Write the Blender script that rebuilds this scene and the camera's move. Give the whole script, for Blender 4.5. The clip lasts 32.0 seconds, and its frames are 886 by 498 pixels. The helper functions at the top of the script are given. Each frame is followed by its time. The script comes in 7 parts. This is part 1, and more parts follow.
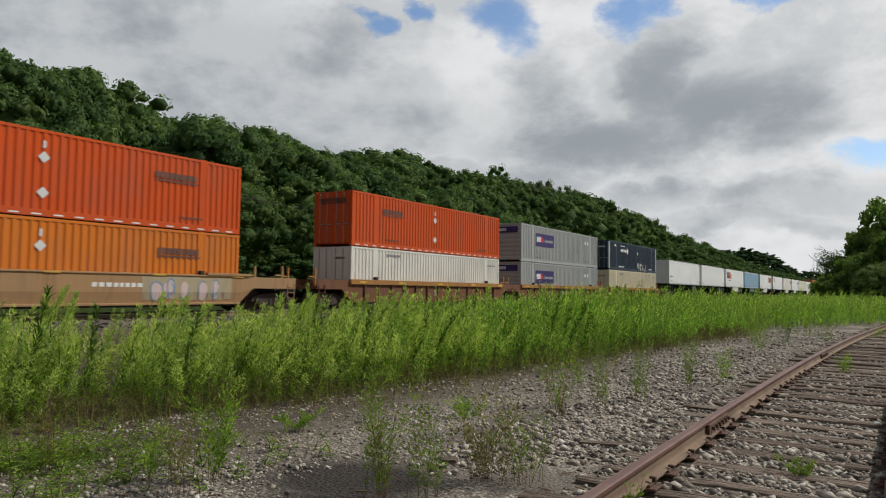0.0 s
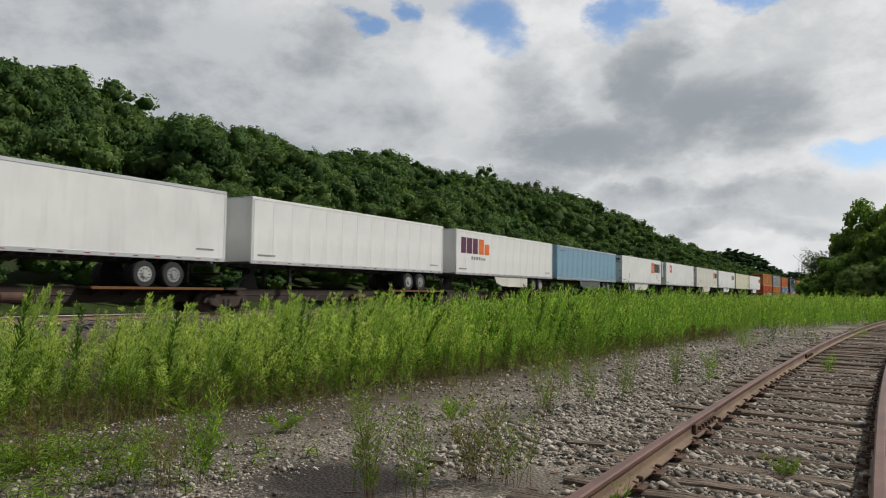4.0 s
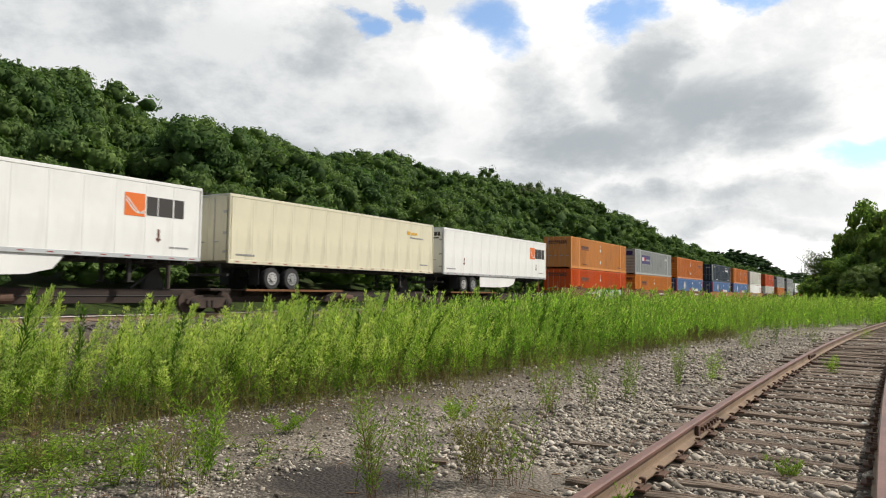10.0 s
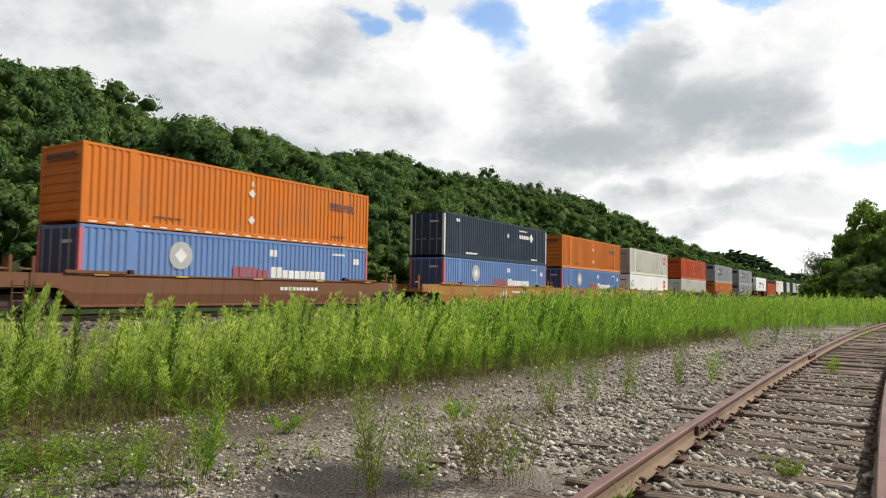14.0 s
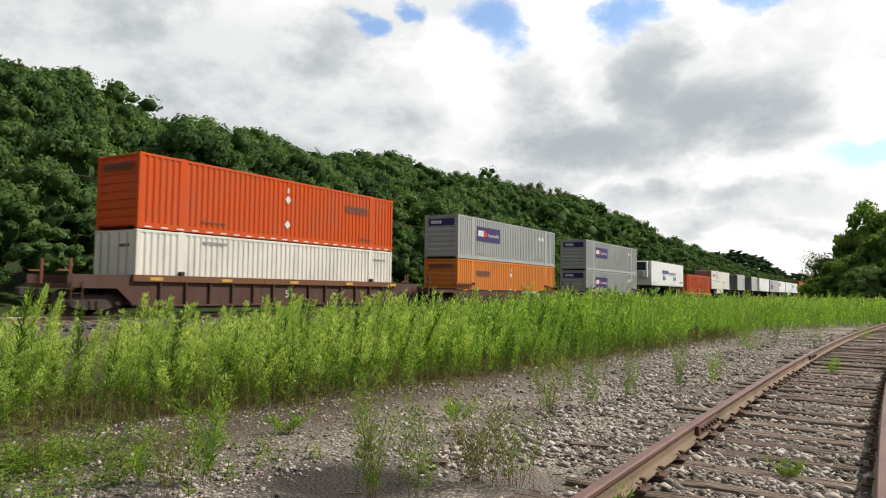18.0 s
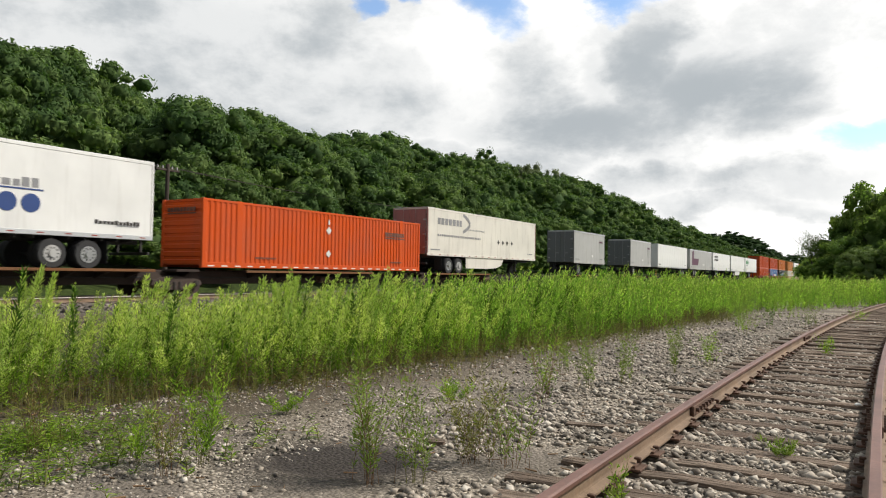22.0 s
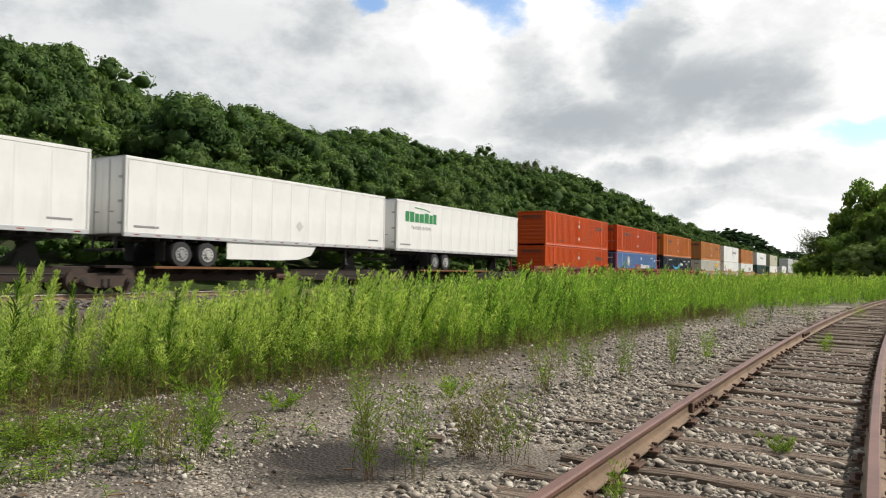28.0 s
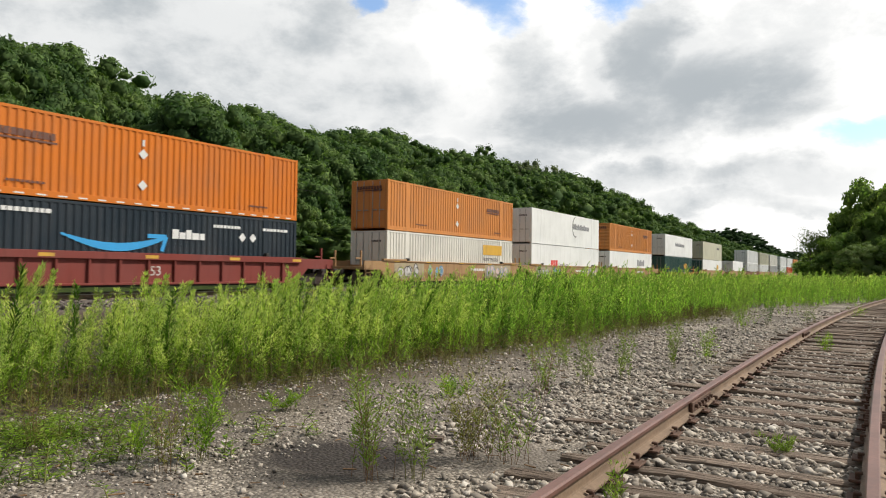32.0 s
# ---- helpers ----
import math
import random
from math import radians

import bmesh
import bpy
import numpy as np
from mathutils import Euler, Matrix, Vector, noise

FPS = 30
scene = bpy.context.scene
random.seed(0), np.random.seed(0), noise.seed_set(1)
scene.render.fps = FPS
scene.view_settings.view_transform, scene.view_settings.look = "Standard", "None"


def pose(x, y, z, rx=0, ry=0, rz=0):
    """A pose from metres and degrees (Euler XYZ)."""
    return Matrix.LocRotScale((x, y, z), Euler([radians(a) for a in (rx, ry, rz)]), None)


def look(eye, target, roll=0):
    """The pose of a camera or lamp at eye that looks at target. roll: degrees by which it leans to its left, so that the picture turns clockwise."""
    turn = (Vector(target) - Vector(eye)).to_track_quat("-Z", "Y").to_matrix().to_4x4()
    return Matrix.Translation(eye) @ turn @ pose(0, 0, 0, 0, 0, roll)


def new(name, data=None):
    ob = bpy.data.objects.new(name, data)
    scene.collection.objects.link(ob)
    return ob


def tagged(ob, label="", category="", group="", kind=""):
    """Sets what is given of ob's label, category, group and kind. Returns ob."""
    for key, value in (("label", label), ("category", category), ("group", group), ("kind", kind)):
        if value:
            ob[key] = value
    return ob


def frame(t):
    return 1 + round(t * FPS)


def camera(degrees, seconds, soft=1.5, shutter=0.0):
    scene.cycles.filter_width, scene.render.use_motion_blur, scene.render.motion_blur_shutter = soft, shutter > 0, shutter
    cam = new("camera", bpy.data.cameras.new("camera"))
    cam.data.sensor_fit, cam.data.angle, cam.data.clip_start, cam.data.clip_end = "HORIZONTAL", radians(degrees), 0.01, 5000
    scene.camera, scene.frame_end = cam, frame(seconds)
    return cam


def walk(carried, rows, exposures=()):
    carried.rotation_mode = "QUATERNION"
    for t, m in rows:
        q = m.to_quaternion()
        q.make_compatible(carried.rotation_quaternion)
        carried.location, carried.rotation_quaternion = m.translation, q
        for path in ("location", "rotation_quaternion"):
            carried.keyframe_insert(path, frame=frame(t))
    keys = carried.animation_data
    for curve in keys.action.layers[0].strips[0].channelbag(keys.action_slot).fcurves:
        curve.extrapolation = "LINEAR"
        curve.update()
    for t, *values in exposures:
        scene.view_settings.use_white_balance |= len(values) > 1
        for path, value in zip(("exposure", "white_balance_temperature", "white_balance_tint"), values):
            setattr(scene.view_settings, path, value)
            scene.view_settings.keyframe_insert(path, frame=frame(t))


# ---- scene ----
EYE = 1.38          # height of the lens over the gravel
SPEED = 21.2        # the train's pace, metres a second
MAIN_X = -24.75     # centre line of the running track
MAIN_RAIL = 0.33    # top of its rails

cam = camera(63.9, 32.0, soft=1.1, shutter=0.12)


def held(yaw, pitch, roll):
    """The camera's pose: degrees to the left of the track, up, and lean."""
    y, p = radians(yaw), radians(pitch)
    way = Vector((-math.sin(y) * math.cos(p), math.cos(y) * math.cos(p), math.sin(p)))
    return look((0, 0, EYE), Vector((0, 0, EYE)) + way, roll)


CAMERA_ROWS = [
    (0, 32.389, 3.251, 0.791),
    (0.5, 30.631, 3.261, 0.779),
    (1, 30.308, 3.258, 0.770),
    (1.5, 30.561, 3.272, 0.792),
    (2, 30.888, 3.274, 0.769),
    (2.5, 31.088, 3.267, 0.761),
    (3, 31.261, 3.311, 0.796),
    (3.5, 31.362, 3.314, 0.792),
    (5.5, 31.542, 3.333, 0.781),
    (6, 31.559, 3.351, 0.779),
    (7, 31.585, 3.373, 0.759),
    (8, 31.590, 3.380, 0.755),
    (9, 31.597, 3.382, 0.771),
    (10, 31.610, 3.380, 0.770),
    (11, 31.623, 3.364, 0.802),
    (12, 31.616, 3.348, 0.813),
    (13, 31.609, 3.362, 0.806),
    (14, 31.623, 3.388, 0.821),
    (14.5, 31.628, 3.386, 0.825),
    (16.5, 31.644, 3.407, 0.809),
    (17, 31.647, 3.404, 0.820),
    (18, 31.649, 3.403, 0.825),
    (19, 31.637, 3.399, 0.802),
    (19.5, 31.645, 3.321, 0.807),
    (20, 31.422, 2.250, 0.867),
    (20.5, 31.324, 2.051, 0.881),
    (21, 31.356, 2.071, 0.841),
    (21.5, 31.353, 1.978, 0.816),
    (22, 31.380, 1.908, 0.839),
    (22.5, 31.353, 1.836, 0.829),
    (23, 31.348, 1.761, 0.827),
    (23.5, 31.335, 1.696, 0.831),
    (24, 31.315, 1.644, 0.822),
    (25, 31.318, 1.656, 0.804),
    (25.5, 31.324, 1.663, 0.809),
    (27.5, 31.305, 1.655, 0.822),
    (28, 31.302, 1.652, 0.822),
    (29, 31.301, 1.645, 0.817),
    (30, 31.313, 1.648, 0.812),
    (31, 31.317, 1.640, 0.798),
    (32, 31.299, 1.631, 0.807),
]
walk(cam, [(t, held(a, b, c)) for t, a, b, c in CAMERA_ROWS],
     exposures=[(0.0, -0.64, 6400, 10), (1.0, -0.68, 6400, 10), (3.0, -0.68, 6400, 10), (6.0, -0.38, 6500, 10), (9.0, -0.12, 6600, 10), (13.0, 0.0, 6620, 10),
                (19.0, -0.04, 6620, 10), (25.0, -0.05, 6620, 10), (32.0, -0.04, 6620, 10)])

# ---- sky and sun ----
SUN_AZ, SUN_EL = radians(50), radians(46)   # azimuth from +Y towards +X
world = bpy.data.worlds.new("sky")
scene.world = world
world.use_nodes = True
wn, wl = world.node_tree.nodes, world.node_tree.links
wn.clear()


def wnode(kind, **inputs):
    n = wn.new(kind)
    for k, v in inputs.items():
        n.inputs[k].default_value = v
    return n


sky = wn.new("ShaderNodeTexSky")
sky.sky_type, sky.sun_disc = "NISHITA", False
sky.sun_elevation, sky.sun_rotation = SUN_EL, SUN_AZ
sky.air_density, sky.dust_density, sky.ozone_density = 1.0, 0.4, 2.0
coord = wn.new("ShaderNodeTexCoord")
sep = wn.new("ShaderNodeSeparateXYZ")
wl.new(coord.outputs["Generated"], sep.inputs[0])


def wmath(op, a, b=None, c=None, clamp=False):
    n = wn.new("ShaderNodeMath")
    n.operation, n.use_clamp = op, clamp
    for i, v in enumerate((a, b, c)):
        if v is None:
            continue
        if isinstance(v, (int, float)):
            n.inputs[i].default_value = v
        else:
            wl.new(v, n.inputs[i])
    return n.outputs[0]


def wnoise(scale, detail, rough, shift, distort=0.0, squash=1.7):
    m = wn.new("ShaderNodeMapping")
    m.inputs["Location"].default_value = shift
    m.inputs["Scale"].default_value = (1, 1, squash)
    wl.new(coord.outputs["Generated"], m.inputs["Vector"])
    n = wn.new("ShaderNodeTexNoise")
    n.inputs["Scale"].default_value, n.inputs["Detail"].default_value = scale, detail
    n.inputs["Roughness"].default_value, n.inputs["Distortion"].default_value = rough, distort
    wl.new(m.outputs[0], n.inputs["Vector"])
    return n.outputs["Fac"]


def wramp(v, lo, hi, a=0.0, b=1.0):
    n = wn.new("ShaderNodeMapRange")
    n.interpolation_type = "SMOOTHSTEP"
    wl.new(v, n.inputs["Value"])
    for k, x in (("From Min", lo), ("From Max", hi), ("To Min", a), ("To Max", b)):
        n.inputs[k].default_value = x
    return n.outputs[0]


shade = wnoise(4.6, 9.0, 0.62, (7.3, 2.2, 0.0), 0.1)
fray = wnoise(5.5, 10.0, 0.6, (1.3, 5.2, 0.0), 0.1)
fray2 = wnoise(6.5, 10.0, 0.6, (9.3, 1.2, 0.0), 0.1)
azimuth = wmath("MULTIPLY_ADD", fray, 14.0, wmath("MULTIPLY", wmath("ARCTAN2", sep.outputs[0], sep.outputs[1]), 57.2958))
height = wmath("MULTIPLY_ADD", fray2, 7.0, wmath("MULTIPLY", wmath("ARCSINE", sep.outputs[2]), 57.2958))


def bank(a, e, wide, high):
    """A soft-edged bank of cloud or clear sky about the bearing a and the height e, in degrees."""
    p = wmath("DIVIDE", wmath("SUBTRACT", azimuth, a + 7.0), wide)
    q = wmath("DIVIDE", wmath("SUBTRACT", height, e + 3.5), high)
    return wmath("SUBTRACT", 1.0, wmath("ADD", wmath("MULTIPLY", p, p), wmath("MULTIPLY", q, q)))


def most(values):
    out = values[0]
    for v in values[1:]:
        out = wmath("MAXIMUM", out, v)
    return out


clear = most([bank(*b) for b in ((-39.4, 21.0, 1.9, 1.3), (-34.6, 22.0, 1.7, 1.1), (-27.5, 20.9, 3.6, 2.3), (-17.0, 21.8, 2.6, 1.7), (-7.9, 21.6, 2.4, 1.3),
                                 (-0.3, 9.9, 3.2, 1.3), (-55.0, 33.0, 9.0, 4.0), (20.0, 30.0, 12.0, 6.0), (70.0, 28.0, 16.0, 5.0), (140.0, 35.0, 18.0, 7.0), (-120.0, 25.0, 14.0, 5.0))])
heavy = most([wmath("MULTIPLY", bank(*b[:4]), b[4]) for b in (
    (-22.0, 11.8, 9.5, 1.8, 1.0), (-25.5, 14.2, 3.2, 3.4, 0.7), (-14.2, 16.0, 2.6, 4.2, 0.9), (-9.5, 13.2, 6.0, 2.4, 0.95), (-29.0, 9.4, 6.0, 1.2, 0.7),
    (-57.0, 17.0, 19.0, 5.0, 1.15), (-42.0, 13.0, 12.0, 3.4, 0.7), (-36.0, 15.5, 3.5, 2.0, 0.5), (-15.8, 7.4, 3.6, 1.1, 0.7), (-5.6, 7.0, 5.0, 1.0, 0.6), (-11.0, 5.4, 6.5, 0.8, 0.55), (-3.0, 4.6, 5.0, 0.6, 0.5),
    (60.0, 22.0, 30.0, 6.0, 0.7), (150.0, 30.0, 40.0, 8.0, 0.7), (-130.0, 22.0, 40.0, 6.0, 0.7))])
cover = wramp(clear, -0.35, 0.9, 1.0, 0.0)
# unseen darker cloud overhead and behind the camera, added to cut the fill light
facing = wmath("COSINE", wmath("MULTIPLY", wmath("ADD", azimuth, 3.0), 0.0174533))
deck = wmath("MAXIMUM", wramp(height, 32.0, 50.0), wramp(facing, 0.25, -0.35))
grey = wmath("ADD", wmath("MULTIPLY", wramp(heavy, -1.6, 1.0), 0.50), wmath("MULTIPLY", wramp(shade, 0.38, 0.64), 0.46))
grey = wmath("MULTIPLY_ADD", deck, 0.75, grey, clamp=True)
tone = wn.new("ShaderNodeMix")
tone.data_type = "RGBA"
tone.inputs["A"].default_value = (1.24, 1.24, 1.23, 1)
tone.inputs["B"].default_value = (0.45, 0.50, 0.54, 1)
wl.new(grey, tone.inputs["Factor"])
sky_low = wn.new("ShaderNodeMix")
sky_low.data_type = "RGBA"
sky_low.blend_type = "MULTIPLY"
sky_low.inputs["Factor"].default_value = 1.0
sky_low.inputs["B"].default_value = (0.21, 0.21, 0.21, 1)
wl.new(sky.outputs[0], sky_low.inputs["A"])
# extra dark tone for the added sky out of view; it deepens shade
tone_dimmed = wn.new("ShaderNodeMix")
tone_dimmed.data_type = "RGBA"
tone_dimmed.inputs["B"].default_value = (0.26, 0.29, 0.32, 1)
wl.new(wmath("MULTIPLY", deck, 0.8), tone_dimmed.inputs["Factor"])
wl.new(tone.outputs["Result"], tone_dimmed.inputs["A"])
clouds = wn.new("ShaderNodeMix")
clouds.data_type = "RGBA"
wl.new(cover, clouds.inputs["Factor"])
wl.new(sky_low.outputs["Result"], clouds.inputs["A"])
wl.new(tone_dimmed.outputs["Result"], clouds.inputs["B"])
back = wnode("ShaderNodeBackground", Strength=1.0)
wl.new(clouds.outputs["Result"], back.inputs["Color"])
wout = wn.new("ShaderNodeOutputWorld")
wl.new(back.outputs[0], wout.inputs["Surface"])

sun = new("sun", bpy.data.lights.new("sun", "SUN"))
sun.data.energy, sun.data.angle, sun.data.color = 5.0, radians(3), (1.0, 0.95, 0.87)
way_down = -Vector((math.sin(SUN_AZ) * math.cos(SUN_EL), math.cos(SUN_AZ) * math.cos(SUN_EL), math.sin(SUN_EL)))
sun.matrix_world = look((60, 60, 120), Vector((60, 60, 120)) + way_down)

# ---- materials ----


def material(name):
    m = bpy.data.materials.new(name)
    m.use_nodes = True
    nt = m.node_tree
    b = nt.nodes["Principled BSDF"]
    return m, nt, b


def texture(nt, scale, detail=4.0, rough=0.55, stretch=(1, 1, 1), kind="Object", distort=0.0):
    tc = nt.nodes.new("ShaderNodeTexCoord")
    mp = nt.nodes.new("ShaderNodeMapping")
    mp.inputs["Scale"].default_value = stretch
    n = nt.nodes.new("ShaderNodeTexNoise")
    n.inputs["Scale"].default_value, n.inputs["Detail"].default_value = scale, detail
    n.inputs["Roughness"].default_value, n.inputs["Distortion"].default_value = rough, distort
    nt.links.new(tc.outputs[kind], mp.inputs["Vector"])
    nt.links.new(mp.outputs[0], n.inputs["Vector"])
    return n.outputs["Fac"]


def span(nt, v, lo, hi, a=0.0, b=1.0):
    n = nt.nodes.new("ShaderNodeMapRange")
    nt.links.new(v, n.inputs["Value"])
    for k, x in (("From Min", lo), ("From Max", hi), ("To Min", a), ("To Max", b)):
        n.inputs[k].default_value = x
    return n.outputs[0]


def blend(nt, fac, a, b, mode="MIX"):
    n = nt.nodes.new("ShaderNodeMix")
    n.data_type, n.blend_type = "RGBA", mode
    for key, v in (("Factor", fac), ("A", a), ("B", b)):
        if isinstance(v, (int, float)):
            n.inputs[key].default_value = v
        elif isinstance(v, tuple):
            n.inputs[key].default_value = (*v, 1)
        else:
            nt.links.new(v, n.inputs[key])
    return n.outputs["Result"]


def bump(nt, b, height, strength=0.3, distance=0.02):
    n = nt.nodes.new("ShaderNodeBump")
    n.inputs["Strength"].default_value, n.inputs["Distance"].default_value = strength, distance
    nt.links.new(height, n.inputs["Height"])
    nt.links.new(n.outputs[0], b.inputs["Normal"])


PAINTS = {}


def paint(name, colour, rough=0.45, dirt=0.35, grime=(0.16, 0.12, 0.08), metal=0.0):
    """Weathered paint: faded patches, streaks that run down, and specks."""
    if name in PAINTS:
        return PAINTS[name]
    m, nt, b = material(name)
    fade = texture(nt, 0.55, 3.0)
    streak = texture(nt, 2.2, 5.0, 0.65, (1.0, 1.6, 0.16))
    speck = texture(nt, 16.0, 3.0, 0.7)
    c1 = blend(nt, span(nt, fade, 0.35, 0.7), colour, tuple(min(1.0, c * 0.86 + 0.018) for c in colour))
    c2 = blend(nt, span(nt, streak, 0.52, 0.78, 0.0, dirt), c1, grime)
    c3 = blend(nt, span(nt, speck, 0.68, 0.78, 0.0, dirt * 0.8), c2, grime)
    nt.links.new(c3, b.inputs["Base Color"])
    nt.links.new(span(nt, streak, 0.3, 0.8, rough * 0.85, min(1.0, rough + 0.22)), b.inputs["Roughness"])
    b.inputs["Metallic"].default_value = metal
    b.inputs["Specular IOR Level"].default_value = 0.22
    bump(nt, b, fade, 0.25, 0.012)
    PAINTS[name] = m
    return m


def plain(name, colour, rough=0.6, vary=0.25, scale=6.0, metal=0.0, relief=0.0, kind="Object"):
    """A surface with grain at two scales."""
    if name in PAINTS:
        return PAINTS[name]
    m, nt, b = material(name)
    big, fine = texture(nt, scale * 0.2, 3.0, kind=kind), texture(nt, scale * 4, 4.0, 0.7, kind=kind)
    c1 = blend(nt, span(nt, big, 0.3, 0.7), tuple(c * (1 - vary) for c in colour), tuple(min(1, c * (1 + vary)) for c in colour))
    c2 = blend(nt, span(nt, fine, 0.35, 0.75, 0.0, 0.6), c1, tuple(c * (1 - vary * 1.6) for c in colour))
    nt.links.new(c2, b.inputs["Base Color"])
    b.inputs["Roughness"].default_value, b.inputs["Metallic"].default_value = rough, metal
    if relief:
        bump(nt, b, fine, 0.6, relief)
    PAINTS[name] = m
    return m


def foliage(name, dark, light, patch=0.12, dry=None, hues=None, column=0.0, through_light=0.36):
    """Leaves: each one its own shade, and drifts of tone from plant to plant; light shines through."""
    m, nt, b = material(name)
    geo = nt.nodes.new("ShaderNodeNewGeometry")
    drift = texture(nt, patch, 2.0)
    c = blend(nt, geo.outputs["Random Per Island"], dark, light)
    c = blend(nt, span(nt, drift, 0.4, 0.7, 0.0, 0.5), c, tuple(x * 0.7 for x in dark))
    if hues:
        # each tree leans to its own green
        tree_tone = blend(nt, span(nt, texture(nt, 0.19, 1.0), 0.36, 0.64), hues[0], hues[1])
        c = blend(nt, 1.0, c, tree_tone, "MULTIPLY")
        c = blend(nt, span(nt, texture(nt, 2.2, 3.0, 0.6), 0.42, 0.62, 0.45, 0.0), c, tuple(x * 0.5 for x in dark))
    if column:
        # each upright plant has its own tone from foot to tip
        own = span(nt, texture(nt, column, 1.0, 0.5, (1, 1, 0.1)), 0.32, 0.68, 0.0, 1.0)
        c = blend(nt, 1.0, c, blend(nt, own, (0.58, 0.68, 0.65), (1.3, 1.2, 1.1)), "MULTIPLY")
    if dry:
        c = blend(nt, span(nt, texture(nt, patch * 9, 2.0), 0.62, 0.72, 0.0, 0.7), c, dry)
    nt.links.new(c, b.inputs["Base Color"])
    b.inputs["Roughness"].default_value = 0.75
    b.inputs["Specular IOR Level"].default_value = 0.08
    tr = nt.nodes.new("ShaderNodeBsdfTranslucent")
    nt.links.new(blend(nt, 1.0, c, (1.0, 1.2, 0.6), "MULTIPLY"), tr.inputs["Color"])
    mix = nt.nodes.new("ShaderNodeMixShader")
    mix.inputs[0].default_value = through_light
    nt.links.new(b.outputs[0], mix.inputs[1])
    nt.links.new(tr.outputs[0], mix.inputs[2])
    nt.links.new(mix.outputs[0], nt.nodes["Material Output"].inputs["Surface"])
    return m


ORANGE_RED = paint("orange_red_paint", (0.57, 0.074, 0.004), 0.42, 0.22)
ORANGE = paint("orange_paint", (0.60, 0.165, 0.014), 0.45, 0.3)
TAN_ORANGE = paint("faded_orange_paint", (0.60, 0.235, 0.062), 0.55, 0.35)
AMBER = paint("amber_orange_paint", (0.62, 0.20, 0.030), 0.5, 0.3)
GREY = paint("silver_grey_paint", (0.37, 0.38, 0.37), 0.45, 0.3)
PALE_GREY = paint("pale_grey_paint", (0.43, 0.43, 0.42), 0.4, 0.3)
WHITE = paint("white_paint", (0.80, 0.80, 0.78), 0.35, 0.16)
WORN_WHITE = paint("worn_white_paint", (0.71, 0.685, 0.61), 0.45, 0.36)
CREAM = paint("cream_paint", (0.66, 0.58, 0.42), 0.5, 0.35)
YELLOWED = paint("yellowed_white_paint", (0.68, 0.64, 0.48), 0.45, 0.4)
NAVY = paint("dark_navy_paint", (0.020, 0.038, 0.062), 0.4, 0.2, (0.1, 0.09, 0.08))
BLACK_BLUE = paint("black_blue_paint", (0.014, 0.024, 0.034), 0.4, 0.2, (0.1, 0.09, 0.08))
BLUE = paint("chalky_blue_paint", (0.13, 0.235, 0.47), 0.6, 0.35)
LIGHT_BLUE = paint("light_blue_paint", (0.225, 0.375, 0.495), 0.5, 0.5)
DARK_GREEN = paint("dark_green_paint", (0.03, 0.085, 0.075), 0.5, 0.3)
BEIGE = paint("beige_paint", (0.50, 0.48, 0.36), 0.5, 0.35)
RUST_BROWN = paint("rusty_brown_paint", (0.165, 0.070, 0.032), 0.75, 0.6, (0.06, 0.035, 0.024))
DARK_BROWN = paint("dark_brown_paint", (0.085, 0.042, 0.028), 0.75, 0.5, (0.035, 0.024, 0.018))
OXIDE_RED = paint("oxide_red_paint", (0.20, 0.040, 0.030), 0.65, 0.45, (0.07, 0.03, 0.024))
OCHRE = paint("ochre_yellow_paint", (0.35, 0.165, 0.040), 0.65, 0.6, (0.12, 0.07, 0.04))
YELLOW = paint("faded_yellow_paint", (0.62, 0.36, 0.05), 0.6, 0.5)
TAN_CAR = paint("tan_weathered_paint", (0.36, 0.215, 0.10), 0.7, 0.6, (0.12, 0.07, 0.045))
PURPLE = paint("purple_panel_paint", (0.036, 0.023, 0.125), 0.4, 0.12)
INK_WHITE = plain("white_lettering", (0.72, 0.72, 0.70), 0.5, 0.1)
INK_DARK = plain("dark_lettering", (0.035, 0.03, 0.028), 0.5, 0.1)
INK_BROWN = plain("brown_lettering", (0.13, 0.05, 0.03), 0.55, 0.15)
INK_RED = plain("red_lettering", (0.62, 0.035, 0.025), 0.5, 0.1)
INK_TAPE = plain("dark_red_tape", (0.30, 0.045, 0.03), 0.4, 0.2)
INK_ORANGE = plain("orange_lettering", (0.75, 0.16, 0.02), 0.5, 0.1)
INK_BLUE = plain("blue_lettering", (0.02, 0.055, 0.20), 0.5, 0.1)
INK_CYAN = plain("cyan_lettering", (0.03, 0.32, 0.66), 0.5, 0.1)
INK_GREEN = plain("green_lettering", (0.02, 0.24, 0.07), 0.5, 0.1)
INK_GREY = plain("grey_lettering", (0.25, 0.25, 0.26), 0.5, 0.1)
INK_PURPLE = plain("plum_lettering", (0.10, 0.020, 0.060), 0.5, 0.1)
SILVER_TAPE = plain("silver_placard", (0.62, 0.62, 0.60), 0.35, 0.1)
SPRAY_WHITE = paint("white_spray_paint", (0.55, 0.53, 0.50), 0.7, 0.6)
SPRAY_BLUE = paint("blue_spray_paint", (0.16, 0.30, 0.42), 0.7, 0.6)
SPRAY_PINK = paint("pale_pink_spray_paint", (0.60, 0.46, 0.43), 0.7, 0.5)
SPRAY_CREAM = paint("cream_spray_paint", (0.40, 0.33, 0.21), 0.7, 0.6)
SPRAY_TEAL = paint("teal_spray_paint", (0.40, 0.52, 0.46), 0.7, 0.6)
SPRAY_BLACK = paint("black_spray_paint", (0.05, 0.045, 0.04), 0.7, 0.5)
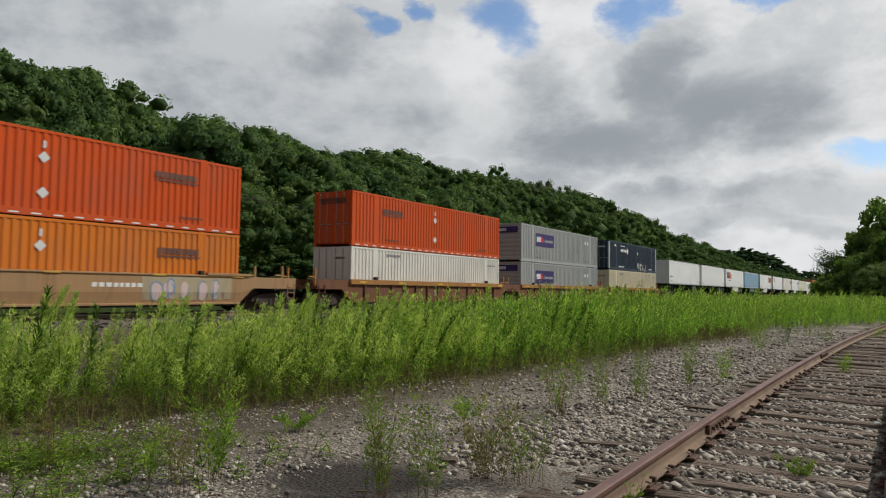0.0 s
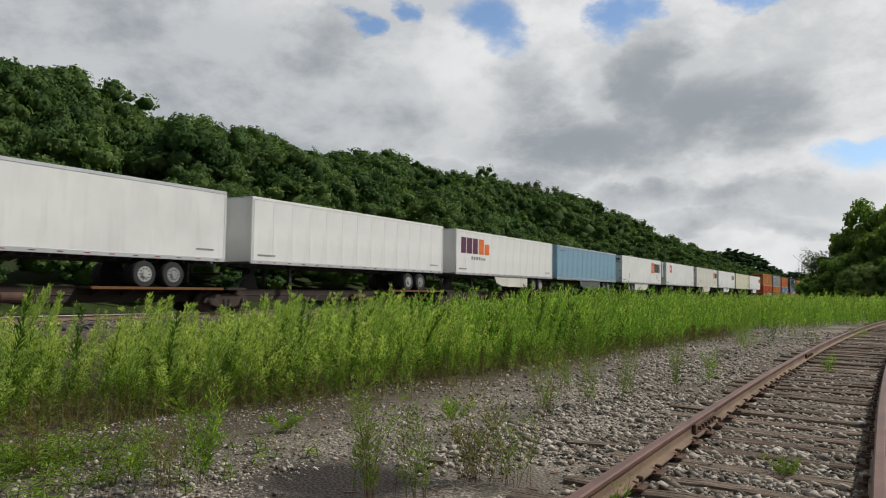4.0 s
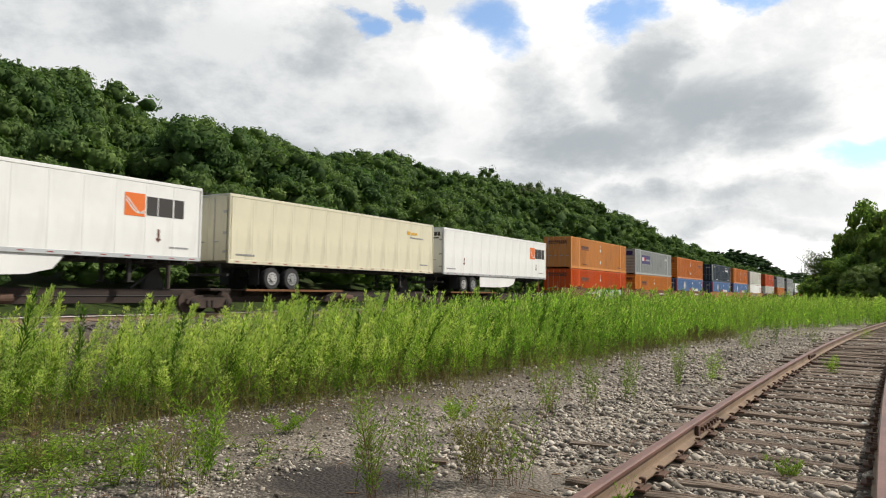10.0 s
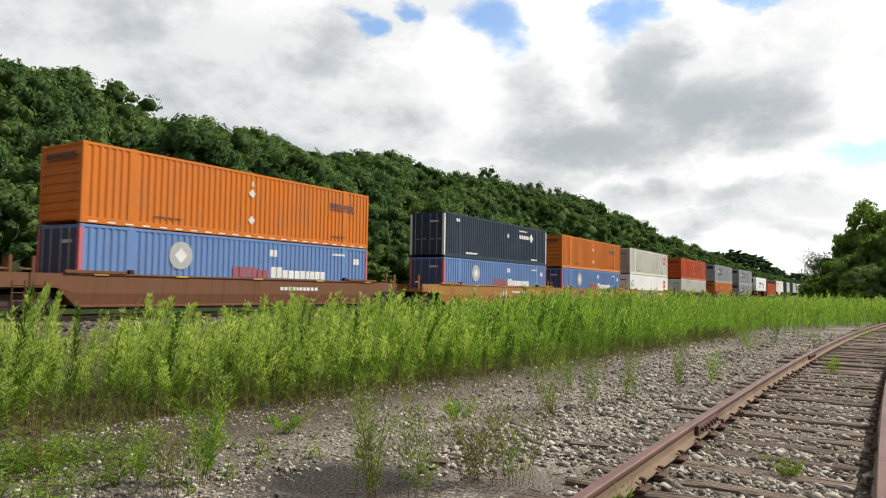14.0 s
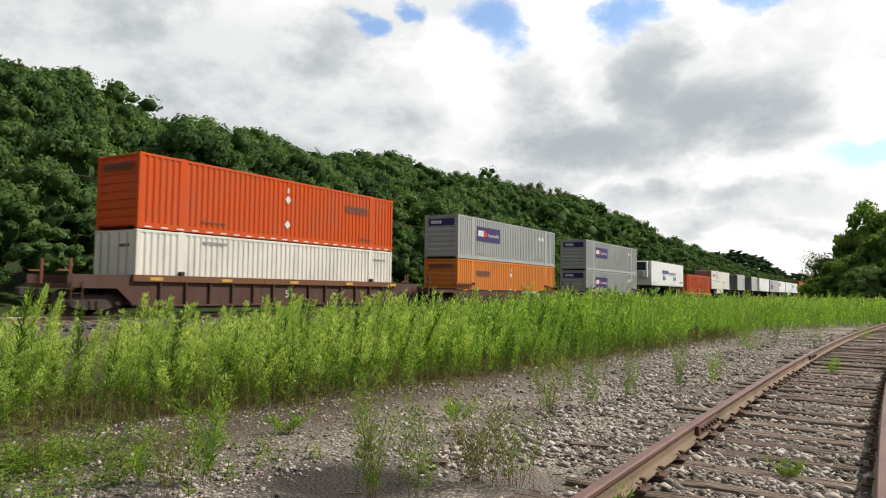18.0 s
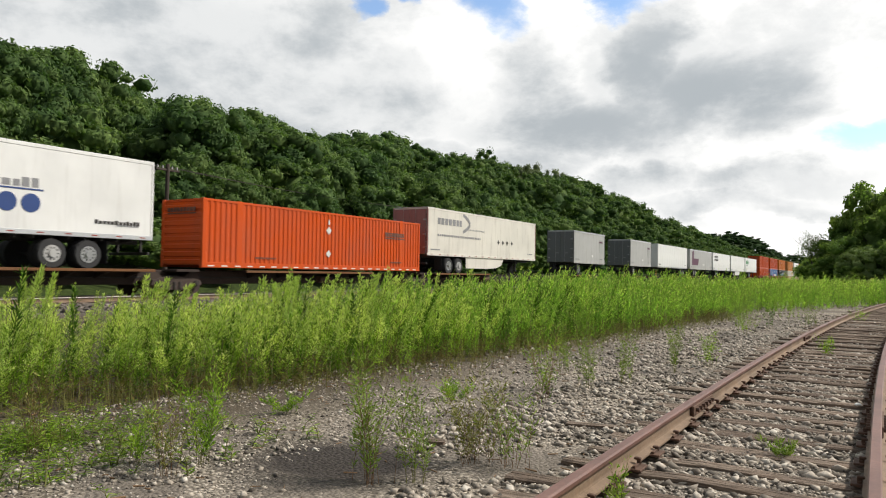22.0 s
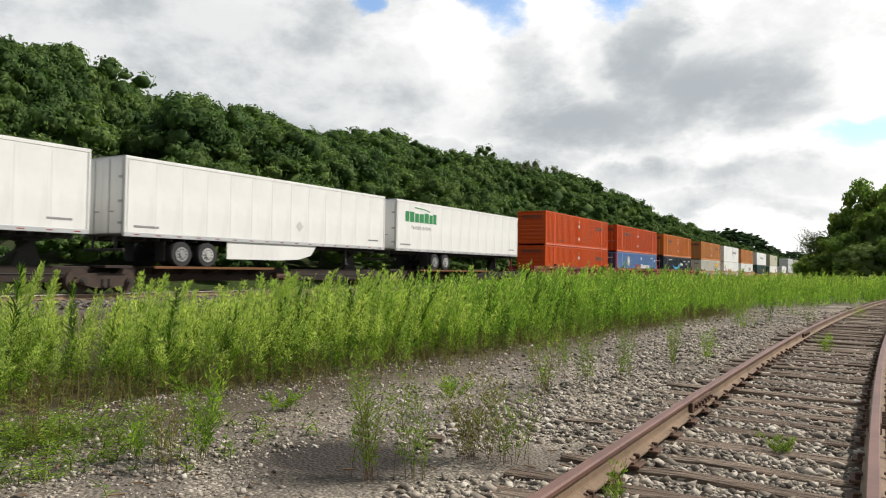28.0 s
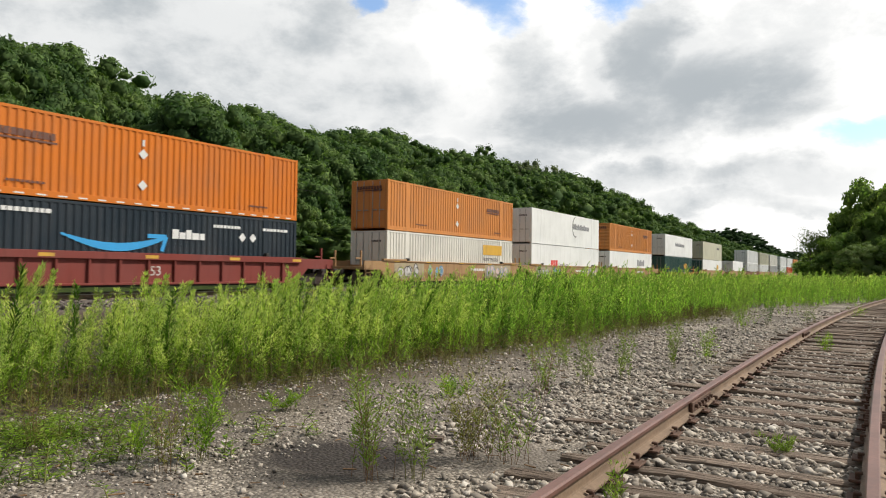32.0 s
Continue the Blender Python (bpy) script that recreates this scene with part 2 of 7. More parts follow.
STEEL = plain("bare_steel", (0.42, 0.42, 0.42), 0.35, 0.15, metal=0.8)
ALU = plain("aluminium", (0.62, 0.63, 0.64), 0.35, 0.1, metal=0.7)
IRON = plain("dirty_cast_iron", (0.045, 0.036, 0.030), 0.85, 0.4, 8.0, relief=0.004)
RUSTY_IRON = plain("rusty_cast_iron", (0.12, 0.065, 0.042), 0.85, 0.4, 8.0, relief=0.004)
TRUCK_IRON = plain("grimy_truck_iron", (0.060, 0.040, 0.031), 0.9, 0.4, 8.0, relief=0.004)
RUBBER = plain("tyre_rubber", (0.025, 0.025, 0.026), 0.8, 0.2)
BLACK = plain("black_plastic", (0.018, 0.018, 0.02), 0.5, 0.2)
UNDER = plain("underframe_black", (0.03, 0.028, 0.026), 0.8, 0.3)
RAIL_TOP = plain("worn_rail_steel", (0.40, 0.37, 0.35), 0.28, 0.15, metal=0.85)
RAIL_RUST = plain("rusty_rail_steel", (0.215, 0.145, 0.092), 0.75, 0.3, 9.0, relief=0.003)
RAIL_HEAD_RUST = plain("dull_rusty_rail_head", (0.170, 0.085, 0.065), 0.5, 0.3, 9.0)
POLE_WOOD = plain("weathered_pole_wood", (0.060, 0.046, 0.036), 0.9, 0.3, relief=0.01)

# creosoted timber: long grain, grey bleaching, cracks; each tie its own tone
TIE, nt, b = material("weathered_tie_timber")
grain = texture(nt, 9.0, 6.0, 0.7, (0.35, 5.0, 5.0))
patch = texture(nt, 1.6, 3.0)
info = nt.nodes.new("ShaderNodeObjectInfo")
c = blend(nt, span(nt, grain, 0.35, 0.68), (0.040, 0.031, 0.024), (0.46, 0.365, 0.285))
c = blend(nt, span(nt, patch, 0.45, 0.7), c, (0.28, 0.205, 0.155))
c = blend(nt, span(nt, info.outputs["Random"], 0.0, 1.0, 0.0, 0.7), c, (0.085, 0.060, 0.046))
nt.links.new(c, b.inputs["Base Color"])
b.inputs["Roughness"].default_value = 0.9
b.inputs["Specular IOR Level"].default_value = 0.2
bump(nt, b, grain, 0.9, 0.02)

# crushed stone, each piece its own shade
STONE, nt, b = material("crushed_stone")
geo = nt.nodes.new("ShaderNodeNewGeometry")
ramp = nt.nodes.new("ShaderNodeValToRGB")
ramp.color_ramp.elements[0].color = (0.060, 0.050, 0.042, 1)
ramp.color_ramp.elements[1].color = (0.66, 0.61, 0.53, 1)
e = ramp.color_ramp.elements.new(0.55)
e.color = (0.42, 0.365, 0.300, 1)
e = ramp.color_ramp.elements.new(0.93)
e.color = (0.57, 0.51, 0.435, 1)
nt.links.new(geo.outputs["Random Per Island"], ramp.inputs[0])
c = blend(nt, span(nt, texture(nt, 60.0, 4.0), 0.3, 0.7, 0.0, 0.45), ramp.outputs[0], (0.16, 0.145, 0.125))
nt.links.new(c, b.inputs["Base Color"])
b.inputs["Specular IOR Level"].default_value = 0.2
b.inputs["Roughness"].default_value = 0.9

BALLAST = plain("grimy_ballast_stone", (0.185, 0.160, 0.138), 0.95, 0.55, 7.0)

# the ground: grey gravel and cinders near the tracks, soil under the weeds, grass and forest floor beyond
GROUND, nt, b = material("ground_gravel_soil_grass")
tc = nt.nodes.new("ShaderNodeTexCoord")
sx = nt.nodes.new("ShaderNodeSeparateXYZ")
nt.links.new(tc.outputs["Object"], sx.inputs[0])
peb = nt.nodes.new("ShaderNodeTexVoronoi")
peb.inputs["Scale"].default_value = 34.0
nt.links.new(tc.outputs["Object"], peb.inputs["Vector"])
grit = texture(nt, 45.0, 5.0, 0.7)
drift = texture(nt, 0.55, 4.0, 0.6, distort=0.6)
tone = nt.nodes.new("ShaderNodeSeparateColor")
nt.links.new(peb.outputs["Color"], tone.inputs[0])
peb2 = nt.nodes.new("ShaderNodeTexVoronoi")
peb2.inputs["Scale"].default_value = 62.0
nt.links.new(tc.outputs["Object"], peb2.inputs["Vector"])
tone2 = nt.nodes.new("ShaderNodeSeparateColor")
nt.links.new(peb2.outputs["Color"], tone2.inputs[0])
coarse = blend(nt, tone.outputs[0], (0.085, 0.070, 0.056), (0.68, 0.60, 0.50))
small = blend(nt, tone2.outputs[1], (0.085, 0.070, 0.056), (0.60, 0.525, 0.43))
gcol = blend(nt, span(nt, tone.outputs[2], 0.45, 0.55), coarse, small)
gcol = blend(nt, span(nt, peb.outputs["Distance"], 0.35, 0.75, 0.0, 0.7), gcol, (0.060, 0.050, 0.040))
gcol = blend(nt, span(nt, grit, 0.45, 0.75, 0.0, 0.4), gcol, (0.30, 0.26, 0.21))
gcol = blend(nt, span(nt, drift, 0.45, 0.56), gcol, blend(nt, span(nt, grit, 0.3, 0.75), (0.110, 0.094, 0.078), (0.23, 0.20, 0.168)))
soil = blend(nt, span(nt, grit, 0.3, 0.7), (0.034, 0.027, 0.018), (0.150, 0.122, 0.086))
grass = blend(nt, span(nt, texture(nt, 3.0, 5.0), 0.35, 0.65), (0.020, 0.034, 0.008), (0.055, 0.080, 0.020))
wob = nt.nodes.new("ShaderNodeMath")
wob.operation = "MULTIPLY_ADD"
nt.links.new(drift, wob.inputs[0])
wob.inputs[1].default_value = 3.0
nt.links.new(sx.outputs[0], wob.inputs[2])
spot = nt.nodes.new("ShaderNodeVectorMath")
spot.operation = "DISTANCE"
spot.inputs[1].default_value = (-3.35, 4.1, 0.0)
nt.links.new(tc.outputs["Object"], spot.inputs[0])
damp = nt.nodes.new("ShaderNodeMath")
damp.operation = "MULTIPLY_ADD"
nt.links.new(drift, damp.inputs[0])
damp.inputs[1].default_value = 1.6
nt.links.new(spot.outputs["Value"], damp.inputs[2])
gcol = blend(nt, span(nt, damp.outputs[0], 1.75, 1.15), gcol, blend(nt, span(nt, grit, 0.35, 0.75), (0.024, 0.020, 0.018), (0.085, 0.074, 0.066)))
c = blend(nt, span(nt, wob.outputs[0], -2.5, -4.1), gcol, soil)
c = blend(nt, span(nt, wob.outputs[0], -17.5, -19.5), c, blend(nt, peb.outputs["Distance"], (0.20, 0.175, 0.152), (0.08, 0.070, 0.062)))
c = blend(nt, span(nt, wob.outputs[0], -28.5, -30.0), c, grass)
c = blend(nt, span(nt, wob.outputs[0], -36.0, -42.0), c, (0.035, 0.045, 0.018))
c = blend(nt, span(nt, sx.outputs[1], 44.0, 60.0), c, blend(nt, 0.5, grass, (0.03, 0.05, 0.015)))
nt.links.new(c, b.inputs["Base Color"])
b.inputs["Roughness"].default_value = 0.95
b.inputs["Specular IOR Level"].default_value = 0.15
bump(nt, b, peb.outputs["Distance"], 0.8, -0.02)

LEAF_WOOD = foliage("woodland_leaves", (0.070, 0.124, 0.044), (0.200, 0.290, 0.104), 0.10, hues=((0.66, 0.76, 0.74), (1.32, 1.25, 1.05)))
LEAF_DULL = foliage("dull_thin_leaves", (0.100, 0.125, 0.070), (0.23, 0.265, 0.145), 0.09)
LEAF_FAR = foliage("distant_woodland_leaves", (0.020, 0.046, 0.016), (0.055, 0.10, 0.034), 0.01)
LEAF_TREE = foliage("tree_leaves", (0.13, 0.205, 0.050), (0.40, 0.50, 0.165), 0.3, hues=((0.75, 0.85, 0.8), (1.3, 1.2, 1.0)), through_light=0.5)
LEAF_PALE = foliage("pale_tree_leaves", (0.11, 0.17, 0.05), (0.25, 0.31, 0.12), 0.3)
LEAF_WEED = foliage("weed_leaves", (0.095, 0.190, 0.022), (0.46, 0.63, 0.100), 0.5, (0.26, 0.20, 0.05), column=5.0, through_light=0.54)
LEAF_RANK = foliage("rank_green_weed_leaves", (0.130, 0.265, 0.040), (0.50, 0.71, 0.150), 0.5, (0.22, 0.22, 0.05), column=4.0, through_light=0.6)
PLUME = foliage("weed_plumes", (0.46, 0.56, 0.13), (0.76, 0.81, 0.33), 0.6, column=4.0, through_light=0.54)
LEAF_DARK = foliage("dark_weed_leaves", (0.030, 0.080, 0.010), (0.120, 0.225, 0.028), 0.5)
LEAF_WISP = foliage("wispy_weed_leaves", (0.12, 0.20, 0.030), (0.32, 0.40, 0.095), 0.8)
BROWN_LEAF = foliage("dead_brown_leaves", (0.070, 0.045, 0.018), (0.22, 0.15, 0.055), 0.8)
STRAW = foliage("straw_and_herbs", (0.13, 0.15, 0.03), (0.36, 0.33, 0.12), 0.6, (0.24, 0.16, 0.07))
STALK = plain("weed_stalks", (0.15, 0.15, 0.035), 0.8, 0.35)
DRY = plain("dry_weed_stems", (0.20, 0.115, 0.055), 0.9, 0.3)
BARK = plain("tree_bark", (0.10, 0.085, 0.065), 0.95, 0.3, 4.0, relief=0.02)

# ---- mesh tools ----


class Shape:
    """Gathers boxes, bars and rounds into one mesh."""

    def __init__(self):
        self.v, self.f, self.starts = [], [], []

    def add(self, verts, faces):
        n = len(self.v)
        self.starts.append((n, len(self.f)))
        self.v += [tuple(p) for p in verts]
        self.f += [tuple(i + n for i in f) for f in faces]
        return self

    def box(self, x0, x1, y0, y1, z0, z1):
        v = [(x, y, z) for x in (x0, x1) for y in (y0, y1) for z in (z0, z1)]
        return self.add(v, [(0, 1, 3, 2), (4, 6, 7, 5), (0, 4, 5, 1), (2, 3, 7, 6), (0, 2, 6, 4), (1, 5, 7, 3)])

    def block(self, x0, x1, y0, y1, z0, z1, c=0.01):
        """A box with chamfered edges."""
        bm = bmesh.new()
        s = Shape().box(x0, x1, y0, y1, z0, z1)
        vs = [bm.verts.new(p) for p in s.v]
        for f in s.f:
            bm.faces.new([vs[i] for i in f])
        bmesh.ops.bevel(bm, geom=bm.edges[:], offset=c, segments=1, affect="EDGES")
        bm.verts.index_update()
        self.add([p.co[:] for p in bm.verts], [[q.index for q in f.verts] for f in bm.faces])
        bm.free()
        return self

    def prism(self, outline, axis, a, b):
        """An outline in the two axes left over by axis, drawn out from a to b."""
        n = len(outline)

        def at(p, w):
            return {0: (w, p[0], p[1]), 1: (p[0], w, p[1]), 2: (p[0], p[1], w)}[axis]
        v = [at(p, a) for p in outline] + [at(p, b) for p in outline]
        f = [tuple(range(n))[::-1], tuple(range(n, 2 * n))]
        f += [(i, (i + 1) % n, n + (i + 1) % n, n + i) for i in range(n)]
        return self.add(v, f)

    def round(self, centre, r, axis, half, n=20, inner=None):
        cx_, cy_, cz_ = centre
        cc = {0: (cy_, cz_), 1: (cx_, cz_), 2: (cx_, cy_)}[axis]
        w = centre[axis]
        ring = [(cc[0] + r * math.cos(2 * math.pi * i / n), cc[1] + r * math.sin(2 * math.pi * i / n)) for i in range(n)]
        return self.prism(ring, axis, w - half, w + half)

    def tube(self, points, r0, r1, n=6):
        """A tapered round rod along a line of points."""
        pts = [Vector(p) for p in points]
        rings = []
        for i, p in enumerate(pts):
            d = (pts[min(i + 1, len(pts) - 1)] - pts[max(i - 1, 0)]).normalized()
            a = d.orthogonal().normalized()
            b2 = d.cross(a)
            r = r0 + (r1 - r0) * i / (len(pts) - 1)
            rings.append([p + (a * math.cos(2 * math.pi * k / n) + b2 * math.sin(2 * math.pi * k / n)) * r for k in range(n)])
        v = [q for ring in rings for q in ring]
        f = [(i * n + k, i * n + (k + 1) % n, (i + 1) * n + (k + 1) % n, (i + 1) * n + k) for i in range(len(pts) - 1) for k in range(n)]
        f += [tuple(range(n))[::-1], tuple(range(len(v) - n, len(v)))]
        return self.add(v, f)

    def pieces(self):
        """Each form that was added, as a shape of its own."""
        ends = self.starts[1:] + [(len(self.v), len(self.f))]
        for (a, p), (b, q) in zip(self.starts, ends):
            s = Shape()
            s.add(self.v[a:b], [tuple(i - a for i in f) for f in self.f[p:q]])
            yield s

    def mesh(self, name):
        me = bpy.data.meshes.new(name)
        me.from_pydata(self.v, [], self.f)
        bm = bmesh.new()
        bm.from_mesh(me)
        bmesh.ops.recalc_face_normals(bm, faces=bm.faces[:])
        bm.to_mesh(me)
        bm.free()
        return me


MESHES = {}


def shared(key, build):
    """The mesh of that key, built once."""
    if key not in MESHES:
        s = build()
        me = s.mesh(key) if isinstance(s, Shape) else s
        me.materials.append(None)
        MESHES[key] = me
    return MESHES[key]


SINGLE = {"wordmark": "wordmark_block", "logo_blocks": "logo_block", "end_wordmark": "end_wordmark_block", "reporting_marks": "reporting_mark",
          "reflector": "reflector", "deck_bracket": "deck_bracket", "placard": "placard", "arrow_marks": "arrow_mark", "frame_rail": "frame_rail"}


def part(name, mesh, mat, parent=None, label="", at=(0, 0, 0), turn=0.0):
    """One mesh object under a thing or under a part; the mesh may be shared, the material is the object's own. Rows of marks become a part each."""
    if name in SINGLE and isinstance(mesh, Shape):
        name = SINGLE[name]
        if len(mesh.starts) > 1:
            return [part(name, s.mesh(name), mat, parent, label, at, turn) for s in mesh.pieces()][-1]
    if isinstance(mesh, Shape):
        mesh = mesh.mesh(name)
    if not mesh.materials:
        mesh.materials.append(None)
    ob = new(name, mesh)
    ob.material_slots[0].link = "OBJECT"
    ob.material_slots[0].material = mat
    ob.parent = parent
    ob.location = at
    ob.rotation_euler = (0, 0, turn)
    if label:
        tagged(ob, label)
    return ob


def thing(name, label, category, group="", at=(0, 0, 0)):
    ob = new(name)
    ob.empty_display_size = 0.3
    ob.location = at
    return tagged(ob, label, category, group)


def soup(name, verts, quads, mat, tri=False):
    """A large mesh from arrays of points and faces."""
    me = bpy.data.meshes.new(name)
    k = 3 if tri else 4
    n = len(quads)
    me.vertices.add(len(verts))
    me.vertices.foreach_set("co", np.asarray(verts, np.float32).ravel())
    me.loops.add(n * k)
    me.loops.foreach_set("vertex_index", np.asarray(quads, np.int32).ravel())
    me.polygons.add(n)
    me.polygons.foreach_set("loop_start", np.arange(0, n * k, k, dtype=np.int32))
    me.polygons.foreach_set("loop_total", np.full(n, k, np.int32))
    me.update(calc_edges=True)
    me.materials.append(mat)
    return me


def smooth(lo, hi, v):
    t = np.clip((np.asarray(v, float) - lo) / (hi - lo), 0, 1)
    return t * t * (3 - 2 * t)


def lumps(x, y, size, seed):
    """Cheap rolling unevenness between -1 and 1."""
    r = np.random.RandomState(seed)
    out = 0
    for i in range(5):
        a, p, q = r.uniform(0, 6.28), r.uniform(0, 6.28), r.uniform(0.6, 1.7)
        out = out + np.sin((x * math.cos(a) + y * math.sin(a)) * q * 6.28 / size + p)
    return out / 5


def land(x, y):
    """The height of the ground."""
    x, y = np.asarray(x, float), np.asarray(y, float)
    z = 0.03 * lumps(x, y, 2.3, 1) + 0.012 * lumps(x, y, 0.6, 2)
    z = z + 0.004 * smooth(-2.2, -1.9, x) * (1 - smooth(0.4, 0.9, x)) * (1 - smooth(14, 22, y))
    z = z * (1 - 0.75 * smooth(-2.4, -2.0, x) * (1 - smooth(0.7, 1.2, x)))
    mid = -0.765 + 0.00138 * np.maximum(0, y - 4.0) ** 2
    z = z - 0.006 * (1 - smooth(1.35, 1.75, np.abs(x - mid))) * (1 - smooth(40, 50, y))
    z = z - 0.12 * smooth(-5, -8, x) * (1 - smooth(-13, -17, x))
    d = np.abs(x - MAIN_X)
    z = z + (MAIN_RAIL - 0.20 - z) * (1 - smooth(1.7, 3.3, d))
    z = z - 0.25 * smooth(-29, -32, x) * (1 - smooth(-33, -37, x))
    along = smooth(-260, -120, y) * (1 - smooth(480, 600, y))
    crest = np.interp(y, [-200, 42, 52, 66, 90, 120, 140, 167, 218, 285, 320, 361, 511, 640], [29, 27.4, 22.2, 21.6, 20.6, 22.3, 24.4, 26.2, 27.4, 25.6, 20.0, 17.5, 13, 10])
    ridge = crest * smooth(-28, -128, x) + 1.8 * lumps(x, y, 70, 3) * smooth(-38, -60, x)
    z = z + ridge * along * (1 - 0.6 * smooth(-150, -400, x))
    far = 41.0 * np.exp(-((x + 142) / np.where(x > -142, 42, 110)) ** 2 - ((y - 920) / 150) ** 2)
    far = far + 44.0 * np.exp(-((x + 150) / 300) ** 2 - ((y - 1950) / 240) ** 2)
    return z + far

# ---- ground ----


def steps(*spans):
    out = []
    for a, b, s in spans:
        out += list(np.arange(a, b - 1e-6, s))
    return np.array(out + [spans[-1][1]])


gx = steps((-4000, -600, 400), (-600, -140, 46), (-140, -34, 4.0), (-34, -9, 0.5), (-9, 2.6, 0.18), (2.6, 12, 0.8), (12, 60, 6), (60, 4000, 500))
gy = steps((-4000, -300, 400), (-300, -20, 20), (-20, 2, 1.0), (2, 14, 0.18), (14, 46, 0.45), (46, 200, 4), (200, 900, 25), (900, 2800, 70), (2800, 4800, 500))
GX, GY = np.meshgrid(gx, gy)
gverts = np.stack([GX, GY, land(GX, GY)], -1).reshape(-1, 3)
idx = np.arange(len(gverts)).reshape(GX.shape)
gquads = np.stack([idx[:-1, :-1], idx[:-1, 1:], idx[1:, 1:], idx[1:, :-1]], -1).reshape(-1, 4)
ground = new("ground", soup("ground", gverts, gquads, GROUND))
for p in ground.data.polygons:
    p.use_smooth = True
tagged(ground, "grey gravel and cinder ground with soil, grass and a wooded slope", "ground", kind="structure")

# ---- tracks ----
RAIL_OUTLINE = [(-0.070, 0.0), (0.070, 0.0), (0.070, 0.012), (0.014, 0.030), (0.010, 0.045), (0.010, 0.120), (0.036, 0.135),
                (0.037, 0.160), (0.028, 0.171), (-0.028, 0.171), (-0.037, 0.160), (-0.036, 0.135), (-0.010, 0.120), (-0.010, 0.045),
                (-0.014, 0.030), (-0.070, 0.012)]


def siding_x(y):
    return -0.765 + 0.00138 * max(0.0, y - 4.0) ** 2


def siding_frame(y):
    slope = 0.00276 * max(0.0, y - 4.0)
    n = math.hypot(1, slope)
    return Vector((siding_x(y), y, 0)), Vector((1 / n, -slope / n, 0)), math.atan(slope)


def rail_along(places, outline):
    """A rail swept along places: (point, sideways)."""
    s = Shape()
    n = len(outline)
    v = [p + side * a + Vector((0, 0, h)) for p, side in places for a, h in outline]
    f = [(i * n + k, i * n + (k + 1) % n, (i + 1) * n + (k + 1) % n, (i + 1) * n + k) for i in range(len(places) - 1) for k in range(n)]
    f += [tuple(range(n)), tuple(range(len(v) - n, len(v)))]
    return s.add(v, f)


RAIL_FOOT = 0.048   # siding rails stand on plates at this height; their top is at 0.20
siding = thing("siding_track", "disused siding with rusty rails on weathered timber ties in gravel", "railway track", at=(0, 0, 0))
tagged(siding, kind="structure")
for sgn, word in ((-1, ""), (1, "")):
    squat = [(x, z * 0.9) for x, z in RAIL_OUTLINE[:8] + RAIL_OUTLINE[11:]]
    places = []
    for y in np.arange(-12, 60.1, 0.75):
        p, side, _ = siding_frame(y)
        places.append((p + side * sgn * 0.7525 + Vector((0, 0, RAIL_FOOT)), side))
    rail = part("rail", rail_along(places, squat), RAIL_RUST, siding, "rust-brown steel rail")
    head = [(-0.036, 0.1345), (0.036, 0.1345), (0.0375, 0.160), (0.028, 0.1725), (-0.028, 0.1725), (-0.0375, 0.160)]
    part("rail_head", rail_along(places, [(x, z * 0.9) for x, z in head]), RAIL_HEAD_RUST, rail, "worn pinkish-rust rail head")


def tie_mesh(seed):
    r = random.Random(seed)
    s = Shape()
    L, w, h = 2.59 / 2, r.uniform(0.085, 0.125), 0.16
    n = 9
    top, rows = [], []
    for i in range(n + 1):
        x = -L + 2 * L * i / n + (r.uniform(-0.03, 0.03) if i in (0, n) else 0)
        a, b_ = w + r.uniform(-0.035, 0.008), w + r.uniform(-0.035, 0.008)
        z1, z2 = r.uniform(-0.022, 0.0), r.uniform(-0.022, 0.0)
        split = r.uniform(-0.02, 0.02)
        rows.append([(x, -a, -h), (x, -a, z1 - 0.012), (x, -a + 0.018, z1), (x, split - 0.008, (z1 + z2) / 2), (x, split, (z1 + z2) / 2 - r.choice((0.0, 0.012, 0.03))),
                     (x, split + 0.008, (z1 + z2) / 2), (x, b_ - 0.018, z2), (x, b_, z2 - 0.012), (x, b_, -h)])
    k = 9
    v = [p for row in rows for p in row]
    f = [(i * k + j, i * k + j + 1, (i + 1) * k + j + 1, (i + 1) * k + j) for i in range(n) for j in range(k - 1)]
    f += [tuple(range(k)), tuple(range(len(v) - k, len(v)))]
    return s.add(v, f)


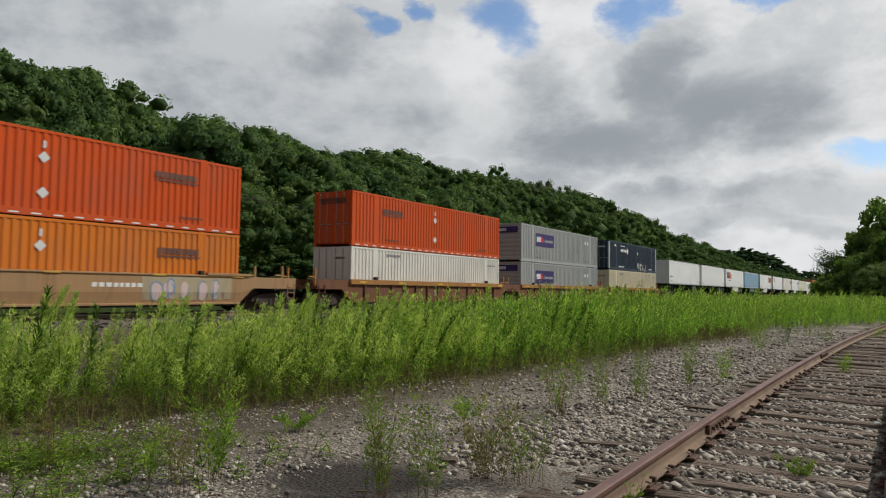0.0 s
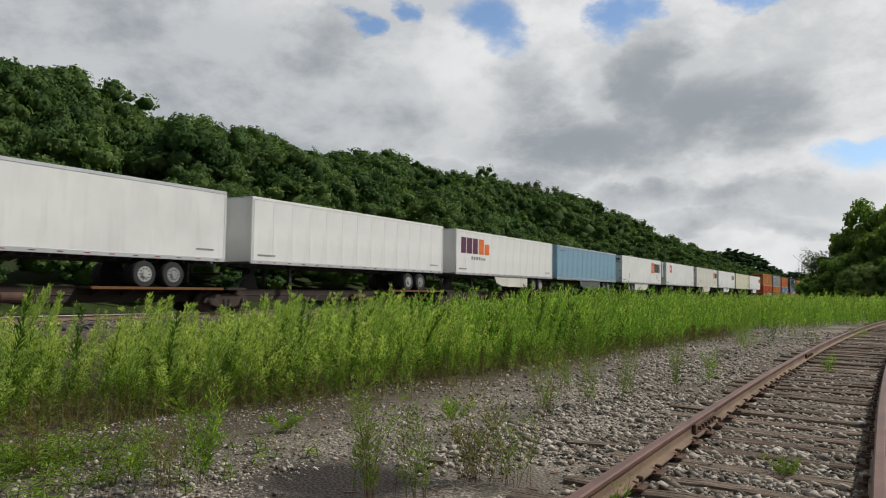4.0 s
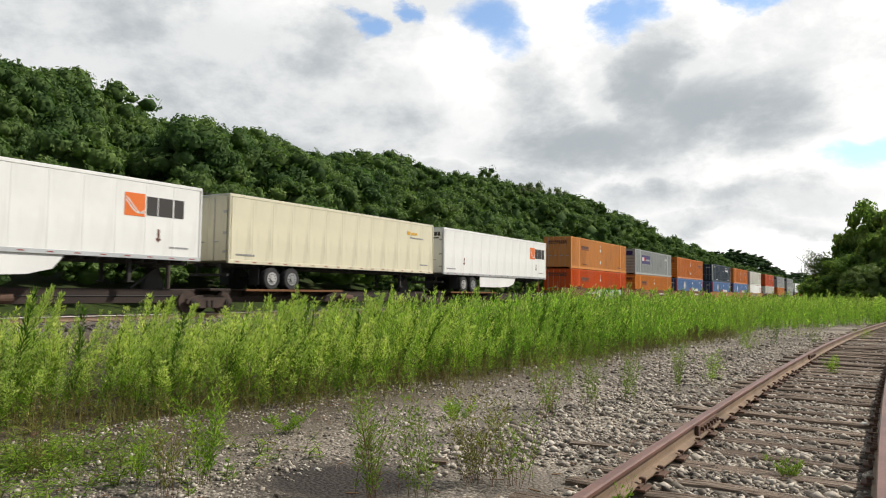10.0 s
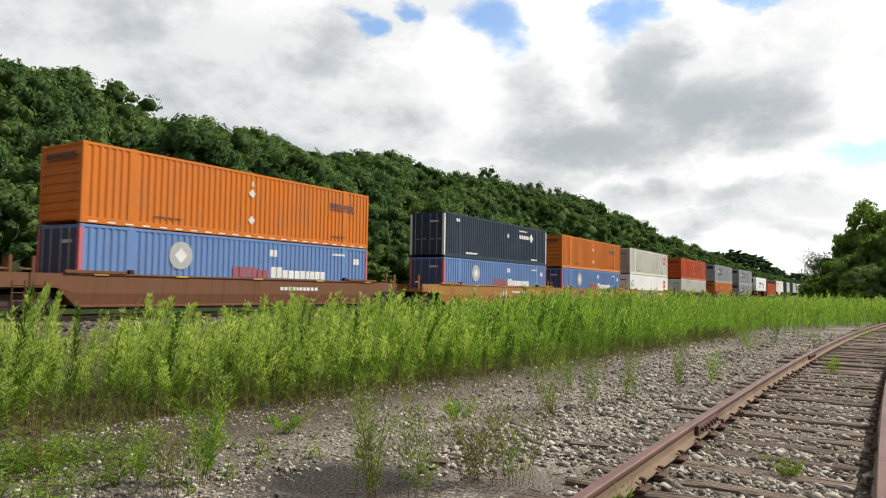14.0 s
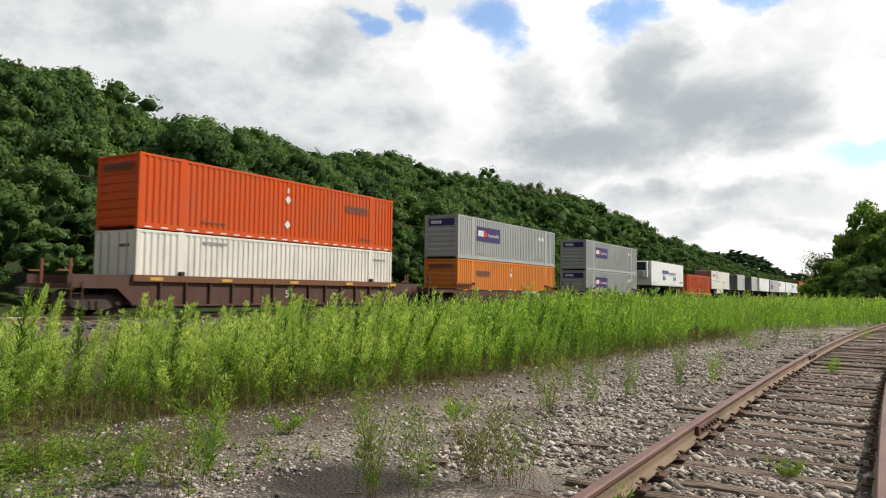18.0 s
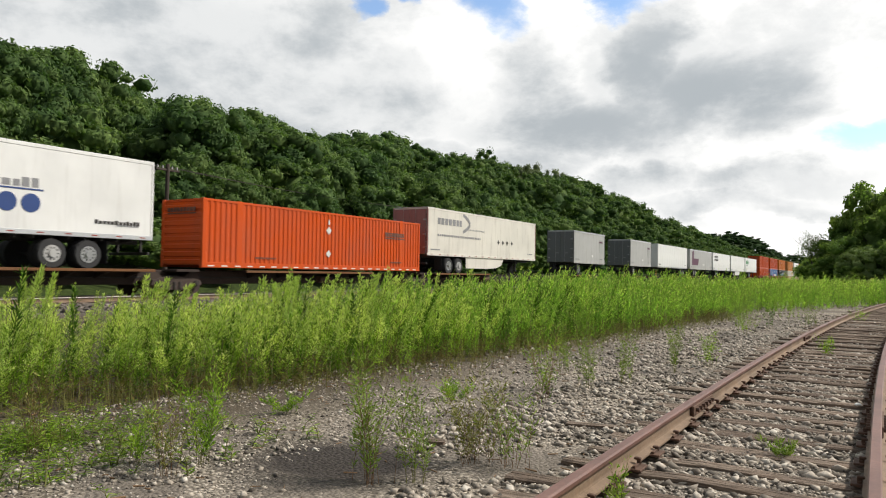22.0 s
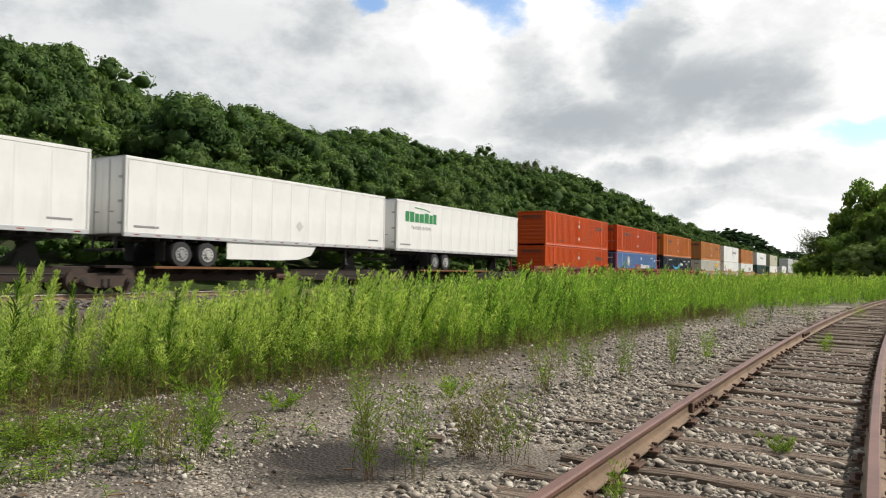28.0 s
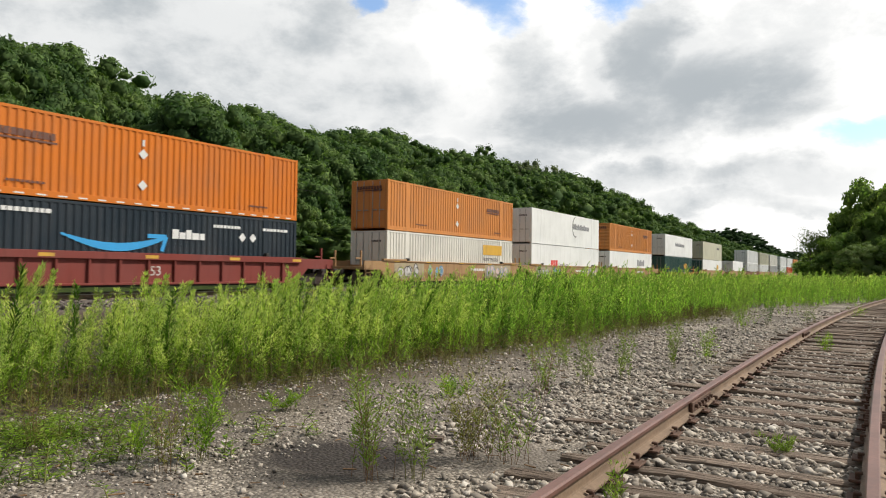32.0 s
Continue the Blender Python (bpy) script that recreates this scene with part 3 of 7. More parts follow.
plate = shared("tie_plate", lambda: Shape().block(-0.14, 0.14, -0.09, 0.09, 0, 0.018, 0.004).box(0.078, 0.098, -0.07, 0.07, 0.018, 0.034).box(-0.098, -0.078, -0.07, 0.07, 0.018, 0.034))
spike = shared("spike", lambda: Shape().block(-0.014, 0.014, -0.012, 0.012, 0, 0.045, 0.003).block(-0.032, 0.014, -0.017, 0.017, 0.03, 0.048, 0.005))
rt = random.Random(5)
ty = -14.0
TIE_PLACES = []
count = 0
while ty < 52:
    p, side, ang = siding_frame(ty)
    TIE_PLACES.append(ty)
    skew = rt.gauss(0, 0.03)
    tie = part("tie", shared("tie_%d" % rt.randrange(7), lambda: tie_mesh(100 + count % 7)), TIE, siding,
               at=(p.x + rt.gauss(-0.03, 0.10), p.y, 0.034 + rt.gauss(0, 0.014)), turn=-ang + skew)
    tie.rotation_euler.x = rt.gauss(0, 0.03)
    if -4 < ty < 22:
        for sgn in (-1, 1):
            q = p + side * sgn * 0.7525
            part("tie_plate", plate, RUSTY_IRON, siding, at=(q.x, q.y, 0.036), turn=-ang)
            if 1 < ty < 14:
                for dx, dy in ((0.09, 0.05), (-0.09, -0.05)):
                    part("spike", spike, RUSTY_IRON, siding, at=(q.x + dx, q.y + dy, 0.042 + rt.uniform(0, 0.02)), turn=-ang + (0 if dx > 0 else math.pi))
    count += 1
    ty += 0.53 + rt.gauss(0, 0.05)
# joint bars with their bolts
bar = shared("joint_bar", lambda: Shape().block(-0.018, 0.018, -0.42, 0.42, 0.02, 0.115, 0.006))
bolt = shared("joint_bolt", lambda: Shape().round((0, 0, 0), 0.02, 0, 0.025, 6))
for yj in (7.35, 16.9):
    p, side, ang = siding_frame(yj)
    for sgn in (-1, 1):
        for s2 in (-1, 1):
            q = p + side * (sgn * 0.7525 + s2 * 0.030)
            j = part("joint_bar", bar, RUSTY_IRON, siding, at=(q.x, q.y, RAIL_FOOT), turn=-ang)
            for k in (-0.33, -0.2, -0.07, 0.07, 0.2, 0.33):
                part("joint_bolt", bolt, RUSTY_IRON, j, at=(s2 * 0.025, k, 0.075))

# the running track
main_track = tagged(thing("main_track", "running track with bright-topped rails on raised ballast", "railway track"), kind="structure")
for sgn in (-1, 1):
    places = [(Vector((MAIN_X + sgn * 0.7525, y, MAIN_RAIL - 0.1725)), Vector((1, 0, 0))) for y in (-400, -40, 0, 40, 120, 400, 1400)]
    rail = part("rail", rail_along(places, RAIL_OUTLINE[:8] + RAIL_OUTLINE[11:]), RAIL_RUST, main_track, "rust-brown steel rail")
    head = [(-0.036, 0.1345), (0.036, 0.1345), (0.0375, 0.160), (0.028, 0.1725), (-0.028, 0.1725), (-0.0375, 0.160)]
    part("rail_head", rail_along(places, head), RAIL_TOP, rail, "polished steel rail head")
main_tie = shared("main_tie", lambda: Shape().block(-1.3, 1.3, -0.115, 0.115, -0.15, 0.0, 0.012))
for i in range(150):
    part("tie", main_tie, TIE, main_track, at=(MAIN_X, 2 + i * 0.55, MAIN_RAIL - 0.175 + 0.004))

# ---- crushed stone ----


def scatter(template, place, scale, turn, tip=None):
    """Copies of a template (points, faces) at places, with sizes (n, 3) or (n,) and turns about z; tip leans them."""
    tv, tf = template
    n = len(place)
    sc = np.asarray(scale, float)
    sc = sc[:, None] * np.ones(3) if sc.ndim == 1 else sc
    v = tv[None] * sc[:, None, :]
    if tip is not None:
        ca, sa = np.cos(tip)[:, None], np.sin(tip)[:, None]
        y, z = v[..., 1] * ca - v[..., 2] * sa, v[..., 1] * sa + v[..., 2] * ca
        v = np.stack([v[..., 0], y, z], -1)
    ca, sa = np.cos(turn)[:, None], np.sin(turn)[:, None]
    v = np.stack([v[..., 0] * ca - v[..., 1] * sa, v[..., 0] * sa + v[..., 1] * ca, v[..., 2]], -1) + place[:, None]
    f = tf[None] + (np.arange(n) * len(tv))[:, None, None]
    return v.reshape(-1, 3), f.reshape(-1, tf.shape[1])


def join(pieces):
    vs, fs, n = [], [], 0
    for v, f in pieces:
        vs.append(v)
        fs.append(f + n)
        n += len(v)
    return np.concatenate(vs), np.concatenate(fs)


def stone_template(seed):
    r = np.random.RandomState(seed)
    v = np.array([(-1, 0, 0), (0, -1, 0), (1, 0, 0), (0, 1, 0), (0, 0, 1), (0, 0, -1)], float) * r.uniform(0.75, 1.35, (6, 1)) + r.uniform(-0.38, 0.38, (6, 3))
    v *= (1.15, 0.8, 0.55)
    f = np.array([(0, 1, 4), (1, 2, 4), (2, 3, 4), (3, 0, 4), (1, 0, 5), (2, 1, 5), (3, 2, 5), (0, 3, 5)])
    return v, f


def stones(name, boxes, label, seed, mat=STONE):
    r = np.random.RandomState(seed)
    pieces = []
    for x0, x1, y0, y1, per, size in boxes:
        n = int((x1 - x0) * (y1 - y0) * per)
        x, y = r.uniform(x0, x1, n), r.uniform(y0, y1, n)
        bare = lumps(x, y, 3.4, 8) + 0.5 * lumps(x, y, 1.2, 9)
        # a bare patch of damp cinders
        bare = bare - 1.1 * np.exp(-((x + 3.35) / 0.85) ** 2 - ((y - 4.1) / 0.6) ** 2)
        keep = r.uniform(-0.55, 0.75, n) < bare + 0.25
        if x0 > -12:
            # the stones lie thick along the siding and thin out towards the weeds
            keep &= (r.uniform(0, 1, n) < np.clip(1.25 - np.abs(x + 1.6) / 5.2, 0.42, 1))
            mid = -0.765 + 0.00138 * np.maximum(0, y - 4.0) ** 2
            keep &= np.abs(np.abs(x - mid) - 0.7525) > 0.075
            # few stones lie on the ties
            tie_at = np.abs(y[:, None] - np.array(TIE_PLACES)[None]).min(1)
            keep &= (tie_at > 0.12) | (np.abs(x - mid) > 1.28) | (r.uniform(0, 1, n) < 0.16)
        x, y = x[keep], y[keep]
        s = size * np.clip(r.lognormal(0, 0.55, len(x)), 0.4, 3.0)
        z = land(x, y) + s * 0.22
        for k in range(6):
            m = np.arange(len(x)) % 6 == k
            pieces.append(scatter(stone_template(k + seed * 10), np.stack([x[m], y[m], z[m]], -1), s[m], r.uniform(0, 6.28, m.sum()), r.uniform(-0.9, 0.9, m.sum())))
    v, f = join(pieces)
    ob = new(name, soup(name, v, f, mat, True))
    return tagged(ob, label, "gravel", kind="stuff")


stones("gravel", [(-3.3, 2.0, 2.2, 6.0, 1500, 0.0155), (-7, -3.3, 2.2, 6.0, 1300, 0.0095), (-3.3, 2.0, 6.0, 10.0, 1000, 0.0160), (-6.6, -3.3, 6.0, 10.0, 800, 0.0110),
                  (-6.5, 1.8, 10, 17, 420, 0.0165), (-6, 2.2, 17, 30, 110, 0.020), (-5, 2.6, -7, 2.2, 110, 0.017)],
       "loose grey crushed stone scattered beside the siding", 3)
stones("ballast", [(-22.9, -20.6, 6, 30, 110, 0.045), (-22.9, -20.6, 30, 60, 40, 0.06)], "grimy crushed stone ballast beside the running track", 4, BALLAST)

for x, y, L, turn in ((-2.2, 6.25, 0.24, 0.35), (-3.05, 4.95, 0.07, 0.4)):
    r = random.Random(int(x * 10))
    o = [(-L, -0.05), (L * 0.8, -0.045), (L, -0.01), (L * 0.9, 0.04), (-L * 0.9, 0.05)]
    pl = new("loose_plank", Shape().prism(o, 2, 0.0, 0.03).mesh("loose_plank"))
    pl.data.materials.append(TIE)
    pl.location, pl.rotation_euler = (x, y, float(land(x, y)) + 0.004), (0.03, 0.02, turn)
    tagged(pl, "dark broken piece of weathered timber lying on the gravel", "plank", "loose planks")

rl = random.Random(8)
scrap = Shape()
ring = [(0.05 * math.cos(i * 0.9) * rl.uniform(0.6, 1.2), 0.028 * math.sin(i * 0.9) * rl.uniform(0.6, 1.2), rl.uniform(0.0, 0.02)) for i in range(7)]
scrap.add(ring + [(x * 0.8, y * 0.8, z + 0.012) for x, y, z in ring] + [(0, 0, 0.03)], [(i, (i + 1) % 7, 7 + (i + 1) % 7, 7 + i) for i in range(7)] + [(7 + i, 7 + (i + 1) % 7, 14) for i in range(7)] + [tuple(range(7))[::-1]])
litter = new("litter_scrap", scrap.mesh("litter_scrap"))
litter.data.materials.append(INK_WHITE)
litter.location, litter.rotation_euler = (-0.165, 8.75, 0.040), (0, 0, 0.5)
tagged(litter, "crumpled scrap of white plastic lying on a tie", "litter")

# ---- plants ----


def leaf_quads(base, way, length, width, r, fold=0.25, face=None):
    """Pointed leaves: base (n,3), way (n,3) unit; four corners each; face: which way their upper side looks."""
    n = len(base)
    side = np.cross(way, r.normal(0, 1, (n, 3)) if face is None else face)
    side /= np.linalg.norm(side, axis=1, keepdims=True) + 1e-9
    up = np.cross(side, way)
    L, w = np.asarray(length)[:, None], np.asarray(width)[:, None]
    mid = base + way * L * 0.45
    v = np.stack([base, mid + side * w - up * w * fold, base + way * L, mid - side * w - up * w * fold], 1)
    f = np.arange(n * 4).reshape(n, 4)
    return v.reshape(-1, 3), f


def stem_quads(path, width):
    """A thin three-sided stem along a path (k,3), one after another."""
    k = len(path)
    ring = np.array([(math.cos(a), math.sin(a), 0) for a in (0, 2.09, 4.19)])
    w = width * np.linspace(1, 0.35, k)
    v = (path[:, None] + ring[None] * w[:, None, None]).reshape(-1, 3)
    f = np.array([(i * 3 + j, i * 3 + (j + 1) % 3, i * 3 + 3 + (j + 1) % 3, i * 3 + 3 + j) for i in range(k - 1) for j in range(3)])
    return v, f


def weed(seed, height=1.25, leaves=60, plume=26, bare=0.1, spread=1.0):
    """A tall roadside weed: one stalk, narrow upright leaves all the way up, a loose pale panicle. Three meshes: stalk, leaves, plume."""
    r = np.random.RandomState(seed)
    lean = r.normal(0, 0.06, 2)
    t = np.linspace(0, 1, 3)
    path = np.stack([lean[0] * t ** 2 * height, lean[1] * t ** 2 * height, t * height], -1)
    st = stem_quads(path, 0.006 * spread ** 0.5)
    u = bare + (0.97 - bare) * r.uniform(0, 1, leaves)
    base = np.stack([np.interp(u, t, path[:, k]) for k in range(3)], -1)
    a = r.uniform(0, 6.28, leaves)
    way = np.stack([np.cos(a), np.sin(a), r.uniform(0.35, 2.4, leaves)], -1)
    way /= np.linalg.norm(way, axis=1, keepdims=True)
    # a leafy brush: long leaves low down, short ones near the tip
    lv = leaf_quads(base, way, r.uniform(0.07, 0.15, leaves) * spread ** 0.5 * (1.35 - 0.7 * u), r.uniform(0.0040, 0.0085, leaves) * spread, r)
    if plume:
        # sprays of tiny florets on short side branches, widest below
        u = 1.04 - 0.44 * r.uniform(0, 1, plume) ** 0.9
        base = np.stack([np.interp(u, t, path[:, k]) for k in range(3)], -1)
        a = r.uniform(0, 6.28, plume)
        out = (0.006 + 0.24 * (1.04 - u)) * r.uniform(0.05, 1.0, plume) * r.uniform(0.55, 1.0)
        way = np.stack([np.cos(a), np.sin(a), r.uniform(0.5, 2.6, plume)], -1)
        base = base + way * out[:, None]
        way /= np.linalg.norm(way, axis=1, keepdims=True)
        pl = leaf_quads(base, way, r.uniform(0.035, 0.085, plume) * spread ** 0.5, r.uniform(0.0030, 0.0065, plume) * spread, r)
    else:
        pl = (np.zeros((0, 3)), np.zeros((0, 4), int))
    return st, lv, pl


SWAY = []     # (clump, its foot, seed): what the wind rocks


def field(name, spots, seed, label, leaves, plume, scale, kinds=6, bare=0.03, spread=1.0, leaf_mat=None, cell=0.0):
    """Weeds planted at spots, joined as one stand of stalks, leaves and plumes, or as clumps of that size, each of which sways by itself."""
    r = np.random.RandomState(seed)
    kinds = min(kinds, len(spots))
    tpls = [weed(seed * 31 + k, 1.25, leaves, plume, bare, spread) for k in range(kinds)]
    kind = np.arange(len(spots)) % kinds
    turn, lean = r.uniform(0, 6.28, len(spots)), np.clip(r.normal(0.13, 0.10, len(spots)), -0.1, 0.4)
    code = np.floor(spots[:, 0] / cell) * 1000 + np.floor(spots[:, 1] / cell) if cell else np.zeros(len(spots))
    for c in np.unique(code):
        here = code == c
        foot = np.append(spots[here, :2].mean(0), spots[here, 2].min()) if cell else np.zeros(3)
        got = [[], [], []]
        for k in range(kinds):
            m = here & (kind == k)
            if not m.any():
                continue
            p, s = spots[m] - foot, scale[m]
            for i in range(3):
                n = len(tpls[k][i][0])
                if n:
                    v, f = scatter(tpls[k][i], p, np.stack([0.75 + 0.25 * s, 0.75 + 0.25 * s, s], -1), turn[m])
                    # they lean with the wind, each by its own amount
                    over = np.maximum(0, v[:, 2] - np.repeat(p[:, 2], n)) ** 1.5 * np.repeat(lean[m], n)
                    v[:, 0] += 0.85 * over
                    v[:, 1] += 0.52 * over
                    got[i].append((v, f))
        ob = tagged(thing(name, label, "weeds", at=tuple(foot)), kind="stuff")
        if cell:
            SWAY.append((ob, tuple(foot), len(SWAY)))
        for i, (n, mat) in enumerate((("stalks", STALK), ("leaves", leaf_mat or LEAF_WEED), ("plumes", PLUME))):
            if got[i]:
                v, f = join(got[i])
                o = new(n, soup(n, v, f, mat))
                o.parent = ob
                tagged(o, kind="stuff")


def weed_edge(y):
    """Where the stand of weeds begins, seen from the gravel."""
    return np.interp(y, [0, 4.2, 5.7, 7.4, 9.5, 13.5, 20.7, 27, 32, 40, 46], [-8.0, -7.6, -6.5, -6.1, -5.7, -5.3, -4.8, -4.3, -2.9, -0.5, 3.0])


rs = np.random.RandomState(12)
spots, size = [], []
for x0, x1, y0, y1, per in ((-19, -4, 1, 18, 46.0), (-19, -4, 18, 30, 26.0), (-19, 3, 30, 48, 13.0)):
    n = int((x1 - x0) * (y1 - y0) * per)
    x, y = rs.uniform(x0, x1, n), rs.uniform(y0, y1, n)
    into = weed_edge(y) + 0.25 * lumps(x, y, 1.7, 21) - x
    clump = lumps(x, y, 2.4, 22) + 0.6 * lumps(x, y, 0.9, 23)
    keep = (into > 0) & (rs.uniform(-0.9, 0.5, n) < clump + 0.2) & (rs.uniform(0, 1, n) < np.interp(into, [0, 2.4, 3.4, 5.0, 8], [1, 1, 0.45, 0.14, 0.02]))
    x, y, into, clump = x[keep], y[keep], into[keep], clump[keep]
    spots.append(np.stack([x, y, land(x, y) - 0.02], -1))
    tall = 0.88 + 0.33 * clump + rs.normal(0, 0.13, len(x)) + 0.05 * smooth(8, 16, y)
    tall *= (0.62 + 0.38 * smooth(0, 0.9, into)) * np.interp(y, [3, 7, 10, 14], [0.76, 0.80, 0.94, 1.04]) * np.interp(into, [0, 2.5, 6], [1, 1, 0.72])
    size.append(np.clip(tall, 0.3, 1.3))
spots, size = np.concatenate(spots), np.concatenate(size)
for x, y, k in ((-10.2, 5.6, 1.12), (-9.3, 6.6, 1.1), (-9.1, 6.75, 1.08), (-8.9, 7.0, 0.98), (-8.3, 8.3, 1.12), (-8.2, 8.45, 1.1), (-8.0, 8.2, 1.05), (-8.0, 10.2, 1.15), (-7.9, 10.6, 1.12), (-11.2, 5.9, 1.15), (-11.3, 6.0, 1.2)):
    field("tall_weed", np.array([[x, y, float(land(x, y)) - 0.02], [x + 0.05, y + 0.03, float(land(x, y)) - 0.02]]), int(900 + x * 10 + y * 7), "tall weed with a thick pale plume above the others", 70, 240, np.array([k, k * 0.93]), spread=1.0, cell=50.0)
near = spots[:, 1] < 17
far_off = ~near
dark = (rs.uniform(0, 1, len(spots)) < 0.09 + 0.22 * (lumps(spots[:, 0], spots[:, 1], 1.3, 24) > 0.25)) & near
field("weed_stand", spots[dark], 8, "darker green leafy weeds standing among the pale ones", 84, 6, size[dark] * 1.0, bare=0.0, spread=1.15, leaf_mat=LEAF_DARK, cell=3.0)
feathery = near & ~dark & (spots[:, 1] + rs.normal(0, 1.5, len(spots)) < 10.5)
rank = near & ~dark & ~feathery
field("weed_stand", spots[feathery], 2, "dense stand of tall green weeds with pale feathery tops", 62, 84, size[feathery], bare=0.12, cell=1.5)
field("weed_stand", spots[rank], 9, "dense stand of rank green weeds with few plumes", 66, 12, size[rank], bare=0.05, spread=1.25, leaf_mat=LEAF_RANK, cell=2.4)
field("weed_stand", spots[far_off], 3, "dense stand of tall green weeds beside the track", 44, 8, size[far_off], spread=1.7, leaf_mat=LEAF_RANK)
# lone dark weeds like bottle brushes, taller than the rest
for x, y, k in ((-8.3, 4.3, 1.22), (-8.1, 4.9, 1.02), (-7.3, 5.6, 0.98), (-6.6, 8.2, 0.92), (-6.3, 9.4, 0.95), (-6.1, 12.2, 0.95), (-6.0, 13.4, 1.0), (-5.9, 14.6, 0.95)):
    field("tall_weed", np.array([[x, y, float(land(x, y)) - 0.02]]), int(1900 + x * 10 + y * 7), "tall dark green weed with a dense brush of leaves", 200, 0, np.array([k]), kinds=1, spread=1.15, leaf_mat=LEAF_DARK, cell=50.0)
# the thin far stand, all the way across
n = 3600
y = 46 + 130 * rs.uniform(0, 1, n) ** 1.6
x = rs.uniform(-20, 22, n)
field("weed_stand", np.stack([x, y, land(x, y) - 0.02], -1), 4, "distant stand of tall green weeds", 14, 9, rs.uniform(0.75, 1.1, n), spread=3.2)

# low grass, dead stems and herbs at the foot of the stand and on the gravel
n = 3000
y = rs.uniform(2.2, 26, n)
x = weed_edge(y) + rs.normal(-0.45, 0.5, n)
field("dead_stems", np.stack([x, y, land(x, y) - 0.01], -1), 7, "dead brown stems and leaves at the foot of the weeds", 14, 0, rs.uniform(0.08, 0.36, n), bare=0.0, spread=1.0, leaf_mat=BROWN_LEAF)
n = 900
y = rs.uniform(2.2, 26, n)
x = weed_edge(y) + rs.normal(0.2, 0.35, n)
field("low_grass", np.stack([x, y, land(x, y) - 0.01], -1), 5, "low green and straw-coloured grass at the edge of the weeds", 16, 0, rs.uniform(0.06, 0.22, n), bare=0.0, spread=0.9, leaf_mat=STRAW)
n = 2600
x, y = rs.uniform(-7.6, -3.8, n), rs.uniform(2.2, 4.6, n)
keep = rs.uniform(0, 1, n) < np.exp(-((x + 5.6) / 0.8) ** 2 - ((y - 2.9) / 0.75) ** 2) * (0.6 + 0.8 * lumps(x, y, 0.9, 31)) + 0.03
x, y = x[keep], y[keep]
field("low_grass", np.stack([x, y, land(x, y) - 0.01], -1), 6, "patch of low green herbs on the cinders", 22, 0, rs.uniform(0.05, 0.18, len(x)), bare=0.0, spread=1.6, leaf_mat=LEAF_WEED)

# twigs and dead stalks lying about
n = 520
y = 2.3 + 14 * rs.uniform(0, 1, n) ** 1.6
x = np.where(rs.uniform(0, 1, n) < 0.6, weed_edge(y) + rs.normal(0.5, 0.5, n), rs.uniform(-6, -1.7, n))
twig = (np.array([(-1, -0.06, 0), (-1, 0.06, 0), (-1, 0, 0.1), (1, -0.04, 0.05), (1, 0.04, 0.05), (1, 0, 0.12)]), np.array([(0, 1, 4, 3), (1, 2, 5, 4), (2, 0, 3, 5)]))
v, f = scatter(twig, np.stack([x, y, land(x, y) + 0.006], -1), np.stack([rs.uniform(0.012, 0.05, n), rs.uniform(0.05, 0.12, n), rs.uniform(0.05, 0.12, n)], -1), rs.uniform(0, 6.28, n))
tagged(new("twigs", soup("twigs", v, f, DRY)), "dead brown twigs and stalks lying on the gravel", "twigs", kind="stuff")

# single plants on the gravel


def weed_plant(seed, at, height, leaves, branches, dry=0.0, wide=0.22):
    r = np.random.RandomState(seed)
    ob = thing("weed_plant", "spindly green weed growing out of the gravel" if dry < 0.5 else "half-dry reddish weed growing out of the gravel", "weed",
               "weeds on the gravel", at)
    st, lv = [], []
    for k in range(branches):
        a, h = r.uniform(0, 6.28), height * r.uniform(0.45, 1.0)
        t = np.linspace(0, 1, 5)
        off = wide * r.uniform(0.2, 1.0)
        a0, off0 = r.uniform(0, 6.28), wide * 0.5 * r.uniform(0, 1)
        path = np.stack([math.cos(a0) * off0 + math.cos(a) * off * t ** 1.4 + r.normal(0, 0.012, 5) * t, math.sin(a0) * off0 + math.sin(a) * off * t ** 1.4, h * t], -1)
        st.append(stem_quads(path, 0.0022))
        # fine side twigs
        for _ in range(3):
            u0 = r.uniform(0.3, 0.85)
            p0 = np.array([np.interp(u0, t, path[:, i]) for i in range(3)])
            b = r.uniform(0, 6.28)
            tw = p0 + np.array([math.cos(b) * 0.5, math.sin(b) * 0.5, 1.0]) * np.linspace(0, h * 0.24, 3)[:, None]
            st.append(stem_quads(tw, 0.0014))
        m = leaves // branches
        u = r.uniform(0.10, 1, m) ** 0.8
        base = np.stack([np.interp(u, t, path[:, i]) for i in range(3)], -1)
        aa = r.uniform(0, 6.28, m)
        way = np.stack([np.cos(aa), np.sin(aa), r.uniform(0.2, 1.6, m)], -1)
        base = base + way * (h * 0.10 * r.uniform(0, 1, m) ** 1.5 * (u > 0.3))[:, None]
        way /= np.linalg.norm(way, axis=1, keepdims=True)
        lv.append(leaf_quads(base, way, r.uniform(0.02, 0.07, m), r.uniform(0.0026, 0.0058, m), r))
    part("stem", soup("stem", *join(st), None), DRY if dry > 0.3 else STALK, ob)
    part("leaves", soup("leaves", *join(lv), None), LEAF_DARK if dry < 0 else STRAW if dry > 0.45 else (LEAF_WISP if dry > 0.05 or seed % 2 else LEAF_WEED), ob)
    return ob


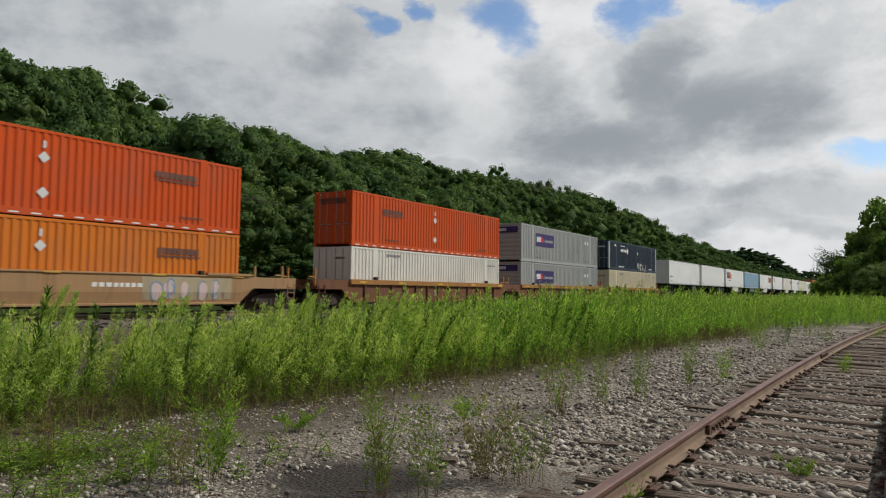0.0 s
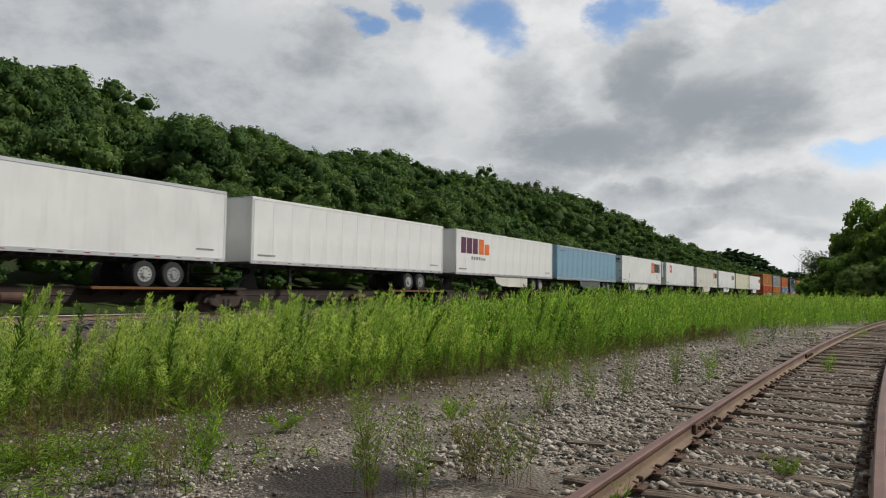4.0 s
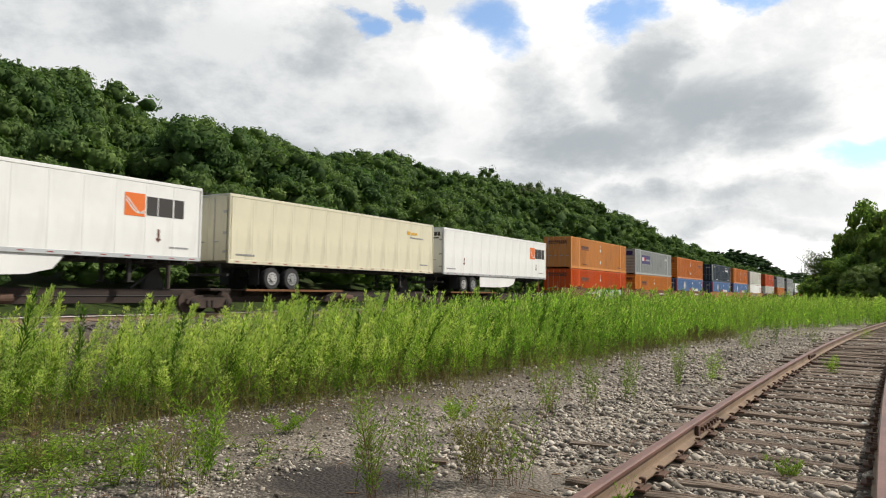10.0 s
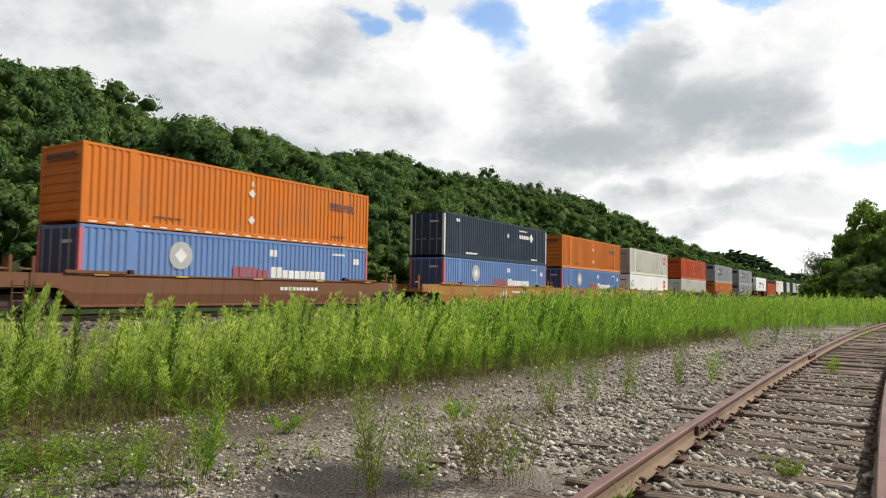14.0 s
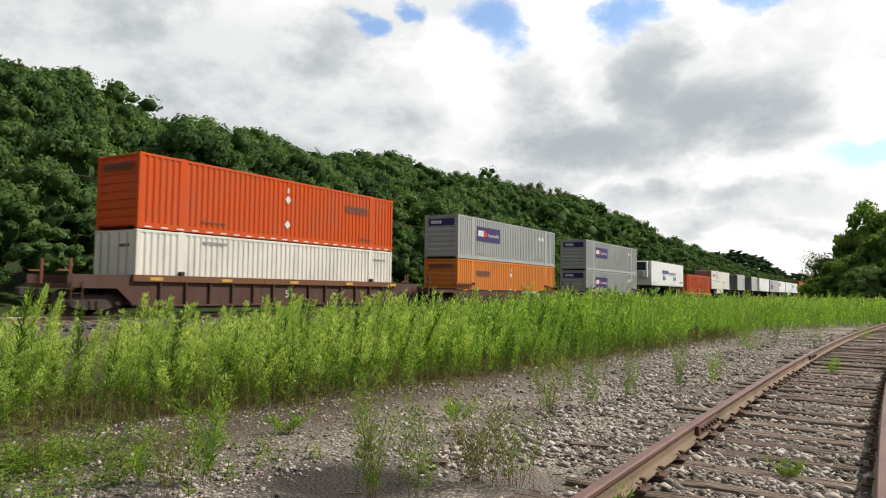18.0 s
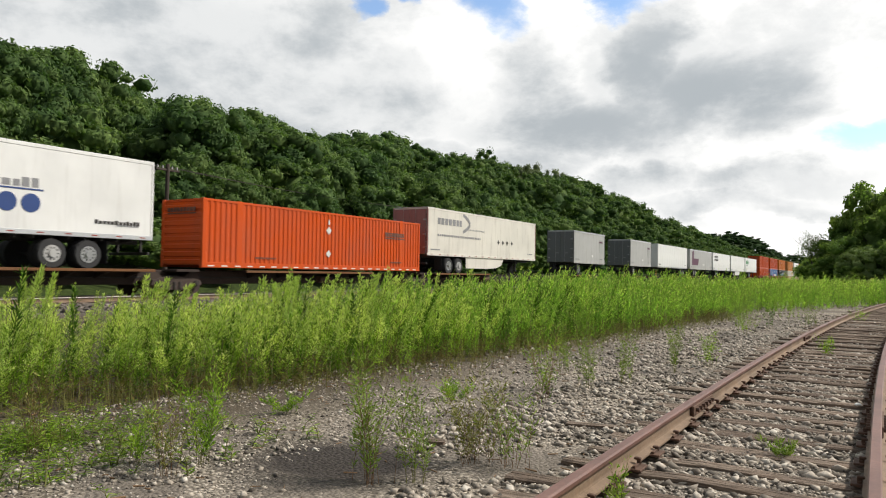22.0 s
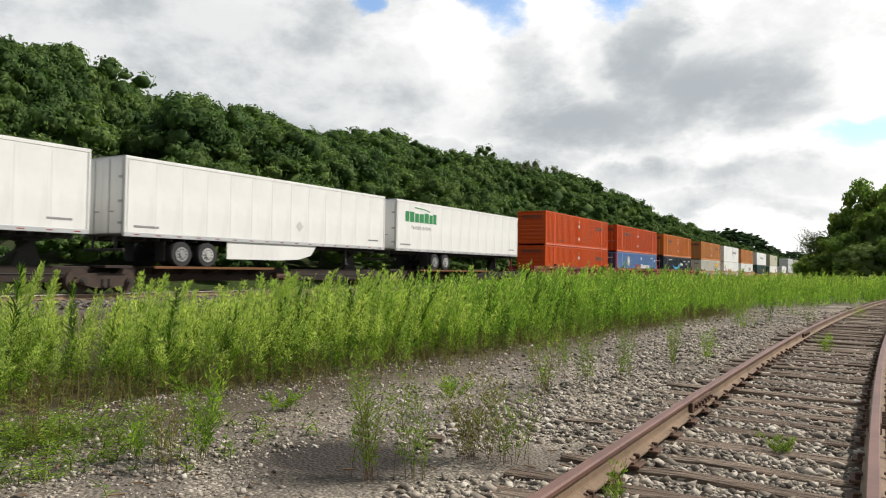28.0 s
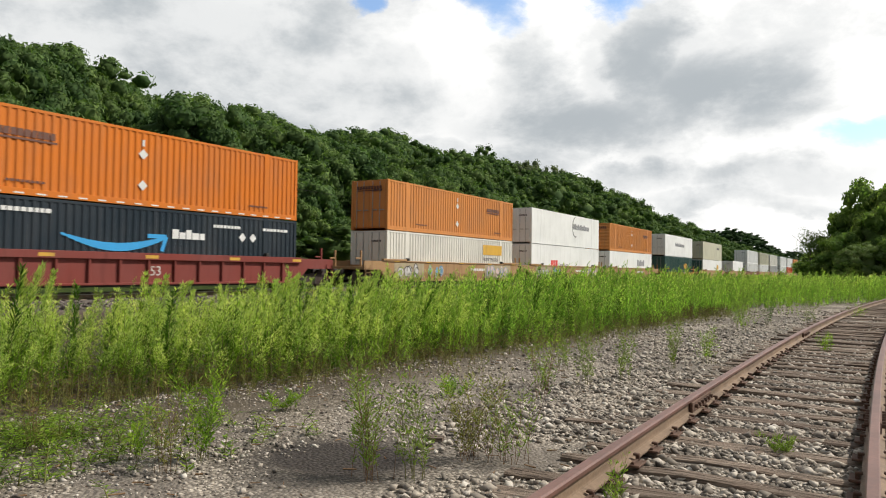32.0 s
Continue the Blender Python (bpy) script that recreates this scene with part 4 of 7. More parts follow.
for i, (x, y, h, n, k, dry, wide) in enumerate((
        (-2.83, 3.77, 0.62, 330, 9, 0.4, 0.26), (-2.62, 3.95, 0.55, 160, 5, 0.0, 0.16), (-2.52, 4.63, 0.50, 260, 12, 0.5, 0.24), (-2.25, 4.75, 0.42, 140, 9, 0.4, 0.2),
        (-4.04, 3.42, 0.50, 300, 7, 0.0, 0.16), (-4.0, 3.10, 0.52, 90, 4, 0.6, 0.12), (-4.45, 3.2, 0.30, 120, 6, 0.0, 0.2), (-2.43, 20.6, 0.62, 150, 1, -1.0, 0.3),
        (-3.4, 7.9, 0.62, 160, 6, 0.0, 0.2), (-3.0, 8.3, 0.72, 200, 7, 0.3, 0.22), (-3.15, 7.4, 0.60, 60, 4, 0.7, 0.2), (-2.75, 9.0, 0.55, 160, 6, 0.0, 0.22),
        (-2.65, 18.3, 0.75, 200, 8, 0.0, 0.5), (-2.45, 10.4, 0.62, 160, 6, 0.0, 0.2), (-2.2, 11.6, 0.50, 130, 6, 0.0, 0.22), (-2.9, 19.4, 0.8, 200, 8, 0.0, 0.5),
        (-1.32, 4.25, 0.24, 26, 3, 0.0, 0.05), (-1.28, 4.05, 0.16, 26, 4, 0.0, 0.07), (-3.9, 6.6, 0.16, 160, 8, 0.0, 0.2), (-0.9, 36.0, 1.25, 240, 8, 0.0, 0.35),
        (-0.5, 26.5, 0.4, 120, 6, 0.0, 0.25), (-0.62, 6.1, 0.10, 90, 7, 0.0, 0.16), (-0.75, 14.5, 0.25, 110, 7, 0.0, 0.2), (-1.6, 22.6, 0.7, 160, 8, 0.0, 0.4),
        (-4.9, 5.15, 0.16, 150, 8, 0.0, 0.22), (-3.3, 21.5, 0.8, 220, 8, 0.0, 0.5), (-1.0, 3.35, 0.14, 120, 6, 0.6, 0.14), (-3.7, 9.4, 0.5, 120, 5, 0.0, 0.2),
        (-2.3, 24.0, 0.9, 220, 8, 0.0, 0.5), (-5.3, 2.95, 0.45, 60, 3, 0.7, 0.1))):
    weed_plant(70 + i, (x, y, float(land(x, y)) - 0.01), h * 1.45, int(n * 3.6), k + 6, dry, wide * 1.25)

# ---- trees ----


ICO = 0.5 + math.sqrt(5) / 2
BALL_V = np.array([(-1, ICO, 0), (1, ICO, 0), (-1, -ICO, 0), (1, -ICO, 0), (0, -1, ICO), (0, 1, ICO), (0, -1, -ICO), (0, 1, -ICO), (ICO, 0, -1), (ICO, 0, 1), (-ICO, 0, -1), (-ICO, 0, 1)]) / 1.902
BALL_F = np.array([(0, 11, 5), (0, 5, 1), (0, 1, 7), (0, 7, 10), (0, 10, 11), (1, 5, 9), (5, 11, 4), (11, 10, 2), (10, 7, 6), (7, 1, 8),
                   (3, 9, 4), (3, 4, 2), (3, 2, 6), (3, 6, 8), (3, 8, 9), (4, 9, 5), (2, 4, 11), (6, 2, 10), (8, 6, 7), (9, 8, 1)])


def ball(times):
    """A round of small triangles, radius one."""
    v, f = [tuple(p) for p in BALL_V], [tuple(q) for q in BALL_F]
    for _ in range(times):
        mids, out = {}, []
        for q in f:
            m = []
            for i in range(3):
                key = tuple(sorted((q[i], q[(i + 1) % 3])))
                if key not in mids:
                    p = (np.array(v[key[0]]) + np.array(v[key[1]])) / 2
                    mids[key] = len(v)
                    v.append(tuple(p / np.linalg.norm(p)))
                m.append(mids[key])
            out += [(q[0], m[0], m[2]), (q[1], m[1], m[0]), (q[2], m[2], m[1]), tuple(m)]
        f = out
    return np.array(v), np.array(f)


BALLS = [ball(k) for k in range(3)]


def crown(seed, lobes, leaves, leaf, fine=2, squash=1.0, core=0.8, deep=0.24):
    """A crown of radius about one: a leafy mass with bulging lobes and hollows between, set all over with small leaf sprays."""
    r = np.random.RandomState(seed)
    c = r.normal(0, 1, (lobes, 3))
    c[:, 2] += 0.2
    c /= np.linalg.norm(c, axis=1, keepdims=True)
    wide, push = r.uniform(0.22, 0.42, lobes), r.uniform(0.72, 1.12, lobes)

    def reach(d):
        gap = np.linalg.norm(d[:, None] - c[None], axis=2) / wide[None]
        return np.maximum(0.56, (push[None] * np.sqrt(np.clip(1 - 0.42 * gap ** 2, 0.05, 1))).max(1))
    got = []
    if core:
        bv, bf = BALLS[fine]
        got.append((bv * (reach(bv) * core * r.uniform(0.86, 1.06, len(bv)))[:, None], bf))
    d = r.normal(0, 1, (leaves, 3))
    d[:, 2] = np.where(d[:, 2] < -0.5, -d[:, 2], d[:, 2])
    d /= np.linalg.norm(d, axis=1, keepdims=True)
    base = d * (reach(d) * (1.03 - deep * r.uniform(0, 1, leaves)))[:, None]
    # leaves look out from the lobe that they sit on
    near_lobe = c[np.linalg.norm(d[:, None] - c[None], axis=2).argmin(1)]
    face = base - near_lobe * 0.62 + r.normal(0, 0.16, (leaves, 3)) + np.array([0, 0, 0.08])
    face /= np.linalg.norm(face, axis=1, keepdims=True) + 1e-9
    way = np.cross(face, r.normal(0, 1, (leaves, 3)))
    way /= np.linalg.norm(way, axis=1, keepdims=True) + 1e-9
    side = np.cross(way, face)
    L, w = leaf * r.uniform(0.55, 1.3, (leaves, 1)), leaf * r.uniform(0.5, 1.0, (leaves, 1))
    v = np.stack([base - way * L * 0.55 + side * w * 0.5, base - way * L * 0.45 - side * w * 0.6, base + way * L * 0.55], 1).reshape(-1, 3)
    v[:, 2] *= squash
    got.append((v, np.arange(leaves * 3).reshape(leaves, 3)))
    return join(got)


def wood_crown(seed, clumps, per, leaf, fine=1, low=-0.35):
    """A woodland crown of radius about one: rounded leaf clumps heaped on a dark heart, with deep gaps between them."""
    r = np.random.RandomState(seed)
    bv, bf = BALLS[fine]
    got = [(BALLS[0][0] * 0.56 * np.array([1, 1, 1.1]), BALLS[0][1])]
    dirs = []
    while len(dirs) < clumps:
        d = r.normal(0, 1, 3)
        d[2] += 0.35
        d /= np.linalg.norm(d)
        if d[2] > low and all(np.dot(d, e) < 0.90 for e in dirs[-60:]) or r.uniform() < 0.02:
            dirs.append(d)
    for d in dirs:
        rad = r.uniform(0.15, 0.36)
        mid = d * r.uniform(0.58, 0.92) * np.array([1, 1, 1.05])
        shape = np.array([1.0, 1.0, r.uniform(0.7, 0.95)])
        got.append((mid + bv * rad * r.uniform(0.52, 0.98, (len(bv), 1)) * shape, bf))
        n = int(per * (rad / 0.3) ** 2)
        g = r.normal(0, 1, (n, 3)) + d * 0.55 + np.array([0, 0, 0.25])
        g /= np.linalg.norm(g, axis=1, keepdims=True)
        base = mid + g * shape * rad * r.uniform(0.82, 1.18, (n, 1))
        face = g + r.normal(0, 0.36, (n, 3))
        face /= np.linalg.norm(face, axis=1, keepdims=True)
        way = np.cross(face, r.normal(0, 1, (n, 3)))
        way /= np.linalg.norm(way, axis=1, keepdims=True) + 1e-9
        side = np.cross(way, face)
        L, w = leaf * r.uniform(0.6, 1.25, (n, 1)), leaf * r.uniform(0.5, 0.95, (n, 1))
        v = np.stack([base - way * L * 0.55 + side * w * 0.5, base - way * L * 0.45 - side * w * 0.6, base + way * L * 0.55], 1).reshape(-1, 3)
        got.append((v, np.arange(n * 3).reshape(n, 3)))
    return join(got)


NEAR_CROWNS = [wood_crown(200 + i, 28, 84, 0.094) for i in range(8)]
MID_CROWNS = [wood_crown(220 + i, 20, 30, 0.120, 0) for i in range(6)]
FAR_CROWNS = [wood_crown(240 + i, 6, 4, 0.3, 0) for i in range(4)]
THIN_CROWNS = [wood_crown(250 + i, 20, 46, 0.085, 0) for i in range(3)]


def woods(name, spots, height, width, crowns, mat, seed, label):
    r = np.random.RandomState(seed)
    got = []
    for k, tpl in enumerate(crowns):
        m = np.arange(len(spots)) % len(crowns) == k
        p = spots[m].copy()
        h, w = height[m], width[m]
        p[:, 2] += h * 0.62
        got.append(scatter(tpl, p, np.stack([w, w, h * 0.38], -1), r.uniform(0, 6.28, m.sum())))
    v, f = join(got)
    me = soup(name, v, f, mat, True)
    return tagged(new(name, me), label, "woods", kind="stuff")


def grove(x0, x1, y0, y1, gap, seed, rule=None):
    r = np.random.RandomState(seed)
    xs, ys = np.meshgrid(np.arange(x0, x1, gap), np.arange(y0, y1, gap))
    x = xs.ravel() + r.uniform(-0.45, 0.45, xs.size) * gap
    y = ys.ravel() + r.uniform(-0.45, 0.45, xs.size) * gap
    if rule is not None:
        k = rule(x, y)
        x, y = x[k], y[k]
    return np.stack([x, y, land(x, y)], -1), r


def in_view(x, y):
    a = np.degrees(np.arctan2(-x, y))
    return (a > -4) & (a < 68)


near_spots, r1 = grove(-122, -37, 2, 130, 5.3, 41, lambda x, y: in_view(x, y) & (np.hypot(x, y) < 116))
nh = r1.uniform(7.0, 12.5, len(near_spots)) * (0.6 + 0.4 * smooth(-38, -52, near_spots[:, 0]))
woods("woods", near_spots, nh, nh * r1.uniform(0.30, 0.42, len(nh)), NEAR_CROWNS, LEAF_WOOD, 51, "dense green broadleaf woods covering the hillside")
mid_spots, r2 = grove(-137, -37, 60, 560, 8.6, 42, lambda x, y: in_view(x, y) & (np.hypot(x, y) >= 116) & (np.hypot(x, y) < 600))
mh = (r2.uniform(8.5, 15.5, len(mid_spots)) + 4.5 * smooth(170, 280, mid_spots[:, 1]) * smooth(-60, -105, mid_spots[:, 0])) * (0.62 + 0.38 * smooth(-38, -80, mid_spots[:, 0]))
mw = mh * r2.uniform(0.34, 0.48, len(mh))
bearing = np.degrees(np.arctan2(-mid_spots[:, 0], mid_spots[:, 1]))
thin = (bearing > 21.6) & (bearing < 25.4) & (mid_spots[:, 0] < -100)
woods("woods", mid_spots[~thin], mh[~thin], mw[~thin], MID_CROWNS, LEAF_WOOD, 52, "dense green broadleaf woods on the far end of the hillside")
woods("woods", mid_spots[thin], mh[thin] * 0.98, mw[thin] * 0.85, THIN_CROWNS, LEAF_DULL, 55, "group of thin grey-green trees on the crest")
bush_spots, r4 = grove(-41, -33.5, 4, 260, 2.6, 44, in_view)
bh = r4.uniform(1.6, 4.2, len(bush_spots))
bw = bh * r4.uniform(0.45, 0.7, len(bh))
close = bush_spots[:, 1] < 62
woods("undergrowth", bush_spots[close], bh[close], bw[close], [wood_crown(260 + i, 16, 50, 0.15) for i in range(4)], LEAF_WOOD, 54, "green bushes at the foot of the wooded hill")
woods("undergrowth", bush_spots[~close], bh[~close], bw[~close], [wood_crown(270 + i, 8, 12, 0.2, 0) for i in range(4)], LEAF_WOOD, 56, "green bushes farther along the foot of the wooded hill")
far_spots, r3 = grove(-340, -60, 760, 1060, 15, 43, lambda x, y: (land(x, y) > 2) & in_view(x, y))
far_more, _ = grove(-700, 300, 1700, 2150, 34, 45, lambda x, y: (land(x, y) > 3) & in_view(x, y))
far_spots = np.concatenate([far_spots, far_more])
fh = r3.uniform(11, 17, len(far_spots))
woods("woods", far_spots, fh, fh * np.where(far_spots[:, 1] > 1500, 1.3, 0.75), FAR_CROWNS, LEAF_FAR, 53, "dark distant wooded hills")


def tree(at, height, width, seed, mat, dense=1900, leaf=0.075, label="green broadleaf tree beside the siding", trunk_r=0.16):
    r = random.Random(seed)
    ob = thing("tree", label, "tree", "trees beyond the weeds", at)
    s = Shape()
    lean = (r.uniform(-0.3, 0.3), r.uniform(-0.3, 0.3))
    top = height * 0.62
    s.tube([(lean[0] * t, lean[1] * t, top * t - 0.1 * (t == 0)) for t in (0, 0.3, 0.6, 1.0)], trunk_r, trunk_r * 0.45, 8)
    for k in range(9):
        a, z0 = r.uniform(0, 6.28), height * r.uniform(0.2, 0.58)
        L = width * r.uniform(0.5, 0.9)
        p0 = Vector((lean[0] * z0 / top, lean[1] * z0 / top, z0))
        s.tube([p0, p0 + Vector((math.cos(a) * L * 0.5, math.sin(a) * L * 0.5, L * 0.3)), p0 + Vector((math.cos(a) * L, math.sin(a) * L, L * 0.75))], trunk_r * 0.42, 0.02, 6)
    part("trunk", s, BARK, ob, "grey-brown trunk with limbs")
    v, f = crown(seed, 26, dense, leaf, core=0.0, deep=0.8) if dense < 3000 else wood_crown(seed, 34, 70, leaf * 1.6, low=-0.75)
    v = v * np.array([width, width, height * 0.47]) + np.array([0, 0, height * 0.55])
    part("crown", soup("crown", v, f, None, True), mat, ob)
    return ob


for i, (x, y, h, w, mat, kind) in enumerate((
        (-1.6, 122, 14.2, 4.6, LEAF_TREE, 0), (3.2, 117, 15.6, 5.4, LEAF_TREE, 0), (8.0, 121, 15.5, 6.0, LEAF_TREE, 0), (0.8, 112, 10.5, 4.4, LEAF_TREE, 0),
        (-7.9, 117, 9.6, 2.9, LEAF_PALE, 1), (-6.2, 119, 6.6, 2.6, LEAF_TREE, 0), (-8.6, 133, 4.6, 3.0, LEAF_TREE, 2), (-3.6, 109, 6.6, 3.2, LEAF_TREE, 0),
        (-4.0, 119, 9.4, 3.0, LEAF_TREE, 0), (-1.2, 104, 5.4, 3.0, LEAF_PALE, 2), (-9.5, 165, 5.5, 5.0, LEAF_TREE, 0), (2.6, 105, 6.4, 3.4, LEAF_TREE, 0),
        (-13.0, 200, 5.0, 5.0, LEAF_TREE, 2), (-6.0, 111, 4.2, 2.6, LEAF_TREE, 2), (6.0, 108, 7.0, 4.0, LEAF_TREE, 0), (-2.6, 103, 3.4, 2.4, LEAF_TREE, 2))):
    tree((x, y, float(land(x, y))), h, w, 300 + i, mat, 2400 if kind == 1 else 5200, 0.05 if kind == 1 else 0.066,
         "thin pale tree with sparse leaves" if kind == 1 else ("rounded green bush beyond the weeds" if kind == 2 else "dense green broadleaf tree beyond the weeds"))


# ---- utility poles behind the running track ----
for d in (-0.62, -0.3, 0.3, 0.62):
    for ya, yb in ((-3.6, 25.1), (25.1, 53.8)):
        za, zb = float(land(-33.0, max(ya, 0))) + 7.0, float(land(-33.0, yb)) + 7.0
        pts = [(-33.0, ya + d + (yb - ya) * k / 8, za + (zb - za) * k / 8 - 1.4 * (k / 8) * (1 - k / 8)) for k in range(9)]
        tagged(new("wire", Shape().tube(pts, 0.008, 0.008, 4).mesh("wire")), "thin dark overhead wire between the poles", "wire", "wires along the line").data.materials.append(IRON)
for y, box_side in ((25.1, False), (53.8, True)):
    ob = thing("utility_pole", "weathered wooden utility pole with a cross-arm behind the track", "utility pole", "poles along the line", (-33.0, y, float(land(-33.0, y)) - 0.05))
    part("shaft", Shape().tube([(0, 0, 0), (0, 0, 3.5), (0.03, 0, 7.2)], 0.14, 0.10, 12), POLE_WOOD, ob)
    arm = part("cross_arm", Shape().block(-0.06, 0.06, -0.75, 0.75, 6.82, 6.94, 0.01), POLE_WOOD, ob)
    for d in (-0.62, -0.3, 0.3, 0.62):
        part("insulator", shared("insulator", lambda: Shape().round((0, 0, 0.06), 0.045, 2, 0.06, 10).round((0, 0, 0.14), 0.03, 2, 0.03, 10)), PALE_GREY, arm, at=(0, d, 6.94))
    if box_side:
        part("signal_box", Shape().block(0.1, 0.42, -0.2, 0.2, 6.3, 6.85, 0.03), PALE_GREY, ob, "pale grey metal box")

# ---- the train ----
L53 = 16.15
RIDERS = []     # (thing, place along the track at the start, height over the ground)


def on_train(ob, s, z):
    ob.location = (MAIN_X, s, MAIN_RAIL + z)
    RIDERS.append((ob, s, MAIN_RAIL + z))
    return ob


def corrugated(length, height, pitch, depth, flat=0.11):
    """An upright sheet with trapezoid corrugations, outer face at x = 0, running along y."""
    n = int(length / pitch)
    p = length / n
    prof = []
    for i in range(n):
        y = -length / 2 + i * p
        prof += [(0.0, y), (0.0, y + p * 0.36), (-depth, y + p * 0.50), (-depth, y + p * 0.86)]
    prof.append((0.0, length / 2))
    s = Shape()
    k = len(prof)
    v = [(x, y, 0) for x, y in prof] + [(x, y, height) for x, y in prof]
    back = [(-depth - 0.012, prof[0][1], 0), (-depth - 0.02, prof[-1][1], 0), (-depth - 0.02, prof[0][1], height), (-depth - 0.02, prof[-1][1], height)]
    f = [(i, i + 1, k + i + 1, k + i) for i in range(k - 1)]
    v += back
    f += [(2 * k, 0, k, 2 * k + 2), (k - 1, 2 * k + 1, 2 * k + 3, 2 * k - 1)]
    return s.add(v, f)


def ribbed_end(width, height):
    """A front wall with level ribs, outer face at y = 0."""
    s = Shape()
    n = 8
    prof = []
    for i in range(n):
        z = height * i / n
        h = height / n
        prof += [(0.0, z), (0.0, z + h * 0.5), (0.035, z + h * 0.6), (0.035, z + h * 0.9)]
    prof.append((0.0, height))
    k = len(prof)
    v = [(-width / 2, y, z) for y, z in prof] + [(width / 2, y, z) for y, z in prof]
    return s.add(v, [(i, i + 1, k + i + 1, k + i) for i in range(k - 1)])


def bars(s, x, y0, y1, z0, z1, n, seed=0, gap=0.22, low=0.0):
    """A row of n plain blocks, as long as a word."""
    r = random.Random(seed)
    w = [r.uniform(0.8, 1.2) for _ in range(n)]
    t = sum(w)
    y = y0
    for i in range(n):
        step = (y1 - y0) * w[i] / t
        top = z1 - (z1 - z0) * (low if i and r.random() < 0.6 else 0.0)
        s.box(x, x + 0.006, y, y + step * (1 - gap), z0, top)
        y += step
    return s


def diamond(s, x, y, z, r):
    return s.prism([(y - r, z), (y, z - r), (y + r, z), (y, z + r)], 0, x, x + 0.006)


def disc(s, x, y, z, r, n=24):
    return s.prism([(y + r * math.cos(6.2832 * i / n), z + r * math.sin(6.2832 * i / n)) for i in range(n)], 0, x, x + 0.006)


def ribbon(s, x, pts, w):
    """A flat band along points (y, z) on a side."""
    for (a, b_), (c_, d) in zip(pts, pts[1:]):
        n = math.hypot(c_ - a, d - b_) or 1
        ny, nz = -(d - b_) / n * w / 2, (c_ - a) / n * w / 2
        s.prism([(a + ny, b_ + nz), (c_ + ny, d + nz), (c_ - ny, d - nz), (a - ny, b_ - nz)], 0, x, x + 0.005)
    return s


XS = 1.304   # just proud of a container's side


def mark_orange_box(box_ob, ink, u0, L, ends=True, tape=True, zmid=1.9):
    y = -L / 2 + u0
    s = bars(Shape(), XS, y, y + 1.9, zmid, zmid + 0.24, 9, 3, 0.14)
    s.box(XS, XS + 0.006, y, y + 1.95, zmid - 0.12, zmid - 0.05)
    part("wordmark", s, ink, box_ob, "dark wordmark blocks")
    for z in (0.78, 1.95):
        part("placard", shared("placard", lambda: diamond(Shape(), XS, 0, 0, 0.2)), SILVER_TAPE, box_ob, "white diamond placard", at=(0, -0.25, z))
    part("label", shared("stripe_label", lambda: Shape().box(XS, XS + 0.006, -0.05, 0.05, 2.25, 2.5)), SILVER_TAPE, box_ob, at=(0, -0.25, 0))
    if tape:
        s = Shape()
        for i in range(22):
            s.box(XS, XS + 0.006, -L / 2 + 0.3 + i * 0.72, -L / 2 + 0.62 + i * 0.72, 0.05, 0.10)
        tagged(part("reflective_tape", s, INK_WHITE, box_ob), "dashes of white reflective tape", kind="stuff")
    s = Shape()
    bars(s, XS, -L / 2 + 2.9, -L / 2 + 4.2, 0.42, 0.5, 8, 1)
    bars(s, XS, L / 2 - 3.0, L / 2 - 1.9, 0.42, 0.5, 8, 2)
    tagged(part("small_marks", s, INK_BROWN, box_ob), kind="stuff")


def mark_grey_box(box_ob, L):
    y = -L / 2 + 2.5
    part("logo_panel", Shape().box(XS, XS + 0.006, y, y + 3.5, 1.28, 2.28), PURPLE, box_ob, "purple logo panel")
    x = XS + 0.008
    part("logo_blocks", bars(Shape(), x, y + 0.2, y + 0.98, 1.62, 2.02, 3, 5, 0.16, 0.25), INK_WHITE, box_ob, "white logo blocks")
    part("logo_blocks", bars(Shape(), x, y + 1.0, y + 1.5, 1.62, 2.02, 2, 6, 0.16, 0.3), INK_RED, box_ob, "red logo blocks")
    part("logo_blocks", bars(Shape(), x, y + 1.7, y + 3.3, 1.64, 1.86, 10, 7, 0.3, 0.25), PALE_GREY, box_ob, "thin pale logo blocks")
    for d in (L / 2 - 3.15, L / 2 - 2.55):
        part("placard", shared("placard", lambda: diamond(Shape(), XS, 0, 0, 0.2)), INK_WHITE, box_ob, "white diamond placard", at=(0, d, 2.1))
    s = bars(Shape(), XS, y, y + 1.2, 0.35, 0.46, 9, 4)
    bars(s, XS, L / 2 - 3.2, L / 2 - 2.2, 0.4, 0.5, 8, 8)
    tagged(part("small_marks", s, INK_GREY, box_ob), kind="stuff")


def end_logo(box_ob, L, mat, blocks):
    e = -L / 2 - 0.012
    part("end_panel_logo", Shape().box(-1.0, 1.0, e, e + 0.006, 2.15, 2.62), mat, box_ob)
    s = Shape()
    for i in range(5):
        s.box(-0.8 + i * 0.17, -0.67 + i * 0.17, e - 0.006, e, 2.28, 2.5)
    part("logo_blocks", s, blocks, box_ob)


